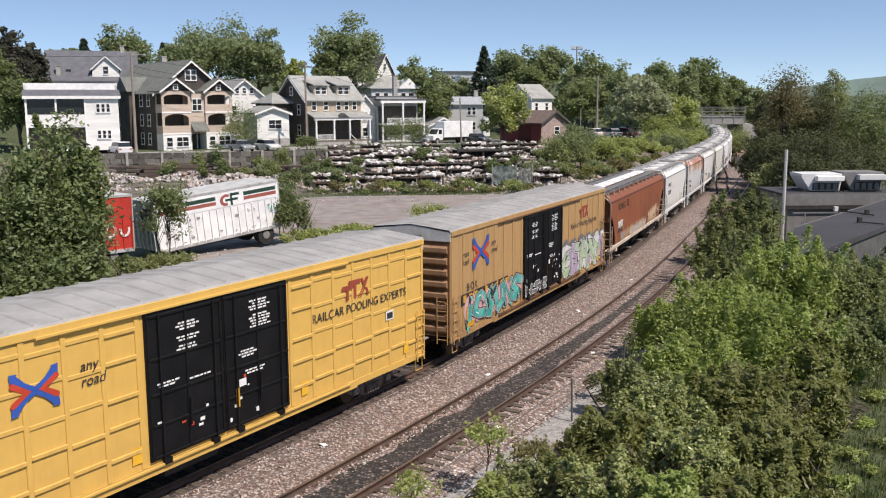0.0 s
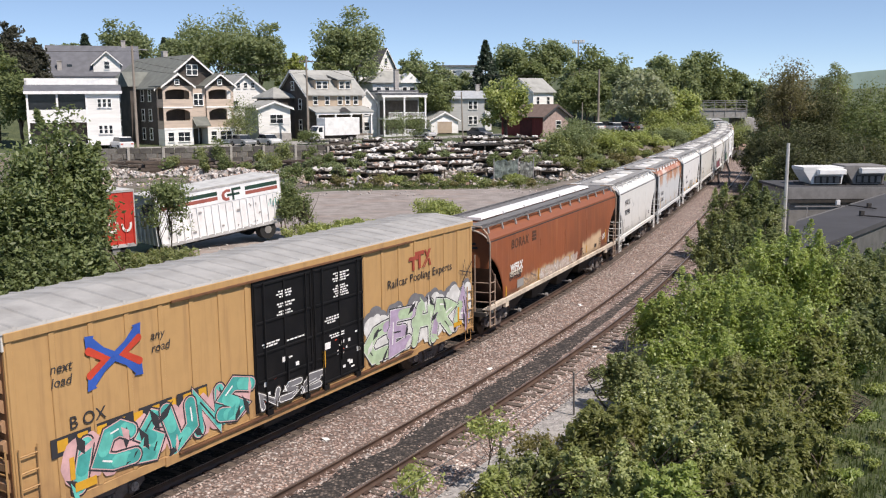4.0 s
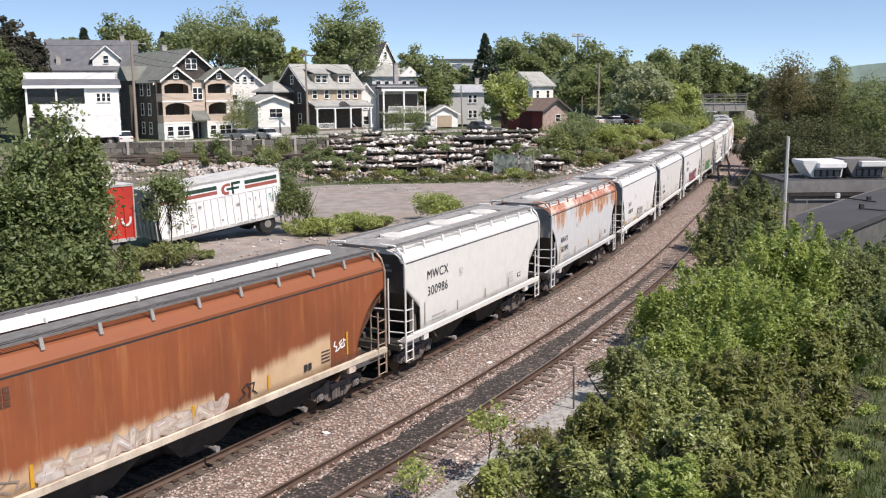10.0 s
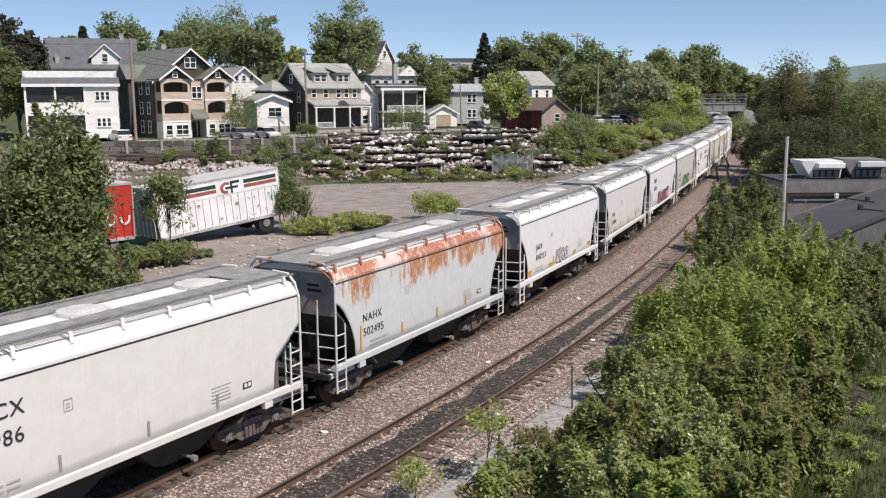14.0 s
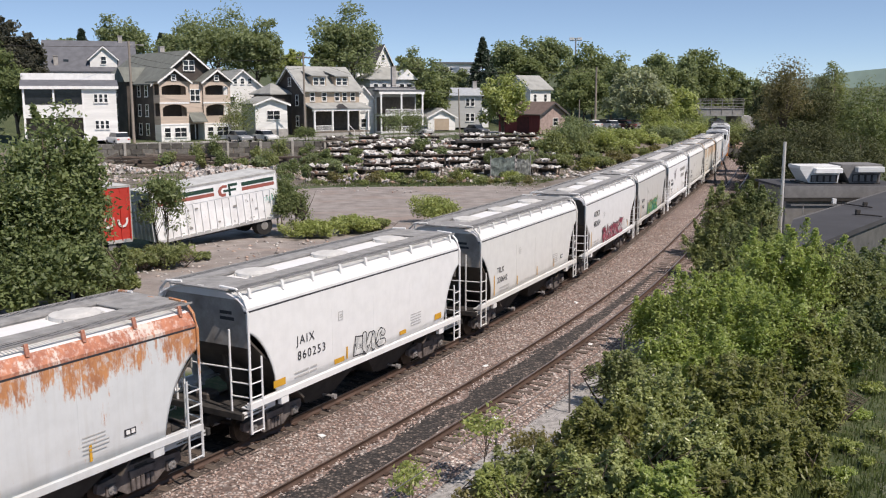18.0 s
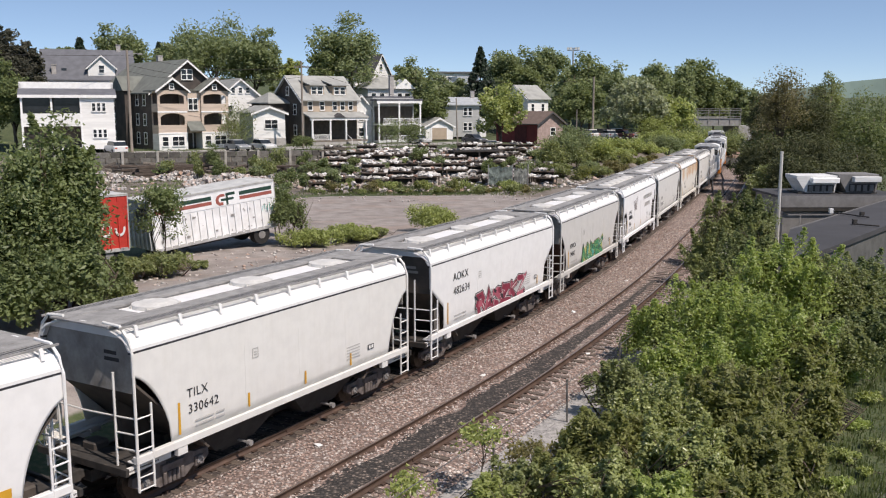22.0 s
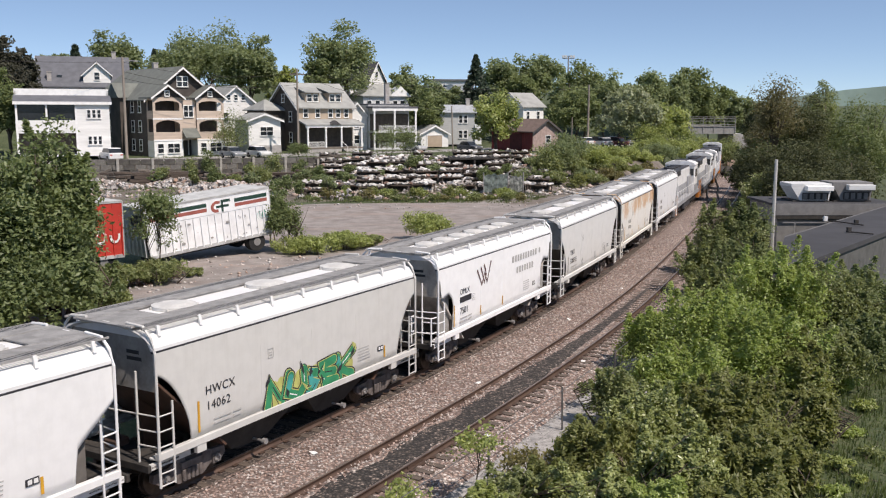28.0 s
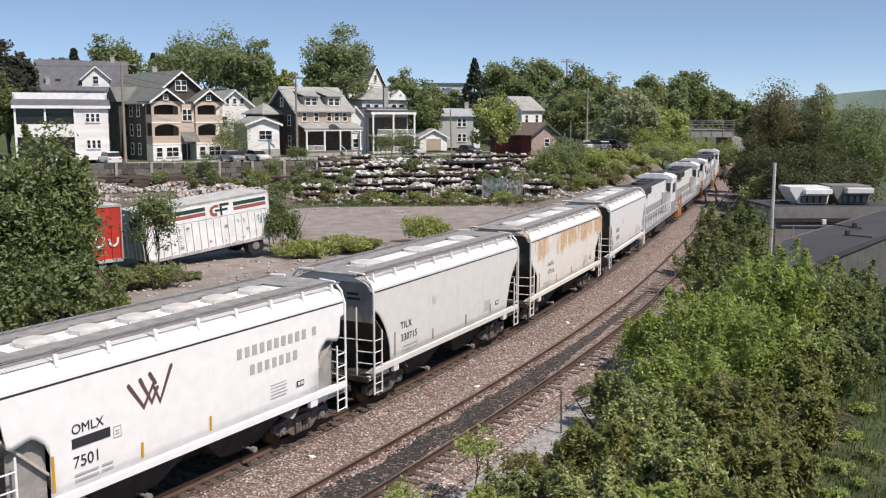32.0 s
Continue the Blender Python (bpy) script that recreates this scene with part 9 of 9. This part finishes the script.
def build_poles():
    M_POLE = plain("grey_pole_wood", (0.30, 0.26, 0.22), 0.9, vary=0.25, stretch=(4, 4, 0.4))
    M_WHITEPOLE = plain("whitewashed_pole", (0.56, 0.55, 0.52), 0.8, vary=0.25, stretch=(4, 4, 0.4), dirt=(0.35, 0.34, 0.31))
    a = pole("weathered wooden utility pole by the houses", 231, 70, 120, None, 0.2, M_POLE, False)
    b = pole("wooden utility pole with crossarm by the houses", 540, 88, 135, None, 0.17, M_POLE)
    c = pole("bare wooden pole beside the parked cars", 1060, 112, 160, None, 0.2, M_POLE, False)
    e = pole("leaning wooden pole by the road", 818, 152, 138, None, 0.12, M_POLE, False, -0.03)
    f = pole("thin wooden pole near the shed", 1030, 170, 150, None, 0.1, M_POLE, False)
    pole("whitewashed pole beside the flat-roofed building", 1395, 243, 56, -0.1, 0.13, M_WHITEPOLE, False)
    tagged(part("street_light", boxes((-0.05, 0.05, -1.6, 0.1, -0.05, 0.05), (-0.12, 0.12, -1.9, -1.3, -0.1, 0.05)), M_CAP, None, m=pose(a.x, a.y, a.z + 0.2, 0, 0, 120)), "grey street light arm on the wooden pole", "street light")
    wires = thing("overhead_wires", "thin dark overhead wires between the poles", "wires")
    for p, q in ((a, b), (b, e), (a + Vector((0, 0, -1.2)), b + Vector((0, 0, -1.6))), (a, a + Vector((-40, -28, 2))), (b, c), (a + Vector((0, 0, -2)), a + Vector((8, 20, -1)))):
        bm = bmesh.new()
        pts = [p.lerp(q, k / 12) - Vector((0, 0, 1.1 * 4 * (k / 12) * (1 - k / 12))) for k in range(13)]
        tube(bm, pts, 0.022, 4)
        part("wire", bm, M_UNDER, wires)
    # tall cell tower on the skyline, with plain boxes for its panels
    x, y, top = at_px(1023, 62, 250)
    m = thing("cell_tower", "tall grey cell tower on the skyline", "mast", m=pose(x, y, 8))
    h = top - 8
    bm = bmesh.new()
    tube(bm, [(0, 0, 0), (0, 0, h)], [0.3, 0.18], 8)
    part("shaft", bm, M_CAP, m)
    part("head_frame", boxes((-1.6, 1.6, -0.1, 0.1, h - 0.6, h - 0.4), (-1.6, 1.6, -0.1, 0.1, h, h + 0.2)), M_CAP, m)
    for u in (-1.4, -0.7, 0.7, 1.4):
        part("tower_panel", boxes((u - 0.25, u + 0.25, -0.3, 0.3, h - 0.35, h + 0.3)), W_LIGHTGREY, m)


build_poles()


def car(label, x, y, z, turn, col, name="parked_car", suv=False):
    paint = plain("car_paint_" + label.split()[0], col, 0.3, 0.1, 0.08, bump=0)
    t = thing(name, label, "car", "parked cars", pose(x, y, z, 0, 0, turn))
    h = 0.12 if suv else 0.0
    bm = bmesh.new()
    prism(bm, [(-2.2, 0.3), (2.2, 0.3), (2.25, 0.62), (1.9, 0.8 + h), (0.95, 0.92 + h), (-1.7, 0.95 + h), (-2.2, 0.85 + h)], "y", -0.87, 0.87)
    part("body", bm, paint, t, bevel=0.05)
    bm = bmesh.new()
    prism(bm, [(-1.75 - 0.2 * suv, 0.93 + h), (0.95, 0.91 + h), (0.3, 1.42 + h), (-1.2 - 0.4 * suv, 1.45 + h)], "y", -0.76, 0.76)
    cab = part("cabin", bm, M_GLASS, t)
    bm = bmesh.new()
    prism(bm, [(-1.25 - 0.4 * suv, 1.42 + h), (0.32, 1.4 + h), (0.2, 1.49 + h), (-1.1 - 0.4 * suv, 1.51 + h)], "y", -0.75, 0.75)
    part("roof", bm, paint, cab)
    for x in (-1.35, 1.4):
        for y in (-0.8, 0.8):
            bm = bmesh.new()
            bmesh.ops.create_cone(bm, cap_ends=True, segments=18, radius1=0.33, radius2=0.33, depth=0.2, matrix=Matrix.Translation((x, y, 0.33)) @ Matrix.Rotation(radians(90), 4, "X"))
            w = part("tyre", bm, M_TYRE, t)
            bm = bmesh.new()
            bmesh.ops.create_cone(bm, cap_ends=True, segments=12, radius1=0.19, radius2=0.17, depth=0.23, matrix=Matrix.Translation((x, y, 0.33)) @ Matrix.Rotation(radians(90), 4, "X"))
            part("rim", bm, M_CAP, w)
    for y in (-0.65, 0.65):
        part("headlight", boxes((2.1, 2.24, y - 0.16, y + 0.16, 0.62, 0.74)), M_CHALK, t)
        part("tail_light", boxes((-2.24, -2.16, y - 0.14, y + 0.14, 0.7, 0.84)), M_RED, t)


def build_cars():
    x, y, _ = at_px(212, 235, 117)
    car("white hatchback parked beside the road", x, y, 3.45, 128, (0.75, 0.75, 0.74), suv=True)
    for px, d, col, lab in ((428, 124, (0.30, 0.31, 0.32), "grey saloon parked before the houses"), (474, 126, (0.70, 0.70, 0.68), "white saloon parked before the houses"), (750, 147, (0.5, 0.5, 0.5), "silver saloon parked by the garage"),
                            (848, 148, (0.10, 0.10, 0.11), "black saloon parked on the drive"), (1085, 158, (0.70, 0.70, 0.69), "white saloon parked on the upper lot"), (1108, 158, (0.10, 0.03, 0.035), "maroon saloon parked on the upper lot"), (1070, 166, (0.06, 0.06, 0.065), "black saloon parked on the upper lot"), (1096, 168, (0.68, 0.68, 0.67), "white hatchback parked on the upper lot"), (1122, 166, (0.4, 0.41, 0.42), "grey saloon parked on the upper lot"), (1052, 160, (0.72, 0.72, 0.7), "white van parked on the upper lot")):
        x, y, _ = at_px(px, 230, d)
        car(lab, x, y, float(ground_z(x, y)) + (0.0 if px < 1000 else 0.4), -50 if px < 1000 else 100 + px % 40, col)
    # delivery truck that drives along the terrace road
    t = thing("delivery_truck", "white box truck driving along the terrace road", "truck")
    part("cargo_box", boxes((-5.6, 0.2, -1.2, 1.2, 0.95, 3.45)), M_TRAILER, t, "white cargo box", bevel=0.03)
    part("box_rail", boxes((-5.62, 0.22, -1.23, -1.2, 3.35, 3.48), (-5.62, 0.22, -1.23, -1.2, 0.93, 1.05)), M_CAP, t)
    bm = bmesh.new()
    prism(bm, [(0.3, 0.55), (2.25, 0.55), (2.3, 1.25), (1.55, 1.45), (1.1, 2.3), (0.3, 2.35)], "y", -1.05, 1.05)
    cab = part("cab", bm, M_ENGINEWHITE, t, "white cab", bevel=0.04)
    bm = bmesh.new()
    prism(bm, [(1.5, 1.5), (1.58, 1.5), (1.17, 2.22), (1.09, 2.22)], "y", -0.95, 0.95)
    part("windshield", bm, M_CABGLASS, cab)
    for y in (-1.06, 1.06):
        part("side_window", boxes((0.55, 1.15, y - 0.01, y + 0.01, 1.5, 2.15)), M_CABGLASS, cab)
    part("chassis", boxes((-5.4, 1.8, -0.45, 0.45, 0.5, 0.92)), M_UNDER, t)
    for x in (-4.2, 1.4):
        for y in (-0.95, 0.95):
            bm = bmesh.new()
            bmesh.ops.create_cone(bm, cap_ends=True, segments=18, radius1=0.45, radius2=0.45, depth=0.28, matrix=Matrix.Rotation(radians(90), 4, "X"))
            w = part("wheel", bm, M_TYRE, t, m=pose(x, y, 0.45))
            bm = bmesh.new()
            bmesh.ops.create_cone(bm, cap_ends=True, segments=10, radius1=0.22, radius2=0.2, depth=0.32, matrix=Matrix.Rotation(radians(90), 4, "X"))
            part("rim", bm, M_CAP, w)
    # where its tail is at each time, as a point of the view; it keeps to the road's line
    seen = ((0, 832), (1, 792), (2, 748), (3, 688), (4.2, 618), (5.5, 541), (6, 512), (7, 446), (8, 368), (9, 296), (9.5, 256), (10, 210), (10.5, 160), (11, 108), (12, 8), (13, -100), (14, -210), (16, -400), (20, -700), (32, -900))
    rows = []
    for q, px in seen:
        u = (px - 784) / 1640.0
        # road: point (-35, 120.5) + k (0.80, 0.60)
        k = (u * 120.5 + 35) / (0.80 - u * 0.60)
        x, y = -35 + 0.80 * k, 120.5 + 0.60 * k
        rows.append((q, pose(x - 0.8 * 5.6, y - 0.6 * 5.6, 3.45, 0, 0, math.degrees(math.atan2(-0.60, -0.80)))))
    KEYED.append((t, rows))


build_cars()
# ---------------------------------------------------------------- fence, flat roofs, bridge
def build_fence():
    M_POST = plain("galvanised_fence", (0.16, 0.155, 0.15), 0.6, 0.5, 0.2)
    f = thing("wire_fence", "old wire fence with galvanised posts beside the gravel", "fence", kind="structure")
    top = []
    for k in range(13):
        s = 109 + k * 5.0
        x, y, h = rail_line(s, 7.3)
        bm = bmesh.new()
        tube(bm, [(0, 0, -0.3), (0.03 * (k % 3 - 1), 0, 1.33)], 0.032, 6)
        part("post", bm, M_POST, f, m=pose(float(x), float(y), -0.15))
        top.append(Vector((float(x), float(y), 1.08)))
    bm = bmesh.new()
    tube(bm, top, 0.013, 5)
    part("top_rail", bm, M_POST, f)
    for z in (0.05, 0.45, 0.8):
        bm = bmesh.new()
        tube(bm, [p - Vector((0, 0, 1.08 - z)) for p in top], 0.004, 4)
        part("strand", bm, M_POST, f)


def build_flat_roofs():
    R_FLAT = plain("dark_membrane_roof", (0.052, 0.052, 0.056), 0.9, vary=0.2, scale=0.4, grain=3, bump=0.1)
    R_EDGE = plain("dull_roof_edge", (0.16, 0.16, 0.16), 0.8, 0.0, vary=0.15)
    z = 3.3
    def on_roof(px, py):
        x, y, w = at_px(px, py, 40)
        k = (EYE_Z - z) / (EYE_Z - w)
        return x * k, y * k
    b = thing("flat_building", "low building with a dark flat membrane roof", "building")
    p0, p1 = Vector((*on_roof(1414, 380), 0)), Vector((*on_roof(1566, 333), 0))
    u = (p1 - p0).normalized()
    n = (Vector((*on_roof(1392, 450), 0)) - p0).normalized()
    ring = [p0 - u * 0.4, p0 + u * 40, p0 + u * 40 + n * 12, p0 - u * 0.4 + n * 12]
    bm = bmesh.new()
    prism(bm, [(p.x, p.y) for p in ring], "z", z - 0.25, z)
    part("roof", bm, R_FLAT, b)
    bm = bmesh.new()
    inner = [p0 + n * 0.3, p0 + u * 39.6 + n * 0.3, p0 + u * 39.6 + n * 11.6, p0 + n * 11.6]
    prism(bm, [(p.x, p.y) for p in inner], "z", -0.3, z - 0.25)
    part("wall", bm, plain("dark_block_wall", (0.10, 0.10, 0.095), 0.9, vary=0.25), b)
    bm = bmesh.new()
    prism(bm, [(p.x, p.y) for p in (ring[0] - n * 0.08, ring[1] - n * 0.08, ring[1] + n * 0.06, ring[0] + n * 0.06)], "z", z - 0.28, z + 0.05)
    part("roof_edge", bm, R_EDGE, b, "dull metal roof edge")
    for px, py in ((1482, 352), (1537, 358), (1524, 372)):
        x, y = on_roof(px, py)
        part("vent_pipe", boxes((x - 0.1, x + 0.1, y - 0.1, y + 0.1, z, z + 0.28)), M_CHALK if px < 1500 else M_UNDER, b)
    for (ax, ay), (bx, by) in (((1490, 354), (1550, 362)), ((1522, 374), (1568, 378))):
        (x0, y0), (x1, y1) = on_roof(ax, ay), on_roof(bx, by)
        bm = bmesh.new()
        tube(bm, [(x0, y0, z + 0.1), (x1, y1, z + 0.1)], 0.04, 6)
        part("roof_pipe", bm, M_UNDER, b)
    # building behind with roof units
    W_BLOCKDARK = plain("dim_grey_wall", (0.20, 0.195, 0.19), 0.85, vary=0.2)
    c = thing("grey_building", "grey flat-roofed building with a pipe railing", "building")
    xl, yl, zt = at_px(1398, 322, 62)
    xr, yr, _ = at_px(1620, 328, 62)
    part("wall", boxes((xl, xr, yl, yl + 5.5, -0.3, zt - 0.15)), W_BLOCKDARK, c)
    part("roof", boxes((xl - 0.2, xr, yl - 0.2, yl + 5.7, zt - 0.15, zt)), R_FLAT, c)
    part("roof_lip", boxes((xl - 0.22, xr, yl - 0.26, yl - 0.2, zt - 0.75, zt + 0.04)), W_BLOCKDARK, c)
    part("dark_band", boxes((xl - 0.22, xr, yl - 0.24, yl - 0.19, zt - 1.0, zt - 0.76)), M_UNDER, c)
    for k in range(6):
        part("rail_post", boxes((xl + 0.8 + k * 2.2, xl + 0.86 + k * 2.2, yl - 1.0, yl - 0.94, -0.2, zt - 1.1)), M_CAP, c)
    part("top_rail", boxes((xl, xr, yl - 1.0, yl - 0.95, zt - 1.2, zt - 1.12)), M_CAP, c)
    for px0, px1, py0, py1, lab in ((1422, 1494, 286, 318, "white"), (1496, 1568, 283, 318, "grey")):
        x0, y0, z1 = at_px(px0, py0, 63.5)
        x1, _, _ = at_px(px1, py0, 63.5)
        uq = thing("roof_unit", "boxy rooftop air handling unit of " + lab + " metal", "roof unit", "roof units", pose((x0 + x1) / 2, y0, zt))
        w, hh = (x1 - x0) / 2, z1 - zt
        bm = bmesh.new()
        prism(bm, [(-w, hh), (w, hh), (w, hh - 0.25), (w * 0.9, 0.1), (-w * 0.55, 0.1), (-w, hh - 0.2)], "y", 0, 2.2)
        part("casing", bm, W_LIGHTGREY if lab == "white" else W_BLOCKDARK, uq)
        part("hood", boxes((-w * 0.35, w * 0.98, -0.5, 0, hh * 0.62, hh * 0.9)), W_TRIM if lab == "white" else W_LIGHTGREY, uq, bevel=0.03)
        part("louvre", boxes((-w * 0.45, w * 0.85, -0.04, 0, hh * 0.12, hh * 0.5)), M_UNDER, uq)
        for k in range(4):
            part("slat", boxes((-w * 0.4 + k * w * 0.32, -w * 0.2 + k * w * 0.32, -0.07, -0.04, hh * 0.15, hh * 0.46)), W_BLOCKDARK, uq)
        part("curb", boxes((-w * 0.9, w * 0.95, 0.0, 2.1, 0, 0.1)), M_UNDER, uq)


def build_bridge():
    M_GIRDER = plain("grey_girder", (0.30, 0.295, 0.28), 0.8, 0.0, vary=0.2, dirt=(0.26, 0.22, 0.19))
    d = 190
    xa, y, zt = at_px(1188, 168, d)
    xb, _, _ = at_px(1322, 168, d)
    _, _, zb = at_px(1285, 198, d)
    _, _, zm = at_px(1285, 184, d)
    b = thing("road_bridge", "grey girder road bridge over the railway", "bridge", kind="structure")
    part("girder", boxes((xa, xb, y, y + 0.5, zb, zm), (xa, xb, y - 0.15, y + 0.6, zm - 0.12, zm), (xa, xb, y - 0.15, y + 0.6, zb, zb + 0.12)), M_GIRDER, b)
    part("far_girder", boxes((xa, xb, y + 9, y + 9.5, zb, zm)), M_GIRDER, b)
    part("deck", boxes((xa, xb, y + 0.5, y + 9, zm - 0.4, zm - 0.1)), M_CONCRETE, b)
    n = 7
    for k in range(n + 1):
        x = xa + (xb - xa) * k / n
        part("stiffener", boxes((x - 0.06, x + 0.06, y - 0.12, y, zb + 0.12, zm - 0.12)), M_GIRDER, b)
        part("rail_post", boxes((x - 0.05, x + 0.05, y - 0.05, y + 0.05, zm, zt)), M_GIRDER, b)
    for z in (zt - 0.08, zt - 0.45, (zt + zm) / 2, zm + 0.25):
        part("parapet_rail", boxes((xa, xb, y - 0.05, y + 0.05, z, z + 0.1)), M_GIRDER, b)
    for x in (xa - 1.5, xb - 0.5):
        part("abutment", boxes((x, x + 3.0, y - 0.6, y + 10, -0.5, zb + 0.02)), M_CONCRETE, b, "concrete abutment")
    # bent dark rails and scrap beside the rails beyond the thicket
    s = thing("scrap_rails", "dark bent rails lying beside the track", "scrap")
    for q in (0, 1):
        bm = bmesh.new()
        pts = []
        for k in range(7):
            x, yy, _ = at_px(1268 + 14 * q + (k * 3 if q else k * 1.2) * (1 if k < 4 else 0.6), 268 + k * 9, 70)
            kk = EYE_Z / (EYE_Z - at_px(1268, 268 + k * 9, 70)[2])
            pts.append((x * kk, yy * kk, 0.12))
        tube(bm, pts, 0.08, 6)
        part("bent_rail", bm, M_UNDER, s)
    rng = random.Random(9)
    for i, (px, py) in enumerate(((1300, 250), (1318, 258), (1306, 268), (1290, 246), (1322, 272))):
        x, yy, w = at_px(px, py, 90)
        kk = EYE_Z / (EYE_Z - w)
        bm = bmesh.new()
        for k in range(14):
            bmesh.ops.create_cube(bm, size=rng.uniform(0.4, 1.3), matrix=pose(rng.uniform(-1.6, 1.6), rng.uniform(-1.4, 1.4), rng.uniform(0, 0.8), rng.uniform(0, 90), rng.uniform(0, 90), 0))
        tagged(part("scrap_heap", bm, M_RAIL if i % 2 else M_UNDER, None, m=pose(x * kk, yy * kk, -0.1)), "rusty heap of scrap beside the rails", "scrap", kind="stuff")
    # far hill; its haze is a pale colour with a weak glow added
    far = plain("hill_haze_glow", (0.24, 0.32, 0.27), 1.0, vary=0.3, scale=0.012, grain=0.05, bump=0)
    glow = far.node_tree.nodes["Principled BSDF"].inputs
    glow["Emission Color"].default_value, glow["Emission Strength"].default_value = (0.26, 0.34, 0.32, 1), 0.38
    hill = bmesh.new()
    pts = []
    for k in range(60):
        a = radians(-40 + k * 2.0)
        hgt = 14 + 63 * math.exp(-((k - 33.6) / 3.6) ** 2) + 5 * math.sin(k * 0.5)
        pts.append((2400 * math.sin(a), 2400 * math.cos(a), hgt))
    lo = [hill.verts.new((x, yy, -30)) for x, yy, _ in pts]
    hi = [hill.verts.new(p) for p in pts]
    bk = [hill.verts.new((x * 1.3, yy * 1.3, h * 1.25)) for x, yy, h in pts]
    for k in range(59):
        hill.faces.new((lo[k], lo[k + 1], hi[k + 1], hi[k]))
        hill.faces.new((hi[k], hi[k + 1], bk[k + 1], bk[k]))
    tagged(part("backdrop_hill", hill, far, None), "distant wooded hill with haze put into its colour", "hill", kind="structure")


build_fence()
build_flat_roofs()
build_bridge()
# ---------------------------------------------------------------- what moves
def car_pose(s, half):
    x0, y0, _ = rail_line(s - half)
    x1, y1, _ = rail_line(s + half)
    a = math.degrees(math.atan2(float(y1 - y0), float(x1 - x0)))
    return pose(float(x0 + x1) / 2, float(y0 + y1) / 2, 0, 0, 0, a)


def motions():
    times = [k * 1.0 for k in range(33)]
    for car, centre, half in CARS:
        walk(car, [(t, car_pose(centre + 0.0 + train_shift(t), half)) for t in times])
    # wheels turn by the way that the train has gone
    step_t = 4 / 30
    spins = []
    for k in range(int(32 / step_t) + 1):
        spins.append((k * step_t, (train_shift(0) - train_shift(k * step_t)) / 0.43))
    if spins[-1][0] < 32:
        spins.append((32.0, (train_shift(0) - train_shift(32)) / 0.43))
    for ax in AXLES:
        home = ax.matrix_basis.translation.copy()
        walk(ax, [(t, Matrix.Translation(home) @ Matrix.Rotation(-a, 4, "Y")) for t, a in spins])
    for keyed, rows in KEYED:
        walk(keyed, rows)


motions()
